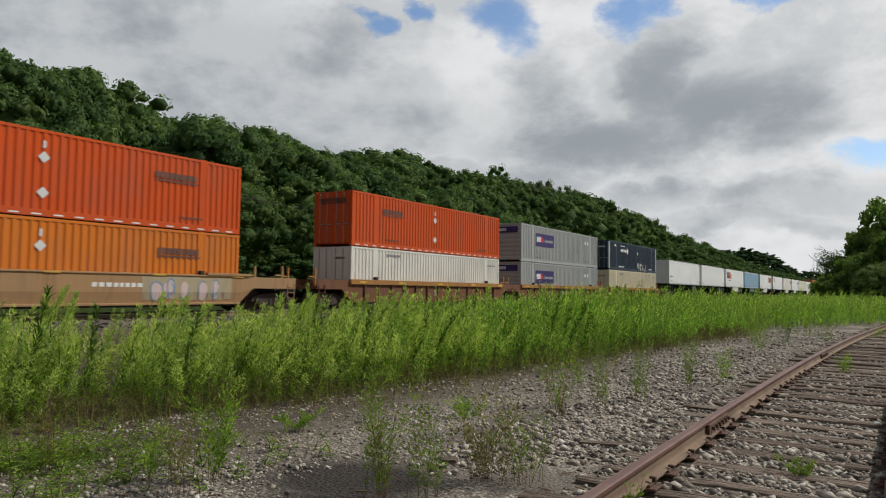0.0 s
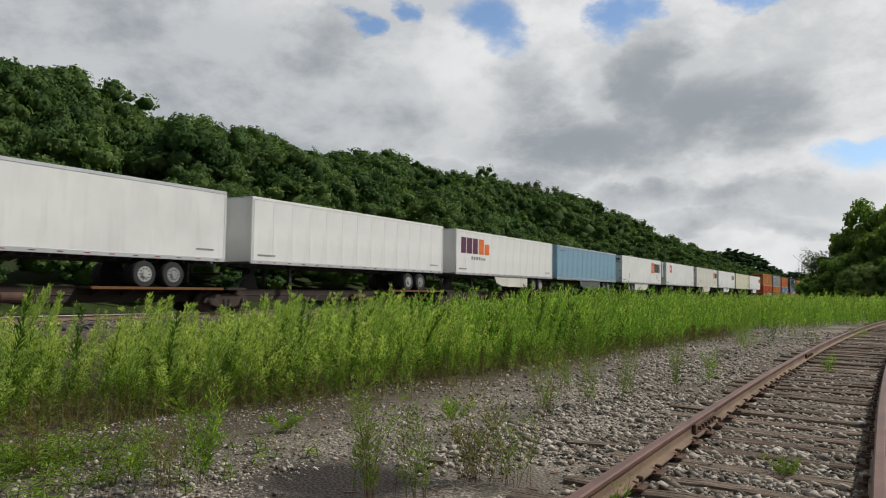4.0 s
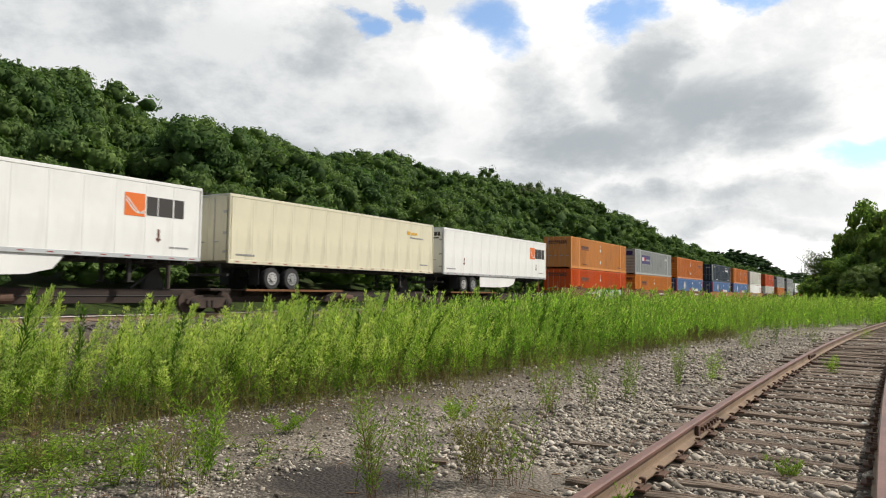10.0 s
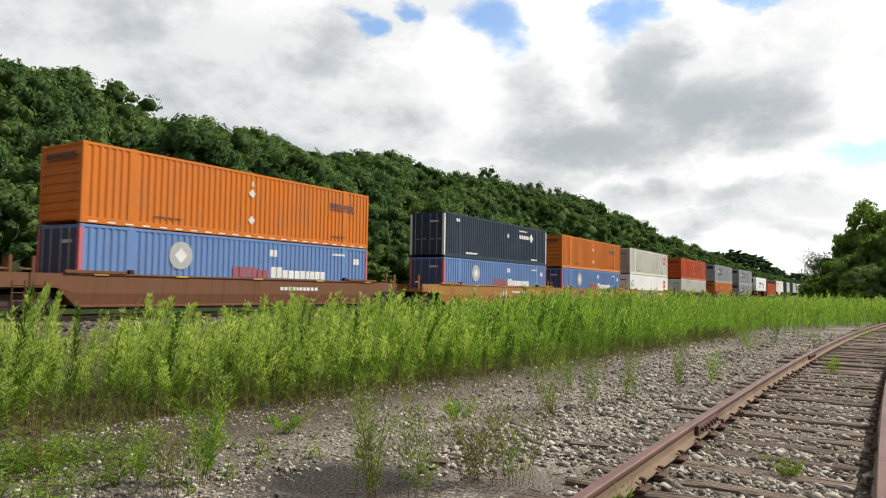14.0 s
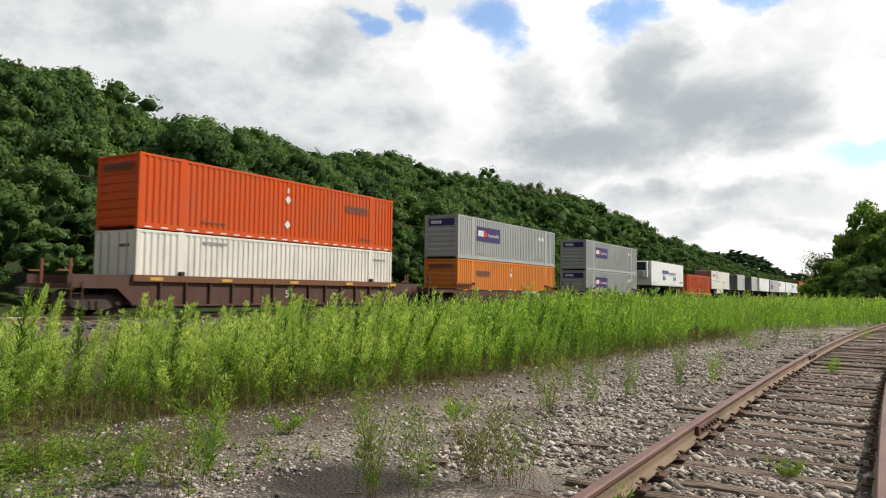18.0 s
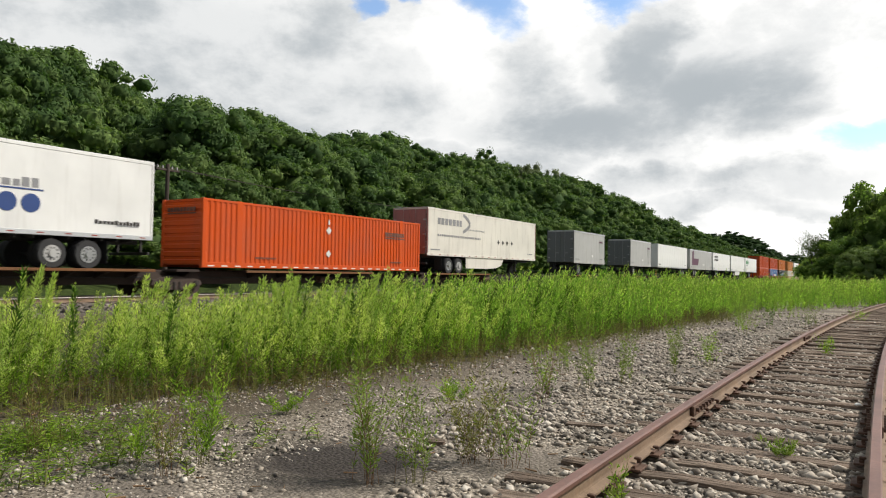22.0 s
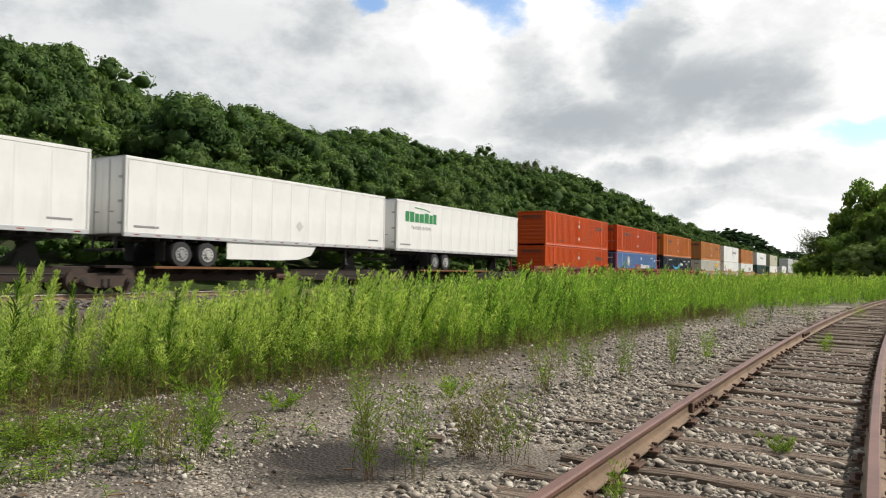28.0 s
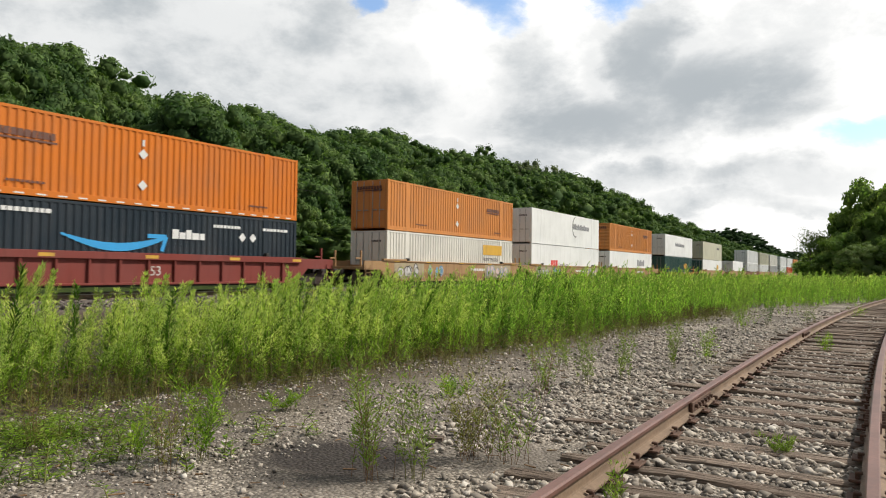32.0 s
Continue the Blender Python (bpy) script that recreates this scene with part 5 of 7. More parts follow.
def mark_navy_box(box_ob, L, u):
    y = -L / 2 + u
    s = bars(Shape(), XS, y, y + 1.75, 1.88, 2.16, 5, 2, 0.2)
    diamond(s, XS, y + 2.15, 2.02, 0.36)
    diamond(s, XS, 1.0, 1.95, 0.2)
    bars(s, XS, y, y + 1.4, 2.42, 2.52, 9, 3)
    bars(s, XS, -L / 2 + 2.8, -L / 2 + 4.4, 0.3, 0.42, 9, 3)
    bars(s, XS, L / 2 - 3.0, L / 2 - 1.8, 0.3, 0.42, 9, 5)
    bars(s, XS, -L / 2 + 1.5, -L / 2 + 2.0, 2.35, 2.55, 2, 5)
    part("wordmark", s, INK_WHITE, box_ob, "white logo blocks and diamond")


def mark_blue_box(box_ob, L):
    s = Shape()
    disc(s, XS, -L / 2 + 4.2, 1.95, 0.55)
    part("emblem", s, PALE_GREY, box_ob, "pale round emblem")
    part("emblem", diamond(Shape(), XS + 0.008, -L / 2 + 4.2, 1.95, 0.3), INK_WHITE, box_ob, "white diamond emblem")
    part("wordmark", bars(Shape(), XS, -1.2, 0.9, 1.18, 1.62, 6, 4, 0.2, 0.2), paint("faded_red_paint", (0.34, 0.09, 0.10), 0.6, 0.5), box_ob, "faded red wordmark blocks")
    part("wordmark", bars(Shape(), XS, 1.0, 4.7, 1.18, 1.68, 10, 5, 0.16, 0.25), INK_WHITE, box_ob, "white wordmark blocks")
    s = bars(Shape(), XS, 5.2, 6.2, 2.4, 2.5, 8, 6)
    bars(s, XS, L / 2 - 1.2, L / 2 - 0.7, 2.0, 2.3, 2, 6)
    bars(s, XS, 0.9, 1.4, 2.15, 2.45, 2, 7)
    part("small_marks", s, INK_WHITE, box_ob)


def mark_arrow(box_ob, L):
    y = -L / 2
    pts = [(y + 4.75 + 4.1 * t, 1.80 - 0.46 * math.sin(math.pi * min(1, t * 0.92 + 0.04))) for t in [i / 16 for i in range(17)]]
    s = Shape()
    for i, (a, c_) in enumerate(zip(pts, pts[1:])):
        ribbon(s, XS, [a, c_], 0.08 + 0.22 * math.sin(math.pi * i / 16))
    ribbon(s, XS, [(pts[-1][0] - 0.75, pts[-1][1] + 0.06), (pts[-1][0] + 0.08, pts[-1][1] + 0.06), (pts[-1][0] - 0.12, pts[-1][1] - 0.5)], 0.16)
    part("curved_arrow", s, INK_CYAN, box_ob, "light blue curved arrow")
    s = bars(Shape(), XS, y + 9.2, y + 10.8, 1.75, 2.12, 5, 9, 0.12, 0.3)
    bars(s, XS, y + 11.2, y + 12.7, 2.3, 2.42, 8, 3)
    bars(s, XS, y + 2.8, y + 4.45, 2.38, 2.52, 8, 3)
    bars(s, XS, y + 14.0, y + 15.6, 2.3, 2.42, 7, 4)
    for d in (12.8, 13.4):
        diamond(s, XS, y + d, 1.95, 0.2)
    part("wordmark", s, INK_WHITE, box_ob, "white wordmark blocks")


def mark_red_square(box_ob, L, big=1.0):
    y = L / 2 - 2.2
    part("emblem", Shape().box(XS, XS + 0.006, y, y + 1.0, 1.5, 2.4), INK_RED, box_ob, "square red emblem")
    s = Shape()
    s.prism([(y + 0.2, 1.7), (y + 0.75, 1.9), (y + 0.25, 2.25)], 0, XS + 0.008, XS + 0.012)
    part("emblem_mark", s, INK_WHITE, box_ob)
    s = bars(Shape(), XS, -L / 2 + 2.7, -L / 2 + 4.0, 0.35, 0.5, 9, 3)
    bars(s, XS, y - 1.0, y - 0.2, 0.35, 0.5, 6, 3)
    tagged(part("small_marks", s, INK_GREY, box_ob), kind="stuff")


def mark_words(box_ob, L, u0, u1, z0, z1, ink, n, low=0.25):
    part("wordmark", bars(Shape(), XS, -L / 2 + u0, -L / 2 + u1, z0, z1, n, int(u0 * 7), 0.2, low), ink, box_ob, "logo blocks")


CONTAINER_LABEL = {
    "orange_red_paint": "bright orange-red corrugated steel freight container", "orange_paint": "orange corrugated steel freight container",
    "amber_orange_paint": "amber-orange corrugated steel freight container", "faded_orange_paint": "sun-faded orange corrugated steel freight container", "silver_grey_paint": "silver-grey corrugated freight container with purple panel",
    "white_paint": "clean white smooth-sided freight container", "worn_white_paint": "worn off-white corrugated freight container", "cream_paint": "cream corrugated freight container",
    "dark_navy_paint": "dark navy freight container with white corner posts", "black_blue_paint": "blue-black freight container with a light blue arrow",
    "chalky_blue_paint": "chalky blue corrugated freight container with white blocks", "dark_green_paint": "dark green freight container", "beige_paint": "beige freight container",
    "pale_grey_paint": "pale grey freight container"}


def container(s_near, z, mat, L=L53, H=2.865, ends="doors", smooth_side=False, post=None, ends_mat=None, where="riding on the train"):
    ob = thing("freight_container", CONTAINER_LABEL[mat.name] + " " + where, "freight container", "containers on the train")
    post = post or mat
    em = ends_mat or mat
    W = 1.3
    k = "%.1f_%.1f" % (L, H)
    part("body", shared("container_body_" + k, lambda: Shape().box(-W + 0.08, W - 0.08, -L / 2 + 0.06, L / 2 - 0.06, 0.1, H - 0.05)), mat, ob)
    if smooth_side:
        side = shared("container_smooth_" + k, lambda: Shape().block(-0.03, -0.004, -L / 2 + 0.08, L / 2 - 0.08, 0.14, H - 0.1, 0.004))
    else:
        side = shared("container_side_" + k, lambda: Shape().add(*(lambda q: ([(x, y, zz + 0.15) for x, y, zz in q.v], q.f))(corrugated(L - 0.2, H - 0.26, 0.283, 0.036))))
    part("side_panel", side, mat, ob, at=(W, 0, 0))
    part("side_panel", side, mat, ob, at=(-W, 0, 0), turn=math.pi)
    rail_b = shared("container_sill_" + k, lambda: Shape().block(-0.05, 0.0, -L / 2 + 0.1, L / 2 - 0.1, 0.0, 0.225, 0.01))
    rail_t = shared("container_rail_" + k, lambda: Shape().block(-0.06, 0.0, -L / 2 + 0.1, L / 2 - 0.1, H - 0.115, H - 0.01, 0.01))
    for sg, tn in ((1, 0), (-1, math.pi)):
        part("bottom_rail", rail_b, mat, ob, at=(sg * (W + 0.002), 0, 0), turn=tn)
        part("top_rail", rail_t, mat, ob, at=(sg * (W + 0.002), 0, 0), turn=tn)
    part("roof", shared("container_roof_" + k, lambda: Shape().block(-W + 0.03, W - 0.03, -L / 2 + 0.05, L / 2 - 0.05, H - 0.05, H - 0.015, 0.01)), mat, ob)
    corner = shared("container_post_%.1f" % H, lambda: Shape().block(-0.08, 0.08, -0.08, 0.08, 0.1, H - 0.1, 0.012))
    cast = shared("container_casting", lambda: Shape().block(-0.088, 0.088, -0.09, 0.09, 0, 0.118, 0.012))
    for sx_ in (-1, 1):
        for sy in (-1, 1):
            part("corner_post", corner, post, ob, at=(sx_ * (W - 0.077), sy * (L / 2 - 0.077), 0))
            for zz in (0.0, H - 0.118):
                part("corner_casting", cast, mat, ob, at=(sx_ * (W - 0.083), sy * (L / 2 - 0.083), zz))
    if L > 14:
        stack = shared("container_stacking_post_%.1f" % H, lambda: Shape().block(-0.03, 0.006, -0.15, 0.15, 0.0, H, 0.008).box(-0.08, 0.008, -0.09, 0.09, H - 0.02, H + 0.012))
        for sy in (-6.096, 6.096):
            part("stacking_post", stack, mat, ob, at=(W, sy, 0))
            part("stacking_post", stack, mat, ob, at=(-W, sy, 0), turn=math.pi)
    # the end that shows
    if ends == "doors":
        leaf = shared("container_door_%.1f" % H, lambda: Shape().block(-0.56, 0.56, 0.0, 0.04, 0.16, H - 0.14, 0.01))
        rod = shared("lock_rod_%.1f" % H, lambda: Shape().tube([(0, 0, 0.12), (0, 0, H - 0.1)], 0.02, 0.02, 8).block(-0.02, 0.32, -0.025, 0.01, 1.1, 1.15, 0.008))
        for sg in (-1, 1):
            d = part("door", leaf, em, ob, at=(sg * 0.565, -L / 2 - 0.005, 0))
            for dx in (-0.3, 0.2):
                part("lock_rod", rod, STEEL, d, at=(dx, -0.03, 0))
        tagged(part("door_marks", (lambda q: [q.box(0.2 + 0.1 * i, 0.27 + 0.1 * i, -L / 2 - 0.016, -L / 2 - 0.008, 2.2, 2.32) for i in range(7)] and q)(Shape()), INK_WHITE if mat in (NAVY, BLUE, BLACK_BLUE) else INK_DARK, ob), kind="stuff")
    else:
        part("end_wall", shared("container_end_%.1f" % H, lambda: Shape().add(*(lambda q: ([(x, y, zz + 0.14) for x, y, zz in q.v], q.f))(ribbed_end(2.3, H - 0.26)))), em, ob, at=(0, -L / 2 + 0.004, 0))
    on_train(ob, s_near + L / 2, z)
    return ob


def wheelset_truck(parent, y, label=""):
    """A two-axle truck under a car."""
    bol = part("truck", shared("truck_bolster", lambda: Shape().block(-1.05, 1.05, -0.2, 0.2, 0.45, 0.78, 0.03).block(-0.35, 0.35, -0.3, 0.3, 0.7, 0.92, 0.03)), IRON, parent, at=(0, y, 0))
    frame_side = shared("truck_side_frame", lambda: Shape().prism([(-1.2, 0.42), (-1.12, 0.60), (-0.55, 0.74), (0.55, 0.74), (1.12, 0.60), (1.2, 0.42), (0.95, 0.36), (0.45, 0.22), (-0.45, 0.22), (-0.95, 0.36)], 0, -0.07, 0.07))
    spring = shared("truck_spring", lambda: Shape().round((0, -0.13, 0.40), 0.085, 2, 0.13, 12).round((0, 0.13, 0.40), 0.085, 2, 0.13, 12))
    cap = shared("bearing_cap", lambda: Shape().round((0, 0, 0), 0.13, 0, 0.08, 14).round((0.09, 0, 0), 0.075, 0, 0.03, 8))
    wheel = shared("railway_wheel", lambda: Shape().round((0, 0, 0), 0.46, 0, 0.065, 18).round((-0.065, 0, 0), 0.495, 0, 0.014, 18).round((0.03, 0, 0), 0.16, 0, 0.07, 14))
    axle = shared("axle", lambda: Shape().round((0, 0, 0), 0.085, 0, 0.98, 12))
    for sg in (-1, 1):
        part("side_frame", frame_side, TRUCK_IRON, bol, at=(sg * 1.02, 0, 0))
        part("spring", spring, IRON, bol, at=(sg * 1.06, 0, 0))
        for dy in (-0.89, 0.89):
            part("wheel", wheel, TRUCK_IRON, bol, at=(sg * 0.755, dy, 0.46), turn=0 if sg > 0 else math.pi)
            part("bearing_cap", cap, IRON, bol, at=(sg * 1.1, dy, 0.46), turn=0 if sg > 0 else math.pi)
    for dy in (-0.89, 0.89):
        part("axle", axle, IRON, bol, at=(0, dy, 0.46))
    return bol


def coupler(parent, y, sign):
    part("coupler", shared("coupler", lambda: Shape().block(-0.09, 0.09, 0, 0.75, 0.74, 0.96, 0.02).block(-0.16, 0.16, 0.55, 0.95, 0.70, 1.0, 0.04)), IRON, parent, at=(0, y, 0), turn=0 if sign > 0 else math.pi)
    part("brake_hose", shared("brake_hose", lambda: Shape().tube([(0.3, 0, 0.78), (0.33, 0.3, 0.6), (0.25, 0.6, 0.42), (0.1, 0.8, 0.5)], 0.025, 0.025, 6)), RUBBER, parent, at=(0, y, 0), turn=0 if sign > 0 else math.pi)


def cut(outline, level, keep_up):
    """The part of a convex outline above or below a level."""
    out = []
    for (a, p), (b, q) in zip(outline, outline[1:] + outline[:1]):
        if (p >= level) == keep_up:
            out.append((a, p))
        if (p >= level) != (q >= level):
            out.append((a + (b - a) * (level - p) / (q - p), level))
    return out


def sprayed(s, outline, x, lean):
    """A convex patch of paint on a car's side; below 0.8 m a smooth side leans inwards."""
    if not lean:
        return s.prism(outline, 0, x, x + 0.005)
    for up in (True, False):
        o = cut(outline, 0.8, up)
        if len(o) < 3:
            continue
        n = len(o)
        v = [(w - 0.193 * max(0.0, 0.8 - z), y, z) for w in (x, x + 0.005) for y, z in o]
        s.add(v, [tuple(range(n))[::-1], tuple(range(n, 2 * n))] + [(i, (i + 1) % n, n + (i + 1) % n, n + i) for i in range(n)])
    return s


def stroke(s, x, pts, w, lean):
    for (a, b_), (c_, d) in zip(pts, pts[1:]):
        n = math.hypot(c_ - a, d - b_) or 1
        ny, nz = -(d - b_) / n * w / 2, (c_ - a) / n * w / 2
        sprayed(s, [(a + ny, b_ + nz), (c_ + ny, d + nz), (c_ - ny, d - nz), (a - ny, b_ - nz)], x, lean)
    return s


def mural(parent, x, y0, y1, z0, z1, mats, seed, lean=True, letters=True):
    """Graffiti: a ragged ground of pale paint, bulging letter shapes on it, dark outlines."""
    r = random.Random(seed)
    ground_mat, body, line = mats
    mid, hz = (z0 + z1) / 2, (z1 - z0) / 2
    s = Shape()
    y = y0
    while y < y1 and ground_mat:
        w = r.uniform(0.35, 0.9)
        lo, hi = z0 + r.uniform(0, 0.12), z1 - r.uniform(0, 0.05)
        sprayed(s, [(y, lo), (y + w * 1.15, lo + r.uniform(-0.05, 0.08)), (y + w * 1.1, hi), (y - 0.05, hi - 0.02)], x, lean)
        y += w
    if ground_mat:
        tagged(part("graffiti", s, ground_mat, parent, "pale sprayed ground of a faded mural"), kind="stuff")
    s, o = Shape(), Shape()
    n = max(3, int((y1 - y0) / 0.75))
    step = (y1 - y0 - 0.3) / n
    for i in range(n):
        c = y0 + 0.15 + step * (i + 0.5)
        for k in range(r.choice((1, 2))):
            cy_, rz, ry = c + r.uniform(-0.12, 0.12), hz * r.uniform(0.5, 0.82), step * r.uniform(0.2, 0.42)
            cz_ = mid + r.uniform(-0.2, 0.2) * hz
            ring = [(cy_ + ry * math.cos(j * 0.524) * (1 + 0.15 * math.sin(j * 1.7)), cz_ + rz * math.sin(j * 0.524)) for j in range(12)]
            if letters:
                sprayed(s, ring, x + 0.006, lean)
            a0 = r.randrange(12)
            stroke(o, x + 0.012, [ring[(a0 + j) % 12] for j in range(r.randint(6, 11))], r.uniform(0.035, 0.06) if letters else r.uniform(0.1, 0.24), lean)
    if letters:
        tagged(part("graffiti", s, body, parent, "faded spray-painted letter shapes"), kind="stuff")
    tagged(part("graffiti", o, line, parent, "dark sprayed outlines"), kind="stuff")


def lettering(text, mat, parent, x, y, z, height, label="", slant=0.0):
    """Words on a side, from the point y, z on, capital letters of that height."""
    cu = bpy.data.curves.new("lettering", "FONT")
    cu.body, cu.size, cu.extrude, cu.shear = text, height * 1.42, 0.002, slant
    cu.resolution_u = 3
    tmp = bpy.data.objects.new("lettering", cu)
    me = bpy.data.meshes.new_from_object(tmp)
    bpy.data.objects.remove(tmp)
    me.transform(Matrix(((0, 0, 1, x), (1, 0, 0, y), (0, 1, 0, z), (0, 0, 0, 1))))
    me.materials.clear()
    return part("lettering", me, mat, parent, label)


WELL_LABEL = {"rusty_brown_paint": "rusty brown steel well car with two containers", "dark_brown_paint": "dark brown weathered well car", "oxide_red_paint": "oxide-red ribbed steel well car",
              "tan_weathered_paint": "tan weathered well car with graffiti", "ochre_yellow_paint": "ochre weathered well car"}


def well_car(s_near, mat, style, flange=None, L=L53, front=None, rear=None, first=True, last=True, marks=None, top=1.5):
    """One well of a stack car. front, rear: how far it reaches past the container. first, last: ends with a coupler; otherwise it shares a truck."""
    flange = flange or mat
    ob = thing("well_car", WELL_LABEL[mat.name] + " on the running track", "well car", "well cars of the train")
    h = L / 2
    a, b_ = -h - front, h + rear
    out = 1.47 if style == "ribbed" else 1.44
    key = "%s_%.2f_%.2f_%.2f_%.2f" % (style, L, front, rear, top)

    def plate_shape():
        ys = [a, -h - 0.75, -h - 0.06, h + 0.06, h + 0.75, b_]
        lows = [0.98, 0.98, 0.36, 0.36, 0.98, 0.98]
        x1 = 1.375 if style == "ribbed" else 1.425
        v, f = [], []
        for y, lo in zip(ys, lows):
            foot = x1 if style == "ribbed" or lo > 0.5 else x1 - 0.085
            v += [(x1, y, top - 0.04), (x1, y, max(lo, 0.80)), (foot, y, lo), (1.335, y, lo), (1.335, y, top - 0.04)]
        for i in range(5):
            f += [(i * 5 + k, i * 5 + (k + 1) % 5, i * 5 + 5 + (k + 1) % 5, i * 5 + 5 + k) for k in range(5)]
        f += [tuple(range(5)), tuple(range(25, 30))]
        return Shape().add(v, f)
    plate_m = shared("well_plate_" + key, plate_shape)
    flange_h = 0.26 if style == "ribbed" else 0.07
    cap = shared("well_flange_" + key, lambda: Shape().block(1.33, out + 0.03, -h - 0.2, h + 0.2, top - flange_h, top, 0.012))
    low = shared("well_lower_" + key, lambda: Shape().block(1.33, out + 0.02, -h - 0.02, h + 0.02, 0.31, 0.40, 0.012))
    rib = shared("well_rib_" + style + "%.2f" % top, lambda: Shape().block(1.375, 1.475, -0.045, 0.045, 0.40, top - flange_h, 0.01))
    for tn in (0, math.pi):
        pl = plate_m if tn == 0 else shared("well_plate_back_" + key, lambda: Shape().add([(-x, -y, z) for x, y, z in plate_m_v(plate_m)], [tuple(p.vertices) for p in plate_m.polygons]))
        sp = part("side_plate", pl, mat, ob)
        part("top_flange", cap, flange, ob, turn=tn)
        part("bottom_flange", low, mat, ob, turn=tn)
    if style == "ribbed":
        n = 13
        for i in range(n):
            part("rib", rib, mat, ob, at=(0, -h + 1.0 + (L - 2.0) * i / (n - 1), 0))
    else:
        # raised end brackets over the container's corners
        br = shared("well_bracket", lambda: Shape().block(1.34, 1.50, -1.15, 1.15, top - 0.02, top + 0.09, 0.012))
        for y in (-h + 0.6, h - 0.6):
            part("guide_bracket", br, mat if flange is mat else flange, ob, at=(0, y, 0))
    part("well_floor", shared("well_floor_%.1f" % L, lambda: Shape().block(-1.33, 1.33, -h + 0.3, h - 0.3, 0.24, 0.34, 0.01)), UNDER, ob)
    for y, e in ((a, -1), (b_, 1)):
        w = front if e < 0 else rear
        y0 = -h - 0.05 if e < 0 else h + 0.05
        lo, hi = min(y0, y), max(y0, y)
        part("end_platform", Shape().block(-1.33, 1.33, lo, hi, 0.98, 1.14, 0.015).block(-1.30, 1.30, (lo if e > 0 else hi - 0.1), (lo + 0.1 if e > 0 else hi), 0.4, 1.25, 0.01), mat, ob)
        post = shared("guide_post", lambda: Shape().block(-0.05, 0.05, -0.05, 0.05, 1.1, 2.02, 0.01).block(-0.03, 0.03, -0.45, 0.05, 1.55, 1.62, 0.01))
        for x in (-0.9, 0.9):
            part("guide_post", post, flange, ob, at=(x, y - e * min(0.35, w * 0.25), 0))
        lad = shared("ladder", lambda: (lambda q: [q.tube([(1.43, -0.2, zz), (1.43, 0.2, zz)], 0.014, 0.014, 6) for zz in (0.55, 0.8, 1.05)] and q.box(1.41, 1.45, -0.22, -0.19, 0.45, 1.2).box(1.41, 1.45, 0.19, 0.22, 0.45, 1.2))(Shape()))
        part("ladder", lad, mat, ob, at=(0, y - e * 0.3, 0))
        conn = shared("corner_lock", lambda: Shape().block(1.30, 1.48, -0.1, 0.1, top, top + 0.16, 0.02))
        part("corner_lock", conn, UNDER, ob, at=(0, (-6.1 if e < 0 else 6.1), 0))
    if first:
        wheelset_truck(ob, a + 1.15)
        coupler(ob, a, -1)
    if last:
        wheelset_truck(ob, b_ - 1.15)
        coupler(ob, b_, 1)
    else:
        wheelset_truck(ob, b_)
    x = (1.376 if style == "ribbed" else 1.427)
    if style == "ribbed":
        lettering("53", SPRAY_WHITE, ob, x + 0.004, {667: -5.9, 687: 0.1}.get(int(s_near), -0.35), 0.66, 0.36, "faded white number")
    else:
        u = {271: -4.6, 374: 2.6}.get(int(s_near), 1.5)
        part("reporting_marks", bars(Shape(), x, u, u + 2.6, 0.98, 1.13, 10, 12, 0.3), INK_WHITE, ob, "white reporting-mark bars")
        if mat is OCHRE:
            lettering("53", INK_BROWN, ob, x + 0.004, -h + 0.7, 0.86, 0.34, "dark number")
    s = Shape()
    for y in (-h + 0.5, -h + 3.9, -h + 7.9, h - 4.2, h - 0.4):
        s.box(out + 0.031, out + 0.036, y, y + 0.55, top - 0.075 if style != "ribbed" else top - 0.2, top - 0.012 if style != "ribbed" else top - 0.08)
    part("reflector", s, YELLOW, ob, "yellow reflector strips")
    lean = style != "ribbed"
    if marks == "tags":
        mural(ob, x + 0.002, -1.7, 5.6, 0.40, 1.42, (SPRAY_TEAL, SPRAY_PINK, SPRAY_BLACK), int(s_near), lean)
    elif marks == "scrawl":
        mural(ob, x + 0.002, -h + 2.0, 1.7, 0.40, 1.42, (SPRAY_CREAM, SPRAY_WHITE, SPRAY_BLACK), int(s_near), lean, False)
    elif marks == "pale":
        mural(ob, x + 0.002, -h + 0.6, -h + 3.4, 0.42, 1.42, (SPRAY_CREAM, SPRAY_WHITE, SPRAY_BLACK), int(s_near), lean)
        mural(ob, x + 0.002, -h + 3.9, -h + 6.2, 0.42, 1.42, (None, SPRAY_BLUE, SPRAY_WHITE), int(s_near) + 1, lean)
        mural(ob, x + 0.002, h - 4.6, h - 0.8, 0.42, 1.42, (SPRAY_CREAM, SPRAY_PINK, SPRAY_BLUE), int(s_near) + 2, lean)
    elif marks == "blot":
        mural(ob, x + 0.002, -0.6, 0.9, 0.5, 1.2, (None, SPRAY_WHITE, SPRAY_CREAM), int(s_near), lean)
    elif marks == "panel":
        part("logo_panel", Shape().box(x + 0.002, x + 0.008, -5.4, -2.6, 0.82, 1.36), paint("faded_ochre_panel", (0.34, 0.18, 0.07), 0.7, 0.5), ob, "faded yellow logo panel")
        part("logo_blocks", bars(Shape(), x + 0.01, -5.0, -3.0, 0.92, 1.26, 3, 4, 0.2), INK_BROWN, ob, "brown logo blocks")
    on_train(ob, s_near + L / 2, 0.0)
    return ob


def plate_m_v(me):
    return [v.co[:] for v in me.vertices]


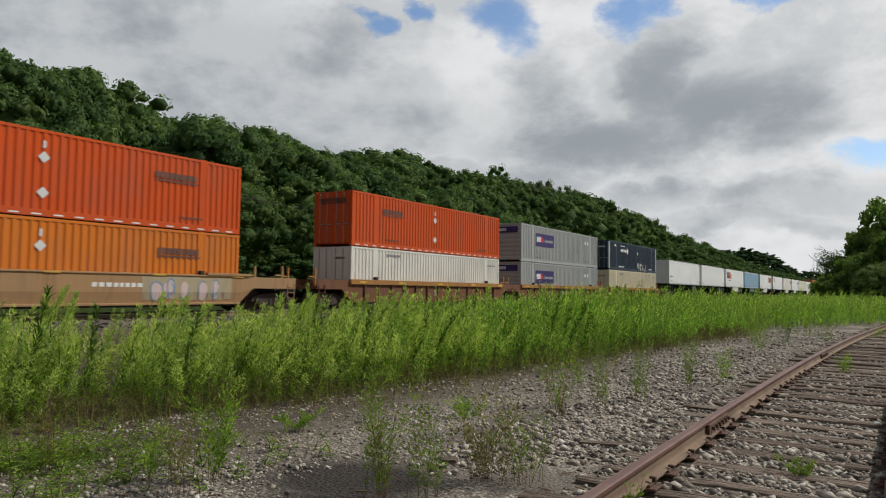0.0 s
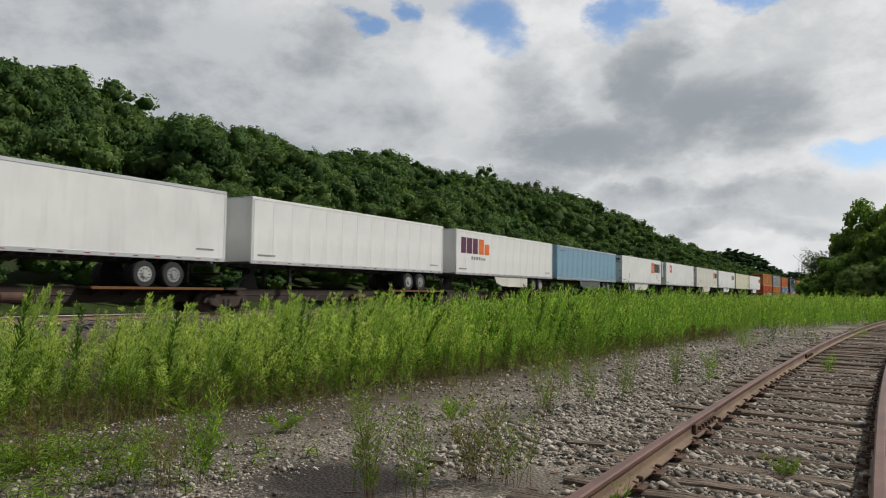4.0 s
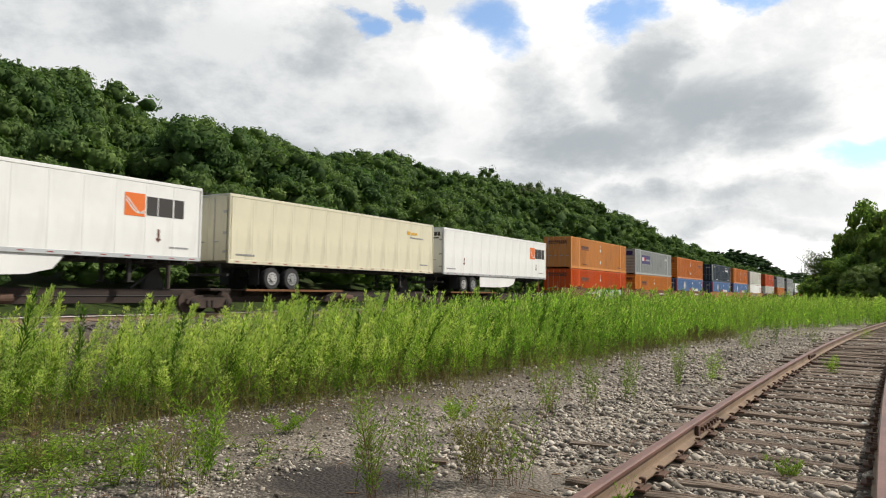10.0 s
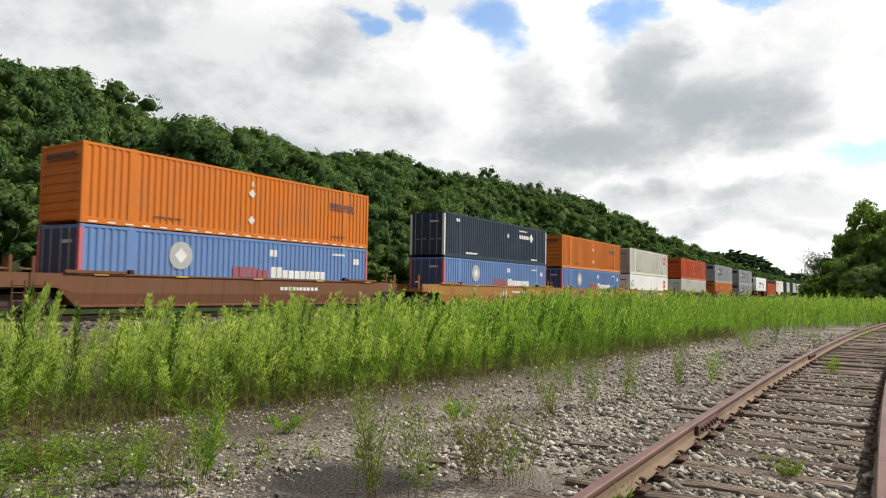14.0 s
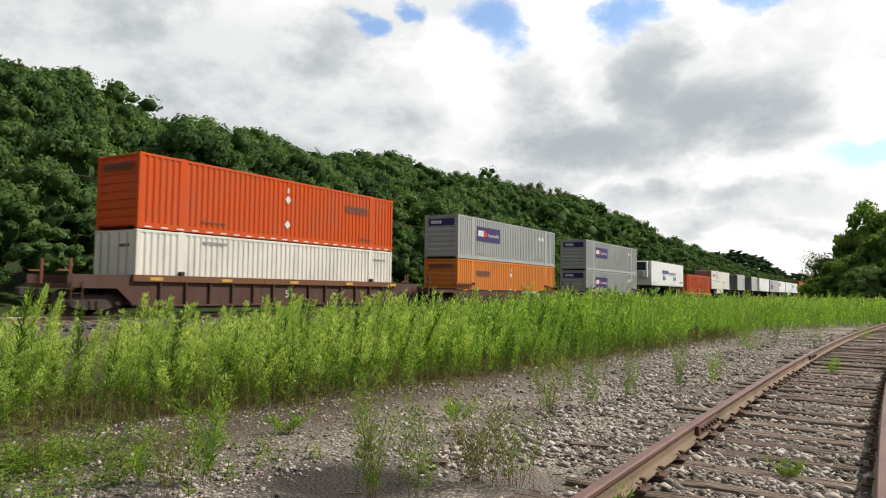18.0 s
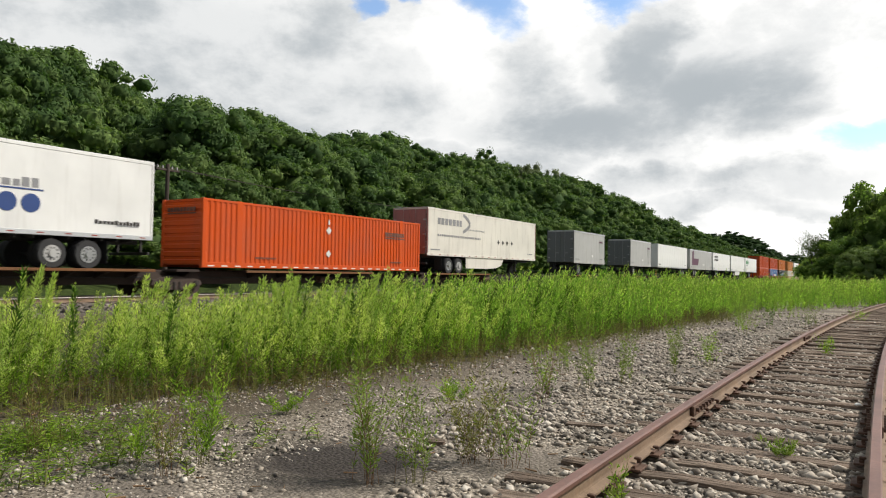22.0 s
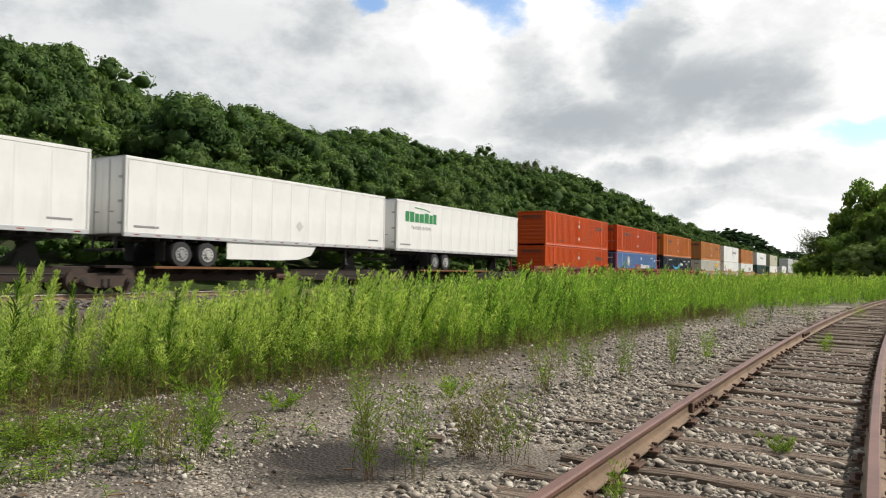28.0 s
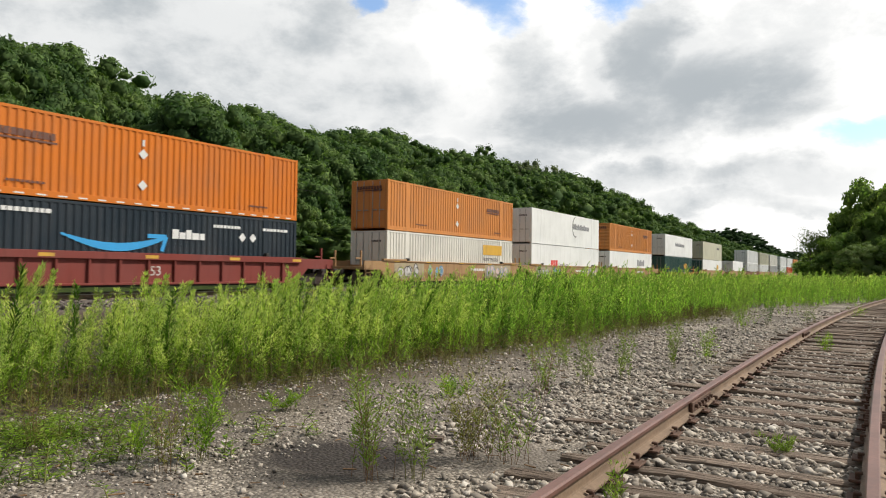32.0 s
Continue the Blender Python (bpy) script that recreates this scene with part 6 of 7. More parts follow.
# ---- road trailers on spine cars ----
XT = 1.304
TRAILER_WORDS = {"white_paint": "white", "worn_white_paint": "worn off-white", "yellowed_white_paint": "yellowed cream-white", "light_blue_paint": "light blue", "pale_grey_paint": "pale grey", "silver_grey_paint": "grey"}


def trailer(s_near, mat, rear="n", panels=13, skirt=None, reefer=False, L=L53, roof_mat=None, front_mat=None, axles=2, bogie=2.55, seam=None, tape=INK_TAPE):
    ob = thing("road_trailer", TRAILER_WORDS[mat.name] + (" refrigerated" if reefer else " box") + " road trailer riding on a spine car", "semi-trailer", "road trailers on the train")
    F, T, h, W = 1.10, 4.08, L / 2, 1.3
    d = 1 if rear == "n" else -1       # which way is forward along y
    back, nose = -d * h, d * h
    k = "%.1f" % L
    part("body", shared("trailer_body_" + k, lambda: Shape().box(-W + 0.03, W - 0.03, -h + 0.03, h - 0.03, F + 0.1, T - 0.03)), mat, ob)
    if panels:
        w = (L - 0.24) / panels
        pm = shared("trailer_panel_%s_%d" % (k, panels), lambda: Shape().block(-0.028, -0.002, -w / 2 + 0.008, w / 2 - 0.008, F + 0.16, T - 0.12, 0.004))
        po = shared("trailer_post", lambda: Shape().block(-0.02, 0.004, -0.03, 0.03, F + 0.14, T - 0.1, 0.003))
        for i in range(panels):
            y = -h + 0.12 + w * (i + 0.5)
            part("side_panel", pm, mat, ob, at=(W, y, 0))
            if i:
                part("side_post", po, seam or mat, ob, at=(W, y - w / 2, 0))
        part("far_side_panel", shared("trailer_far_side_" + k, lambda: Shape().block(0.002, 0.028, -h + 0.12, h - 0.12, F + 0.16, T - 0.12, 0.004)), mat, ob, at=(-W, 0, 0))
    else:
        sm = shared("trailer_side_" + k, lambda: Shape().block(-0.028, -0.002, -h + 0.1, h - 0.1, F + 0.16, T - 0.12, 0.004))
        part("side_panel", sm, mat, ob, at=(W, 0, 0))
        part("far_side_panel", sm, mat, ob, at=(-W, 0, 0), turn=math.pi)
    tr = shared("trailer_top_rail_" + k, lambda: Shape().block(-0.05, 0.012, -h, h, T - 0.125, T - 0.0, 0.01))
    br = shared("trailer_bottom_rail_" + k, lambda: Shape().block(-0.05, 0.012, -h, h, F, F + 0.165, 0.01))
    for sg, tn in ((1, 0), (-1, math.pi)):
        part("top_rail", tr, roof_mat or mat, ob, at=(sg * W, 0, 0), turn=tn)
        part("bottom_rail", br, ALU if mat in (WHITE, LIGHT_BLUE) else mat, ob, at=(sg * W, 0, 0), turn=tn)
    part("roof", shared("trailer_roof_" + k, lambda: Shape().block(-W + 0.04, W - 0.04, -h + 0.02, h - 0.02, T - 0.03, T + 0.015, 0.01)), ALU, ob)
    post = shared("trailer_corner", lambda: Shape().block(-0.05, 0.05, -0.05, 0.05, F, T, 0.02))
    for sx_ in (-1, 1):
        for sy in (-1, 1):
            part("corner_post", post, front_mat or mat, ob, at=(sx_ * (W - 0.04), sy * (h - 0.04), 0))
    # rear frame with two door leaves
    leaf = shared("trailer_door", lambda: Shape().block(-0.59, 0.59, -0.03, 0.03, F + 0.12, T - 0.12, 0.008))
    rod = shared("trailer_rod", lambda: Shape().tube([(0, 0, F + 0.05), (0, 0, T - 0.1)], 0.018, 0.018, 8).block(-0.02, 0.3, -0.02, 0.02, F + 0.9, F + 0.95, 0.006))
    hinge = shared("hinge", lambda: Shape().block(-0.1, 0.1, -0.02, 0.02, -0.05, 0.05, 0.006))
    for sg in (-1, 1):
        dr = part("door", leaf, front_mat or mat, ob, at=(sg * 0.6, back - d * 0.02, 0))
        part("lock_rod", rod, STEEL, dr, at=(sg * -0.15, -d * 0.05, 0))
        for zz in (F + 0.5, F + 1.3, F + 2.2):
            part("hinge", hinge, STEEL, dr, at=(sg * 0.5, -d * 0.04, zz))
    part("rear_bumper", shared("trailer_bumper", lambda: Shape().block(-1.2, 1.2, -0.05, 0.05, 0.55, 0.66, 0.01).box(-0.75, -0.67, -0.04, 0.04, 0.6, F + 0.02).box(0.67, 0.75, -0.04, 0.04, 0.6, F + 0.02)), UNDER, ob, at=(0, back + d * 0.08, 0))
    if reefer:
        u = part("reefer_unit", Shape().block(-0.95, 0.95, min(nose, nose + d * 0.62), max(nose, nose + d * 0.62), F + 0.95, T - 0.05, 0.08), WHITE, ob, "white refrigeration unit with dark grille")
        yy = nose + d * 0.625
        part("grille", Shape().block(-0.8, 0.8, min(yy, yy + d * 0.03), max(yy, yy + d * 0.03), T - 1.15, T - 0.15, 0.02), BLACK, u, "black air grille")
        part("grille", Shape().block(0.94, 0.965, nose + min(0, d * 0.15), nose + max(d * 0.5, d * 0.15) if d > 0 else nose - 0.02, T - 1.0, T - 0.2, 0.01), BLACK, u)
        part("panel_door", Shape().block(-0.45, 0.45, min(yy, yy + d * 0.02), max(yy, yy + d * 0.02), F + 1.05, T - 1.25, 0.01), PALE_GREY, u)
        part("fuel_tank", Shape().round((0.75, nose - d * 4.2, 0.75), 0.3, 1, 0.5, 16), ALU, ob, "round aluminium fuel tank")
    # frame rails, landing gear, axles
    part("frame_rail", Shape().box(-0.55, -0.45, -h + 0.1, h - 0.1, F - 0.16, F - 0.002).box(0.45, 0.55, -h + 0.1, h - 0.1, F - 0.16, F - 0.002), UNDER, ob)
    cm = Shape()
    for i in range(int(L / 0.6)):
        y = -h + 0.3 + i * 0.6
        cm.box(-1.24, 1.24, y, y + 0.05, F - 0.1, F + 0.02)
    tagged(part("cross_member", cm, UNDER, ob), kind="stuff")
    lg = shared("landing_leg", lambda: Shape().block(-0.07, 0.07, -0.07, 0.07, 0.28, F - 0.02, 0.01).block(-0.14, 0.14, -0.14, 0.14, 0.22, 0.28, 0.01).tube([(0, 0, 0.5), (0, 0.6, F - 0.1)], 0.025, 0.025, 6))
    for sg in (-1, 1):
        part("landing_leg", lg, UNDER, ob, at=(sg * 0.85, nose - d * min(2.9, L * 0.2), 0))
    tyre = shared("trailer_tyre", lambda: Shape().round((0, 0, 0), 0.50, 0, 0.13, 22).round((0.05, 0, 0), 0.47, 0, 0.125, 22))
    rim = shared("trailer_rim", lambda: Shape().round((0, 0, 0), 0.29, 0, 0.02, 24).round((0.02, 0, 0), 0.12, 0, 0.05, 12))
    hole = shared("rim_hole", lambda: (lambda q: [q.round((0, 0.2 * math.cos(i * 0.628), 0.2 * math.sin(i * 0.628)), 0.03, 0, 0.006, 6) for i in range(10)] and q)(Shape()))
    beam = shared("trailer_axle", lambda: Shape().round((0, 0, 0), 0.07, 0, 1.0, 10))
    for i in range(axles):
        y = back + d * (bogie + i * 1.28 if axles > 1 else 1.15)
        part("axle", beam, UNDER, ob, at=(0, y, 0.5))
        for sg in (-1, 1):
            for x in (1.14, 0.84):
                w = part("wheel", tyre, RUBBER, ob, "black tyre" if x > 1 else "", at=(sg * x, y, 0.5), turn=0 if sg > 0 else math.pi)
                if x > 1:
                    part("rim", rim, STEEL if (i + int(s_near)) % 2 else PALE_GREY, w, at=(0.165, 0, 0))
                    part("rim_hole", hole, BLACK, w, at=(0.19, 0, 0))
    flap = shared("mud_flap", lambda: Shape().block(-0.3, 0.3, -0.01, 0.01, 0.2, 1.0, 0.004))
    for sg in (-1, 1):
        part("mud_flap", flap, RUBBER, ob, at=(sg * 0.95, back + d * (bogie - 0.75 if axles > 1 else 0.4), 0))
    if skirt:
        y0, y1 = bogie + 2.35, bogie + 8.0
        ol = [(y0, F), (y0, 0.36), (y0 + (y1 - y0) * 0.55, 0.36), (y0 + (y1 - y0) * 0.78, 0.42), (y0 + (y1 - y0) * 0.93, 0.62), (y1, F)]
        sk = Shape().prism([(back + d * y, z) for y, z in ol], 0, 1.22, 1.25)
        part("side_skirt", sk, skirt, ob, "side skirt panel")
    tp = Shape()
    for i in range(int(L / 0.95)):
        tp.box(XT + 0.010, XT + 0.014, -h + 0.4 + i * 0.95, -h + 0.62 + i * 0.95, F + 0.065, F + 0.10)
    tagged(part("reflective_tape", tp, tape, ob), "dashes of red reflective tape", kind="stuff")
    m = Shape()
    bars(m, XT, h - 1.5, h - 0.6, F + 0.45, F + 0.52, 7, 3)
    bars(m, XT, -h + 0.4, -h + 1.5, F + 0.35, F + 0.43, 8, 4)
    tagged(part("small_marks", m, INK_GREY, ob), kind="stuff")
    on_train(ob, s_near + h, 1.0)
    return ob


def spine_car(s0, s1, pans, hitch, mat=plain("dirty_spine_brown", (0.034, 0.021, 0.016), 0.85, 0.4, 3.0), deck=paint("dull_ochre_edge", (0.17, 0.072, 0.024), 0.7, 0.6, (0.06, 0.035, 0.02)), first=False, last=True, open_gap=False):
    """One platform of a spine car between the truck places s0 and s1. pans: stretches (from, to) of wheel deck; hitch: place of the trailer hitch."""
    c = (s0 + s1) / 2
    h = (s1 - s0) / 2
    ob = thing("spine_car", "dark brown spine car with ochre-edged decks on the track", "spine car", "spine cars of the train")
    part("centre_sill", Shape().block(-0.42, 0.42, -h, h, 0.42, 0.98, 0.02), mat, ob)
    for a, b_ in pans:
        a, b_ = a - c, b_ - c
        dk = part("wheel_deck", Shape().block(-1.32, 1.32, a, b_, 0.93, 0.995, 0.012), mat, ob)
        for sg in (-1, 1):
            part("deck_edge", Shape().block(sg * 1.32 - 0.03, sg * 1.32 + 0.03, a, b_, 0.92, 1.02, 0.01), deck, dk, "ochre-painted deck edge")
            gus = Shape()
            for i in range(5):
                y = a + (b_ - a) * (i + 0.5) / 5
                gus.prism([(sg * 0.3, 0.62), (sg * 1.3, 0.9), (sg * 1.3, 0.935), (sg * 0.3, 0.935)], 1, y - 0.03, y + 0.03)
            part("deck_bracket", gus, mat, dk)
    if hitch is not None:
        y = hitch - c
        part("trailer_hitch", Shape().prism([(y - 0.5, 0.97), (y + 0.5, 0.97), (y + 0.2, 1.85), (y - 0.2, 1.85)], 0, -0.12, 0.12).block(-0.45, 0.45, y - 0.35, y + 0.35, 1.83, 1.95, 0.03).tube([(0.3, y - 1.2, 0.98), (0.2, y, 1.8)], 0.05, 0.05, 6), UNDER, ob, "black trailer hitch stand")
    part("brake_pipe", Shape().tube([(0.42, -h + 0.3, 0.7), (0.42, h - 0.3, 0.7)], 0.03, 0.03, 6), UNDER, ob)
    part("air_tank", Shape().round((0.62, 0.6, 0.62), 0.17, 1, 0.45, 14), RUSTY_IRON, ob, "round brake air tank")
    side = Shape().block(-1.3, 1.3, -h - 0.2, -h + 0.9, 0.93, 1.03, 0.012)
    part("end_deck", side, deck if first else mat, ob)
    rails_ = Shape()
    for x in (-1.2, 1.2):
        rails_.tube([(x, -h + 0.1, 1.0), (x, -h + 0.1, 1.75)], 0.02, 0.02, 6).tube([(x, -h + 0.6, 1.0), (x, -h + 0.6, 1.75)], 0.02, 0.02, 6).tube([(x, -h + 0.1, 1.75), (x, -h + 0.6, 1.75)], 0.02, 0.02, 6)
        rails_.tube([(x, -h + 0.1, 1.35), (x, -h + 0.6, 1.35)], 0.02, 0.02, 6)
    if first:
        part("grab_rail", rails_, YELLOW, ob, "yellow grab rails")
        wheelset_truck(ob, -h + 0.9)
        coupler(ob, -h - 0.2, -1)
    wheelset_truck(ob, h if not last else h - 0.6)
    if last:
        coupler(ob, h, 1)
    on_train(ob, c, 0.0)
    return ob

# ---- the cars in order, by the place of their near end along the track ----
B0, T0 = 0.35, 3.25      # floors of the lower and the upper container over the rail


def orange_box(s, z, mat, u=12.2, ends="ribs", **k):
    ob = container(s, z, mat, ends=ends, **k)
    mark_orange_box(ob, INK_BROWN, u, L53, tape=mat is not TAN_ORANGE)
    part("end_wordmark", (lambda q: [q.box(-0.85 + i * 0.2, -0.7 + i * 0.2, -L53 / 2 - 0.06, -L53 / 2 - 0.05, 2.32, 2.5) for i in range(9)] and q.box(-0.85, 0.95, -L53 / 2 - 0.06, -L53 / 2 - 0.05, 2.22, 2.27))(Shape()), INK_BROWN, ob)
    return ob


def grey_box(s, z):
    ob = container(s, z, GREY, ends="ribs")
    mark_grey_box(ob, L53)
    end_logo(ob, L53, PURPLE, INK_WHITE)
    return ob


def navy(s, z, u=3.9):
    ob = container(s, z, NAVY, post=INK_WHITE, ends="doors")
    mark_navy_box(ob, L53, u)
    return ob


def blue(s, z):
    ob = container(s, z, BLUE, post=paint("pink_red_paint", (0.55, 0.14, 0.16), 0.6, 0.3), ends="doors", ends_mat=paint("dull_navy_paint", (0.05, 0.075, 0.16), 0.55, 0.3))
    mark_blue_box(ob, L53)
    return ob


def plain_box(s, z, mat, **k):
    ob = container(s, z, mat, **k)
    L = k.get("L", L53)
    q = bars(Shape(), XS, -L / 2 + 3.0, -L / 2 + 4.3, 2.45, 2.58, 9, 3)
    bars(q, XS, L / 2 - 1.7, L / 2 - 0.6, 2.3, 2.4, 7, 3)
    tagged(part("small_marks", q, INK_GREY, ob), kind="stuff")
    return ob


# first stretch: double stacks
orange_box(4.65, T0, ORANGE_RED, 12.0)
orange_box(4.65, B0, ORANGE, 12.2)
well_car(4.65, TAN_CAR, "smooth", front=1.65, rear=3.3, first=False, marks="pale")
orange_box(28.2, T0, ORANGE_RED, 2.6, "doors")
plain_box(28.2, B0, WORN_WHITE)
well_car(28.2, RUST_BROWN, "ribbed", OCHRE, front=2.6, rear=1.75, last=False)
grey_box(47.9, T0)
grey_box(47.9, B0)
well_car(47.9, RUST_BROWN, "ribbed", OCHRE, front=1.75, rear=1.65, first=False, last=False, marks="blot")
u = navy(67.4, T0, 3.4)
mural(u, XS + 0.002, 0.6, 4.2, 0.15, 1.0, (None, GREY, SPRAY_WHITE), 9, False, False)
plain_box(67.4, B0, CREAM)
well_car(67.4, RUST_BROWN, "ribbed", OCHRE, front=1.65, rear=2.2, first=False)

# road trailers
t = trailer(89.4, WHITE, "f", 0, roof_mat=ALU)
mark_words(t, L53, 0.5, 1.6, 2.0, 2.16, INK_DARK, 8)
t = trailer(107.0, WHITE, "f", 13)
t = trailer(124.8, WHITE, "f", 13, skirt=WORN_WHITE)
part("logo_blocks", bars(Shape(), XT, -7.4, -5.0, 2.55, 3.6, 3, 3, 0.14, 0.25), INK_PURPLE, t, "dark purple logo blocks")
part("logo_blocks", bars(Shape(), XT, -4.95, -3.3, 2.55, 3.6, 2, 4, 0.14, 0.3), INK_ORANGE, t, "orange logo blocks")
part("logo_blocks", bars(Shape(), XT, -6.0, -3.9, 2.15, 2.36, 6, 4, 0.3, 0.3), INK_GREY, t)
t = trailer(142.0, LIGHT_BLUE, "f", 13, skirt=paint("dark_skirt", (0.10, 0.12, 0.13), 0.5, 0.3), roof_mat=ALU, seam=paint("blue_grey_seam", (0.15, 0.27, 0.38), 0.5, 0.3))
mark_words(t, L53, 0.6, 2.0, 3.62, 3.74, INK_GREY, 7)


def arrows(t, L, y0, size, square=True):
    """An orange square and dark blocks beside it."""
    z = 3.1
    if square:
        part("emblem", Shape().box(XT, XT + 0.006, y0, y0 + size, z - size * 0.5, z + size * 0.5), INK_ORANGE, t, "orange square emblem")
        q = Shape()
        for k in (0.25, 0.5):
            ribbon(q, XT + 0.008, [(y0 + size * (0.05 + 0.9 * i / 8), z + size * (0.45 * math.cos(i / 8 * 3.0 + k * 2) * 0.8)) for i in range(9)], 0.045)
        part("emblem_lines", q, INK_WHITE, t)
    part("logo_blocks", bars(Shape(), XT, y0 + size * 1.08, y0 + size * 3.1, z - size * 0.42, z + size * 0.42, 3, 8, 0.09), INK_DARK, t, "black logo blocks")
    q = Shape()
    for y in (-L / 2 + 2.6, L / 2 - 2.0):
        q.prism([(y, 1.75), (y - 0.14, 1.9), (y - 0.05, 1.9), (y - 0.05, 2.25), (y + 0.05, 2.25), (y + 0.05, 1.9), (y + 0.14, 1.9)], 0, XT, XT + 0.006)
    part("arrow_marks", q, INK_BROWN, t)


def end_words(t, L, mat=INK_DARK):
    e = -L / 2 - 0.06
    q = Shape()
    for i in range(3):
        q.box(0.35 + i * 0.25, 0.55 + i * 0.25, e, e + 0.006, 3.55, 3.8)
    q.box(0.55, 0.95, e, e + 0.006, 3.38, 3.46)
    part("end_wordmark", q, mat, t)


t = trailer(160.3, WHITE, "n", 0, skirt=WORN_WHITE)
arrows(t, L53, 3.6, 1.25)
end_words(t, L53)
t = trailer(179.2, WHITE, "f", 0, reefer=True)
part("emblem", Shape().box(XT, XT + 0.006, -6.3, -5.2, 2.8, 3.75), INK_RED, t, "square red emblem")
part("emblem_mark", Shape().prism([(-6.15, 2.98), (-5.4, 3.3), (-6.05, 3.58), (-5.95, 3.3)], 0, XT + 0.008, XT + 0.012), INK_WHITE, t)
t = trailer(197.5, WORN_WHITE, "n", 13, skirt=WORN_WHITE)
arrows(t, L53, 4.9, 0.95)
end_words(t, L53)
part("placard", diamond(Shape(), XT, -1.6, 1.9, 0.22), SILVER_TAPE, t)
t = trailer(215.2, WHITE, "n", 13, skirt=WHITE)
arrows(t, L53, 4.6, 0.85)
end_words(t, L53)
t = trailer(232.8, YELLOWED, "n", 13)
mark_words(t, L53, 13.3, 14.4, 3.3, 3.5, YELLOW, 3)
mark_words(t, L53, 13.6, 15.0, 3.1, 3.2, INK_GREY, 8)
t = trailer(250.2, WHITE, "n", 13, skirt=WHITE)
arrows(t, L53, 4.9, 0.9)
end_words(t, L53)
for s0, s1, pans, hitch, first, last in (
        (87.6, 105.9, [(99.6, 105.5)], 90.5, True, False), (105.9, 123.8, [(117.3, 123.3)], 108.1, False, False), (123.8, 141.4, [(134.9, 140.9)], 125.8, False, False),
        (141.4, 159.2, [(152.3, 158.3)], 143.2, False, False), (159.2, 176.9, [(161.2, 167.6)], 175.2, False, True), (178.6, 196.6, [(189.4, 195.6)], 180.5, True, False),
        (196.6, 214.6, [(198.4, 204.6)], 212.4, False, False), (214.6, 232.1, [(216.1, 222.3)], 230.1, False, False), (232.1, 249.6, [(233.8, 240.3)], 247.6, False, False),
        (249.6, 267.4, [(251.1, 257.3)], 265.1, False, True)):
    spine_car(s0, s1, pans, hitch, first=first, last=last)

# second stretch of double stacks
orange_box(271.9, T0, TAN_ORANGE, 2.6, "doors")
orange_box(271.9, B0, ORANGE_RED, 2.6, "doors")
well_car(271.9, RUST_BROWN, "smooth", front=2.5, rear=1.65, last=False, marks="tags")
grey_box(291.5, T0)
orange_box(291.5, B0, AMBER, 2.6)
well_car(291.5, RUST_BROWN, "smooth", front=1.65, rear=1.65, first=False, last=False, marks="panel")
orange_box(311.0, T0, ORANGE, 13.0)
blue(311.0, B0)
well_car(311.0, RUST_BROWN, "smooth", front=1.65, rear=2.6, first=False)
navy(335.0, T0, 11.0)
blue(335.0, B0)
well_car(335.0, OCHRE, "smooth", front=2.6, rear=1.7, last=False, marks="blot")
orange_box(354.6, T0, ORANGE, 12.4)
blue(354.6, B0)
well_car(354.6, OCHRE, "smooth", front=1.7, rear=1.75, first=False, last=False, marks="panel")
c = container(374.3, T0, WORN_WHITE, ends="doors", ends_mat=paint("rust_stained_door", (0.42, 0.35, 0.33), 0.6, 0.7, (0.16, 0.05, 0.04)))
mark_red_square(c, L53)
c = container(374.3, B0, WHITE, smooth_side=True, ends="doors")
mark_red_square(c, L53)
lettering("53FT", INK_DARK, c, XS, -L53 / 2 + 0.65, 1.95, 0.26, "dark lettering")
lettering("XHC", INK_DARK, c, XS, -L53 / 2 + 0.65, 1.5, 0.26, "dark lettering")
well_car(374.3, OCHRE, "smooth", front=1.75, rear=2.3, first=False, marks="scrawl")
orange_box(398.0, T0, ORANGE_RED, 12.0)
plain_box(398.0, B0, WORN_WHITE)
well_car(398.0, DARK_BROWN, "ribbed", RUST_BROWN, front=2.6, rear=2.5)
grey_box(421.5, T0)
orange_box(421.5, B0, AMBER, 2.6)
well_car(421.5, DARK_BROWN, "smooth", front=3.2, rear=3.1, top=1.2)
grey_box(445.3, T0)
grey_box(445.3, B0)
well_car(445.3, DARK_BROWN, "smooth", front=3.2, rear=2.3, top=1.2)

# second stretch of road trailers, one container among them
t = trailer(467.5, WHITE, "f", 0, reefer=True)
part("wordmark", bars(Shape(), XT, -3.0, 0.1, 2.68, 3.1, 8, 3, 0.16), INK_BLUE, t, "dark blue wordmark blocks")
part("wordmark", bars(Shape(), XT, 0.2, 3.8, 2.64, 2.94, 12, 4, 0.25, 0.3), INK_GREY, t, "grey wordmark blocks")
q = Shape().box(XT, XT + 0.006, -3.0, 3.9, 2.54, 2.59)
for y in (-2.6, -1.85, 2.75, 3.5):
    disc(q, XT, y, 2.12, 0.31)
part("emblem", q, INK_BLUE, t, "dark blue discs and line")
mark_words(t, L53, 13.8, 15.6, 1.6, 1.75, INK_DARK, 12)
orange_box(486.0, 1.12, ORANGE_RED, 12.6, where="set low on a spine car")
t = trailer(503.0, WORN_WHITE, "n", 0, skirt=WORN_WHITE, front_mat=paint("dull_red_white_door", (0.31, 0.18, 0.17), 0.5, 0.4))
part("wordmark", bars(Shape(), XT, -6.9, -3.8, 3.1, 3.5, 7, 3, 0.25), INK_GREY, t, "grey wordmark blocks")
q = Shape()
ribbon(q, XT, [(-3.7 + 0.9 * math.sin(i / 10 * 3.14), 2.75 + 1.15 * i / 10) for i in range(11)], 0.22)
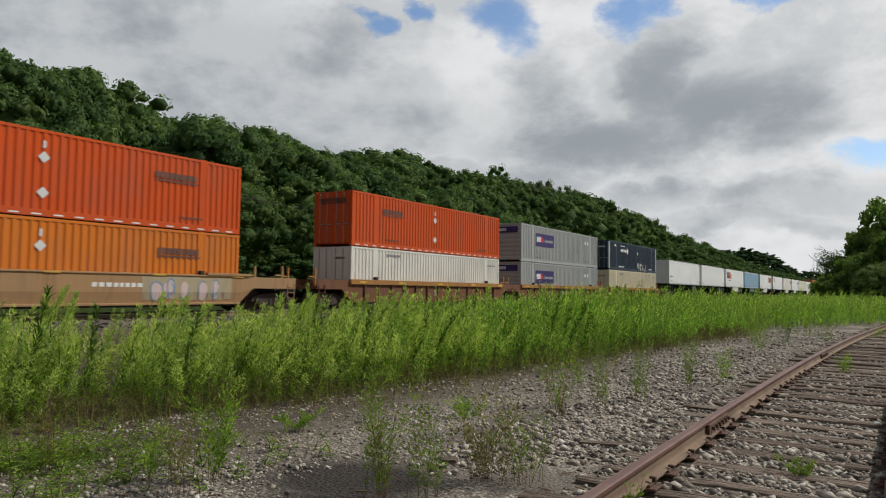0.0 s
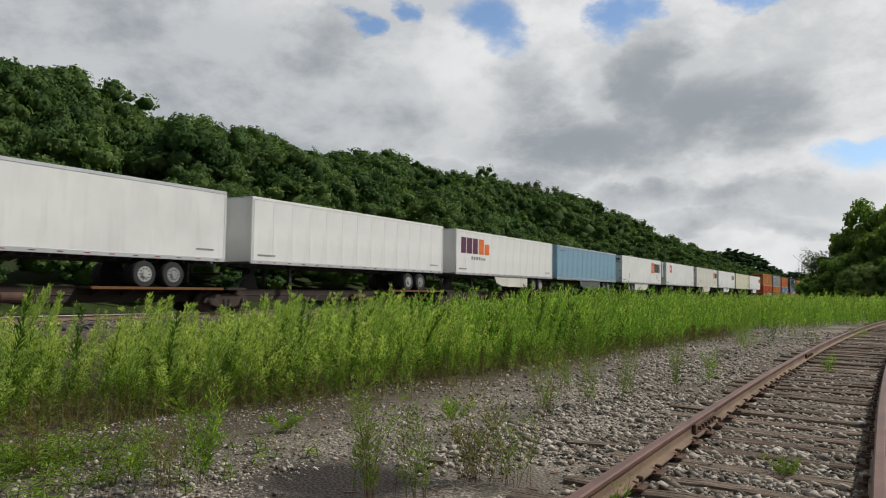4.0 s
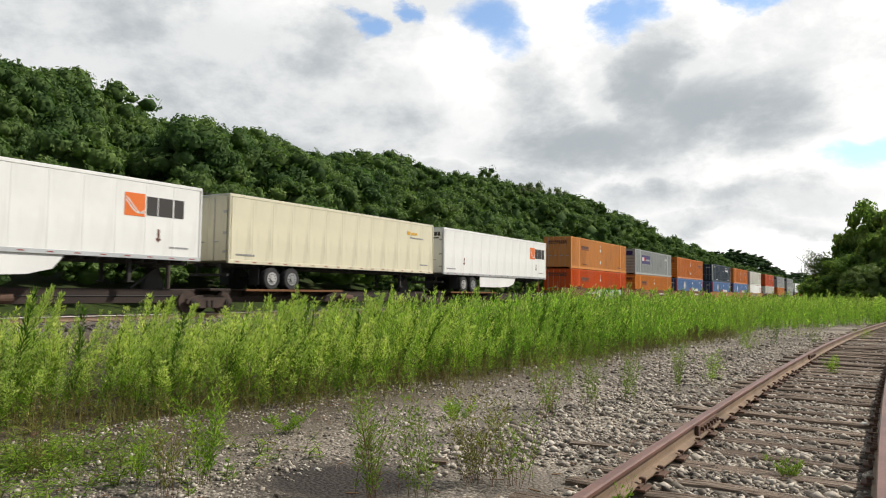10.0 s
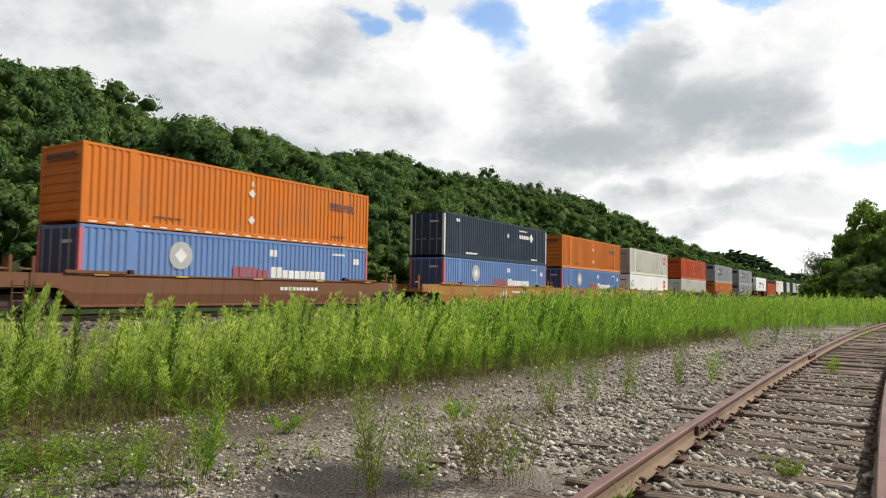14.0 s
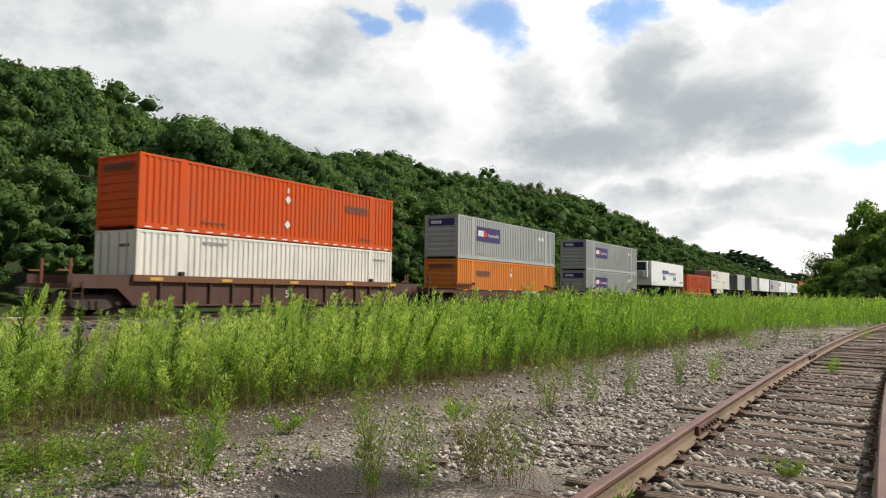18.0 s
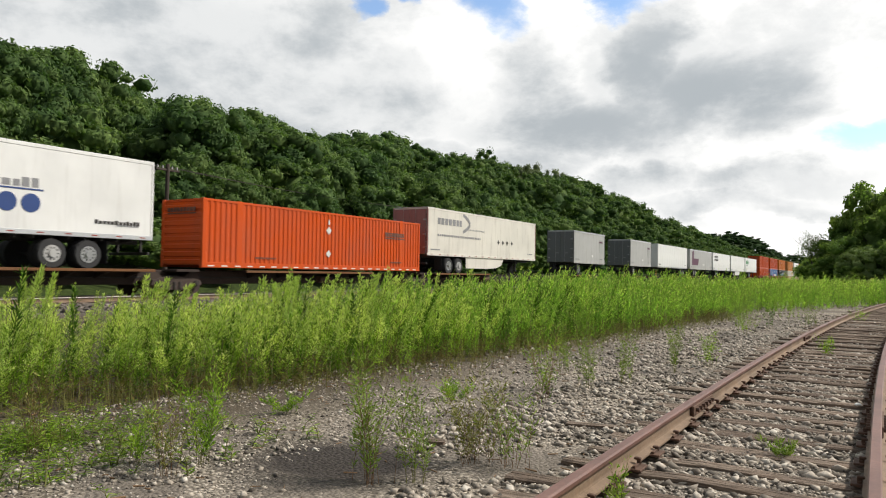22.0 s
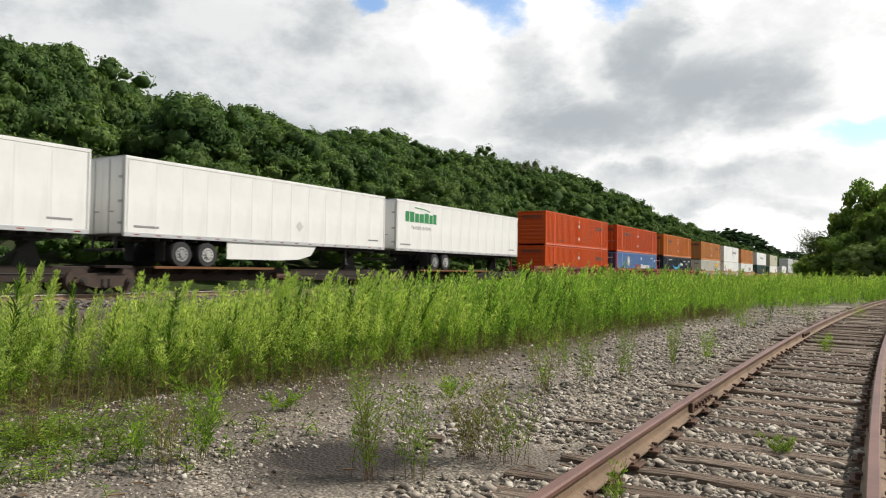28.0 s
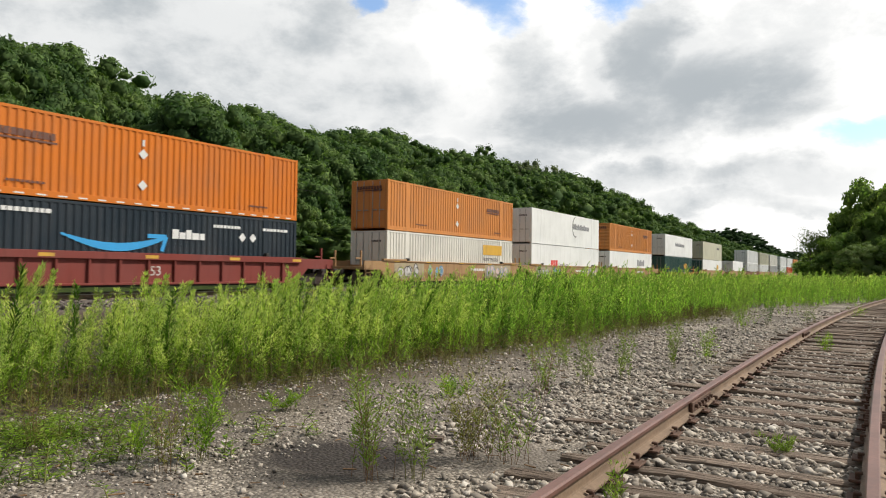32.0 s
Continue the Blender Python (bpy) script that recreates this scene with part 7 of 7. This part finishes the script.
part("crescent", q, INK_GREY, t, "grey crescent emblem")
part("wordmark", bars(Shape(), XT, -3.0, -0.6, 2.9, 3.0, 11, 8, 0.3), PALE_GREY, t)
part("wordmark", bars(Shape(), XT, -6.9, -1.2, 2.35, 2.48, 24, 5, 0.3), INK_GREY, t)
q = Shape()
for i, y in enumerate((1.5, 2.2, 2.9, 3.7)):
    diamond(q, XT, y, 2.3, 0.18)
part("placard", q, INK_DARK, t)
for s in (527.7, 545.1):
    # grey doors and corner posts, darkened in colour for the end's shade
    t = trailer(s, PALE_GREY, "n", 0, L=8.55, axles=1, front_mat=paint("shaded_grey_door", (0.17, 0.175, 0.18), 0.5, 0.3), roof_mat=ALU)
    part("faded_panel", Shape().box(XT, XT + 0.005, 2.6, 3.6, 2.2, 3.5), GREY, t, "greyer patch")
    part("wordmark", bars(Shape(), XT + 0.007, 2.65, 3.6, 3.2, 3.36, 7, 3, 0.2), INK_PURPLE, t)
    part("tape_patch", diamond(Shape(), XT, 0.6, 1.85, 0.16), WHITE, t)
t = trailer(556.8, WHITE, "f", 13)
mark_words(t, L53, 0.5, 1.6, 1.5, 1.6, INK_GREY, 8)
t = trailer(574.9, PALE_GREY, "n", 0, roof_mat=ALU)
part("emblem", Shape().prism([(-6.6, 1.75), (-6.6, 3.7), (-5.3, 4.0), (-5.3, 2.75), (-1.9, 2.75), (-2.6, 1.75)], 0, XT, XT + 0.006), INK_PURPLE, t, "plum-coloured corner emblem")
part("emblem", Shape().box(XT + 0.007, XT + 0.012, -5.4, -2.2, 2.75, 3.9), PALE_GREY, t)
mark_words(t, L53, 8.9, 10.4, 1.75, 2.05, INK_WHITE, 5)
t = trailer(592.2, WHITE, "n", 13)
mark_words(t, L53, 1.4, 4.4, 3.25, 3.6, INK_DARK, 5, 0.0)
mark_words(t, L53, 1.4, 4.6, 2.75, 3.1, INK_DARK, 7, 0.0)
t = trailer(609.7, WHITE, "n", 13, skirt=WHITE)
part("placard", diamond(Shape(), XT, 1.2, 2.0, 0.25), SILVER_TAPE, t)
t = trailer(627.0, WHITE, "n", 13, bogie=4.2)
part("wordmark", bars(Shape(), XT, -7.2, -3.7, 2.85, 3.45, 7, 3, 0.16, 0.12), INK_GREEN, t, "green wordmark blocks")
lettering("TRAILER LEASING", INK_GREY, t, XT, -6.6, 2.42, 0.2, "grey slanted lettering", 0.2)
part("swoosh", ribbon(Shape(), XT, [(-6.2, 3.72), (-5.0, 3.66), (-4.5, 3.55)], 0.06), INK_GREEN, t)
for s0, s1, pans, hitch, first, last in (
        (465.2, 485.0, [(477.5, 483.8)], 469.5, True, False), (485.0, 502.4, [(488.4, 497.5)], None, False, False), (502.4, 520.0, [(504.0, 511.3)], 517.2, False, False),
        (520.0, 538.0, [(527.5, 533.4)], 535.0, False, False), (538.0, 554.9, [(541.0, 549.6)], 552.6, False, True), (555.9, 574.2, [(566.0, 572.6)], 558.2, True, False),
        (574.2, 591.8, [(576.0, 582.0)], 589.4, False, False), (591.8, 609.2, [(593.5, 600.0)], 606.9, False, False), (609.2, 626.6, [(611.0, 617.3)], 624.3, False, False),
        (626.6, 644.6, [(629.5, 638.5)], 641.3, False, True)):
    spine_car(s0, s1, pans, hitch, first=first, last=last)

# third stretch of double stacks
orange_box(648.6, T0, ORANGE_RED, 12.4)
orange_box(648.6, B0, ORANGE_RED, 12.4)
well_car(648.6, OXIDE_RED, "ribbed", front=2.4, rear=1.5, last=False)
orange_box(667.8, T0, ORANGE_RED, 2.6, "doors")
blue(667.8, B0)
well_car(667.8, OXIDE_RED, "ribbed", front=1.5, rear=1.75, first=False, last=False)
orange_box(687.4, T0, ORANGE, 2.6, "doors")
c = container(687.4, B0, BLACK_BLUE, ends="doors")
mark_arrow(c, L53)
well_car(687.4, OXIDE_RED, "ribbed", front=1.75, rear=2.6, first=False)
orange_box(710.9, T0, TAN_ORANGE, 12.0, "doors")
c = container(710.9, B0, WORN_WHITE, ends="doors")
part("emblem", Shape().box(XS, XS + 0.006, 3.4, 6.3, 1.75, 2.45), YELLOW, c, "yellow wordmark panel")
lettering("Intermodal", INK_DARK, c, XS, 3.4, 1.3, 0.36, "dark lettering")
well_car(710.9, TAN_CAR, "smooth", front=2.2, rear=1.75, last=False, marks="pale")
for k, z in enumerate((T0, B0)):
    c = container(730.6, z, WHITE, ends="doors", smooth_side=True)
    if k:
        mark_words(c, L53, 4.0, 5.6, 1.0, 1.6, INK_RED, 3, 0.0)
        lettering("Logistics", INK_DARK, c, XS, -L53 / 2 + 5.75, 1.02, 0.42, "dark lettering")
    else:
        part("emblem_arc", ribbon(Shape(), XS, [(1.6 + 0.7 * math.cos(i * 0.5 + 1.6), 1.8 + 0.9 * math.sin(i * 0.5 + 1.6)) for i in range(8)], 0.09), INK_DARK, c)
        mark_words(c, L53, 9.2, 13.3, 1.6, 2.1, INK_GREY, 11)
well_car(730.6, TAN_CAR, "smooth", front=1.75, rear=1.7, first=False, last=False, marks="pale")
orange_box(750.2, T0, TAN_ORANGE, 12.4)
c = container(750.2, B0, WHITE, ends="doors", smooth_side=True)
mark_words(c, L53, 10.0, 13.0, 1.4, 2.1, INK_GREY, 5)
well_car(750.2, TAN_CAR, "smooth", front=1.7, rear=2.8, first=False)
c = container(773.0, T0, WHITE, ends="doors", smooth_side=True)
mark_words(c, L53, 5.5, 11.0, 1.4, 1.9, INK_GREY, 12)
c = container(773.0, B0, DARK_GREEN, ends="doors")
mark_words(c, L53, 10.6, 12.4, 1.3, 2.0, YELLOW, 4)
well_car(773.0, OCHRE, "smooth", front=2.8, rear=3.2, top=1.1)
c = container(797.0, T0, BEIGE, ends="doors", smooth_side=True)
mark_words(c, L53, 11.6, 13.6, 1.8, 2.2, INK_DARK, 6)
c = container(797.0, B0, WHITE, ends="doors", smooth_side=True, ends_mat=DARK_GREEN)
part("emblem", Shape().box(XS, XS + 0.006, 3.4, 5.0, 1.3, 2.1), YELLOW, c, "yellow panel")
well_car(797.0, TAN_CAR, "smooth", front=2.6, rear=2.9)
container(825.0, 0.6, WHITE, L=12.19, ends="doors", smooth_side=True)
well_car(823.4, TAN_CAR, "smooth", front=2.6, rear=1.65, last=False)
FAR = ((843.2, WHITE, WHITE), (862.8, BEIGE, WHITE), (882.4, WORN_WHITE, PALE_GREY), (906.0, WHITE, WHITE), (925.6, WHITE, ORANGE_RED), (945.2, TAN_ORANGE, WORN_WHITE),
       (969.0, WORN_WHITE, ORANGE_RED), (988.6, ORANGE_RED, WHITE), (1008.2, TAN_ORANGE, BLUE), (1032.0, GREY, WHITE), (1051.6, ORANGE, WHITE))
for i, (s, a, b_) in enumerate(FAR):
    plain_box(s, T0, a, ends="doors")
    plain_box(s, B0, b_, ends="doors")
    well_car(s, TAN_CAR if i % 3 else RUST_BROWN, "smooth", front=1.7, rear=1.7, first=i % 3 == 0, last=i % 3 == 2)


# ---- what moves ----
def motions():
    # gusts lean the weeds over; each clump rocks to its own beat
    for ob, foot, seed in SWAY:
        r = random.Random(seed)
        beat, start, much = r.uniform(1.5, 2.6), r.uniform(0, 6.28), r.uniform(0.7, 1.6)
        rows = []
        for k in range(65):
            t = k * 0.5
            a = float(np.interp(t, [0, 3, 6, 9, 12, 18, 32], [4.5, 3.5, 0.5, 3.5, 1.0, 0.8, 0.5])) + much * math.sin(6.2832 * t / beat + start)
            rows.append((t, pose(*foot, -0.52 * a, 0.85 * a, 0)))
        walk(ob, rows)
    """The whole train rolls towards the camera at an even pace."""
    for ob, s, z in RIDERS:
        walk(ob, [(0.0, pose(MAIN_X, s, z)), (16.0, pose(MAIN_X, s - SPEED * 16.0, z)), (32.0, pose(MAIN_X, s - SPEED * 32.0, z))])


motions()
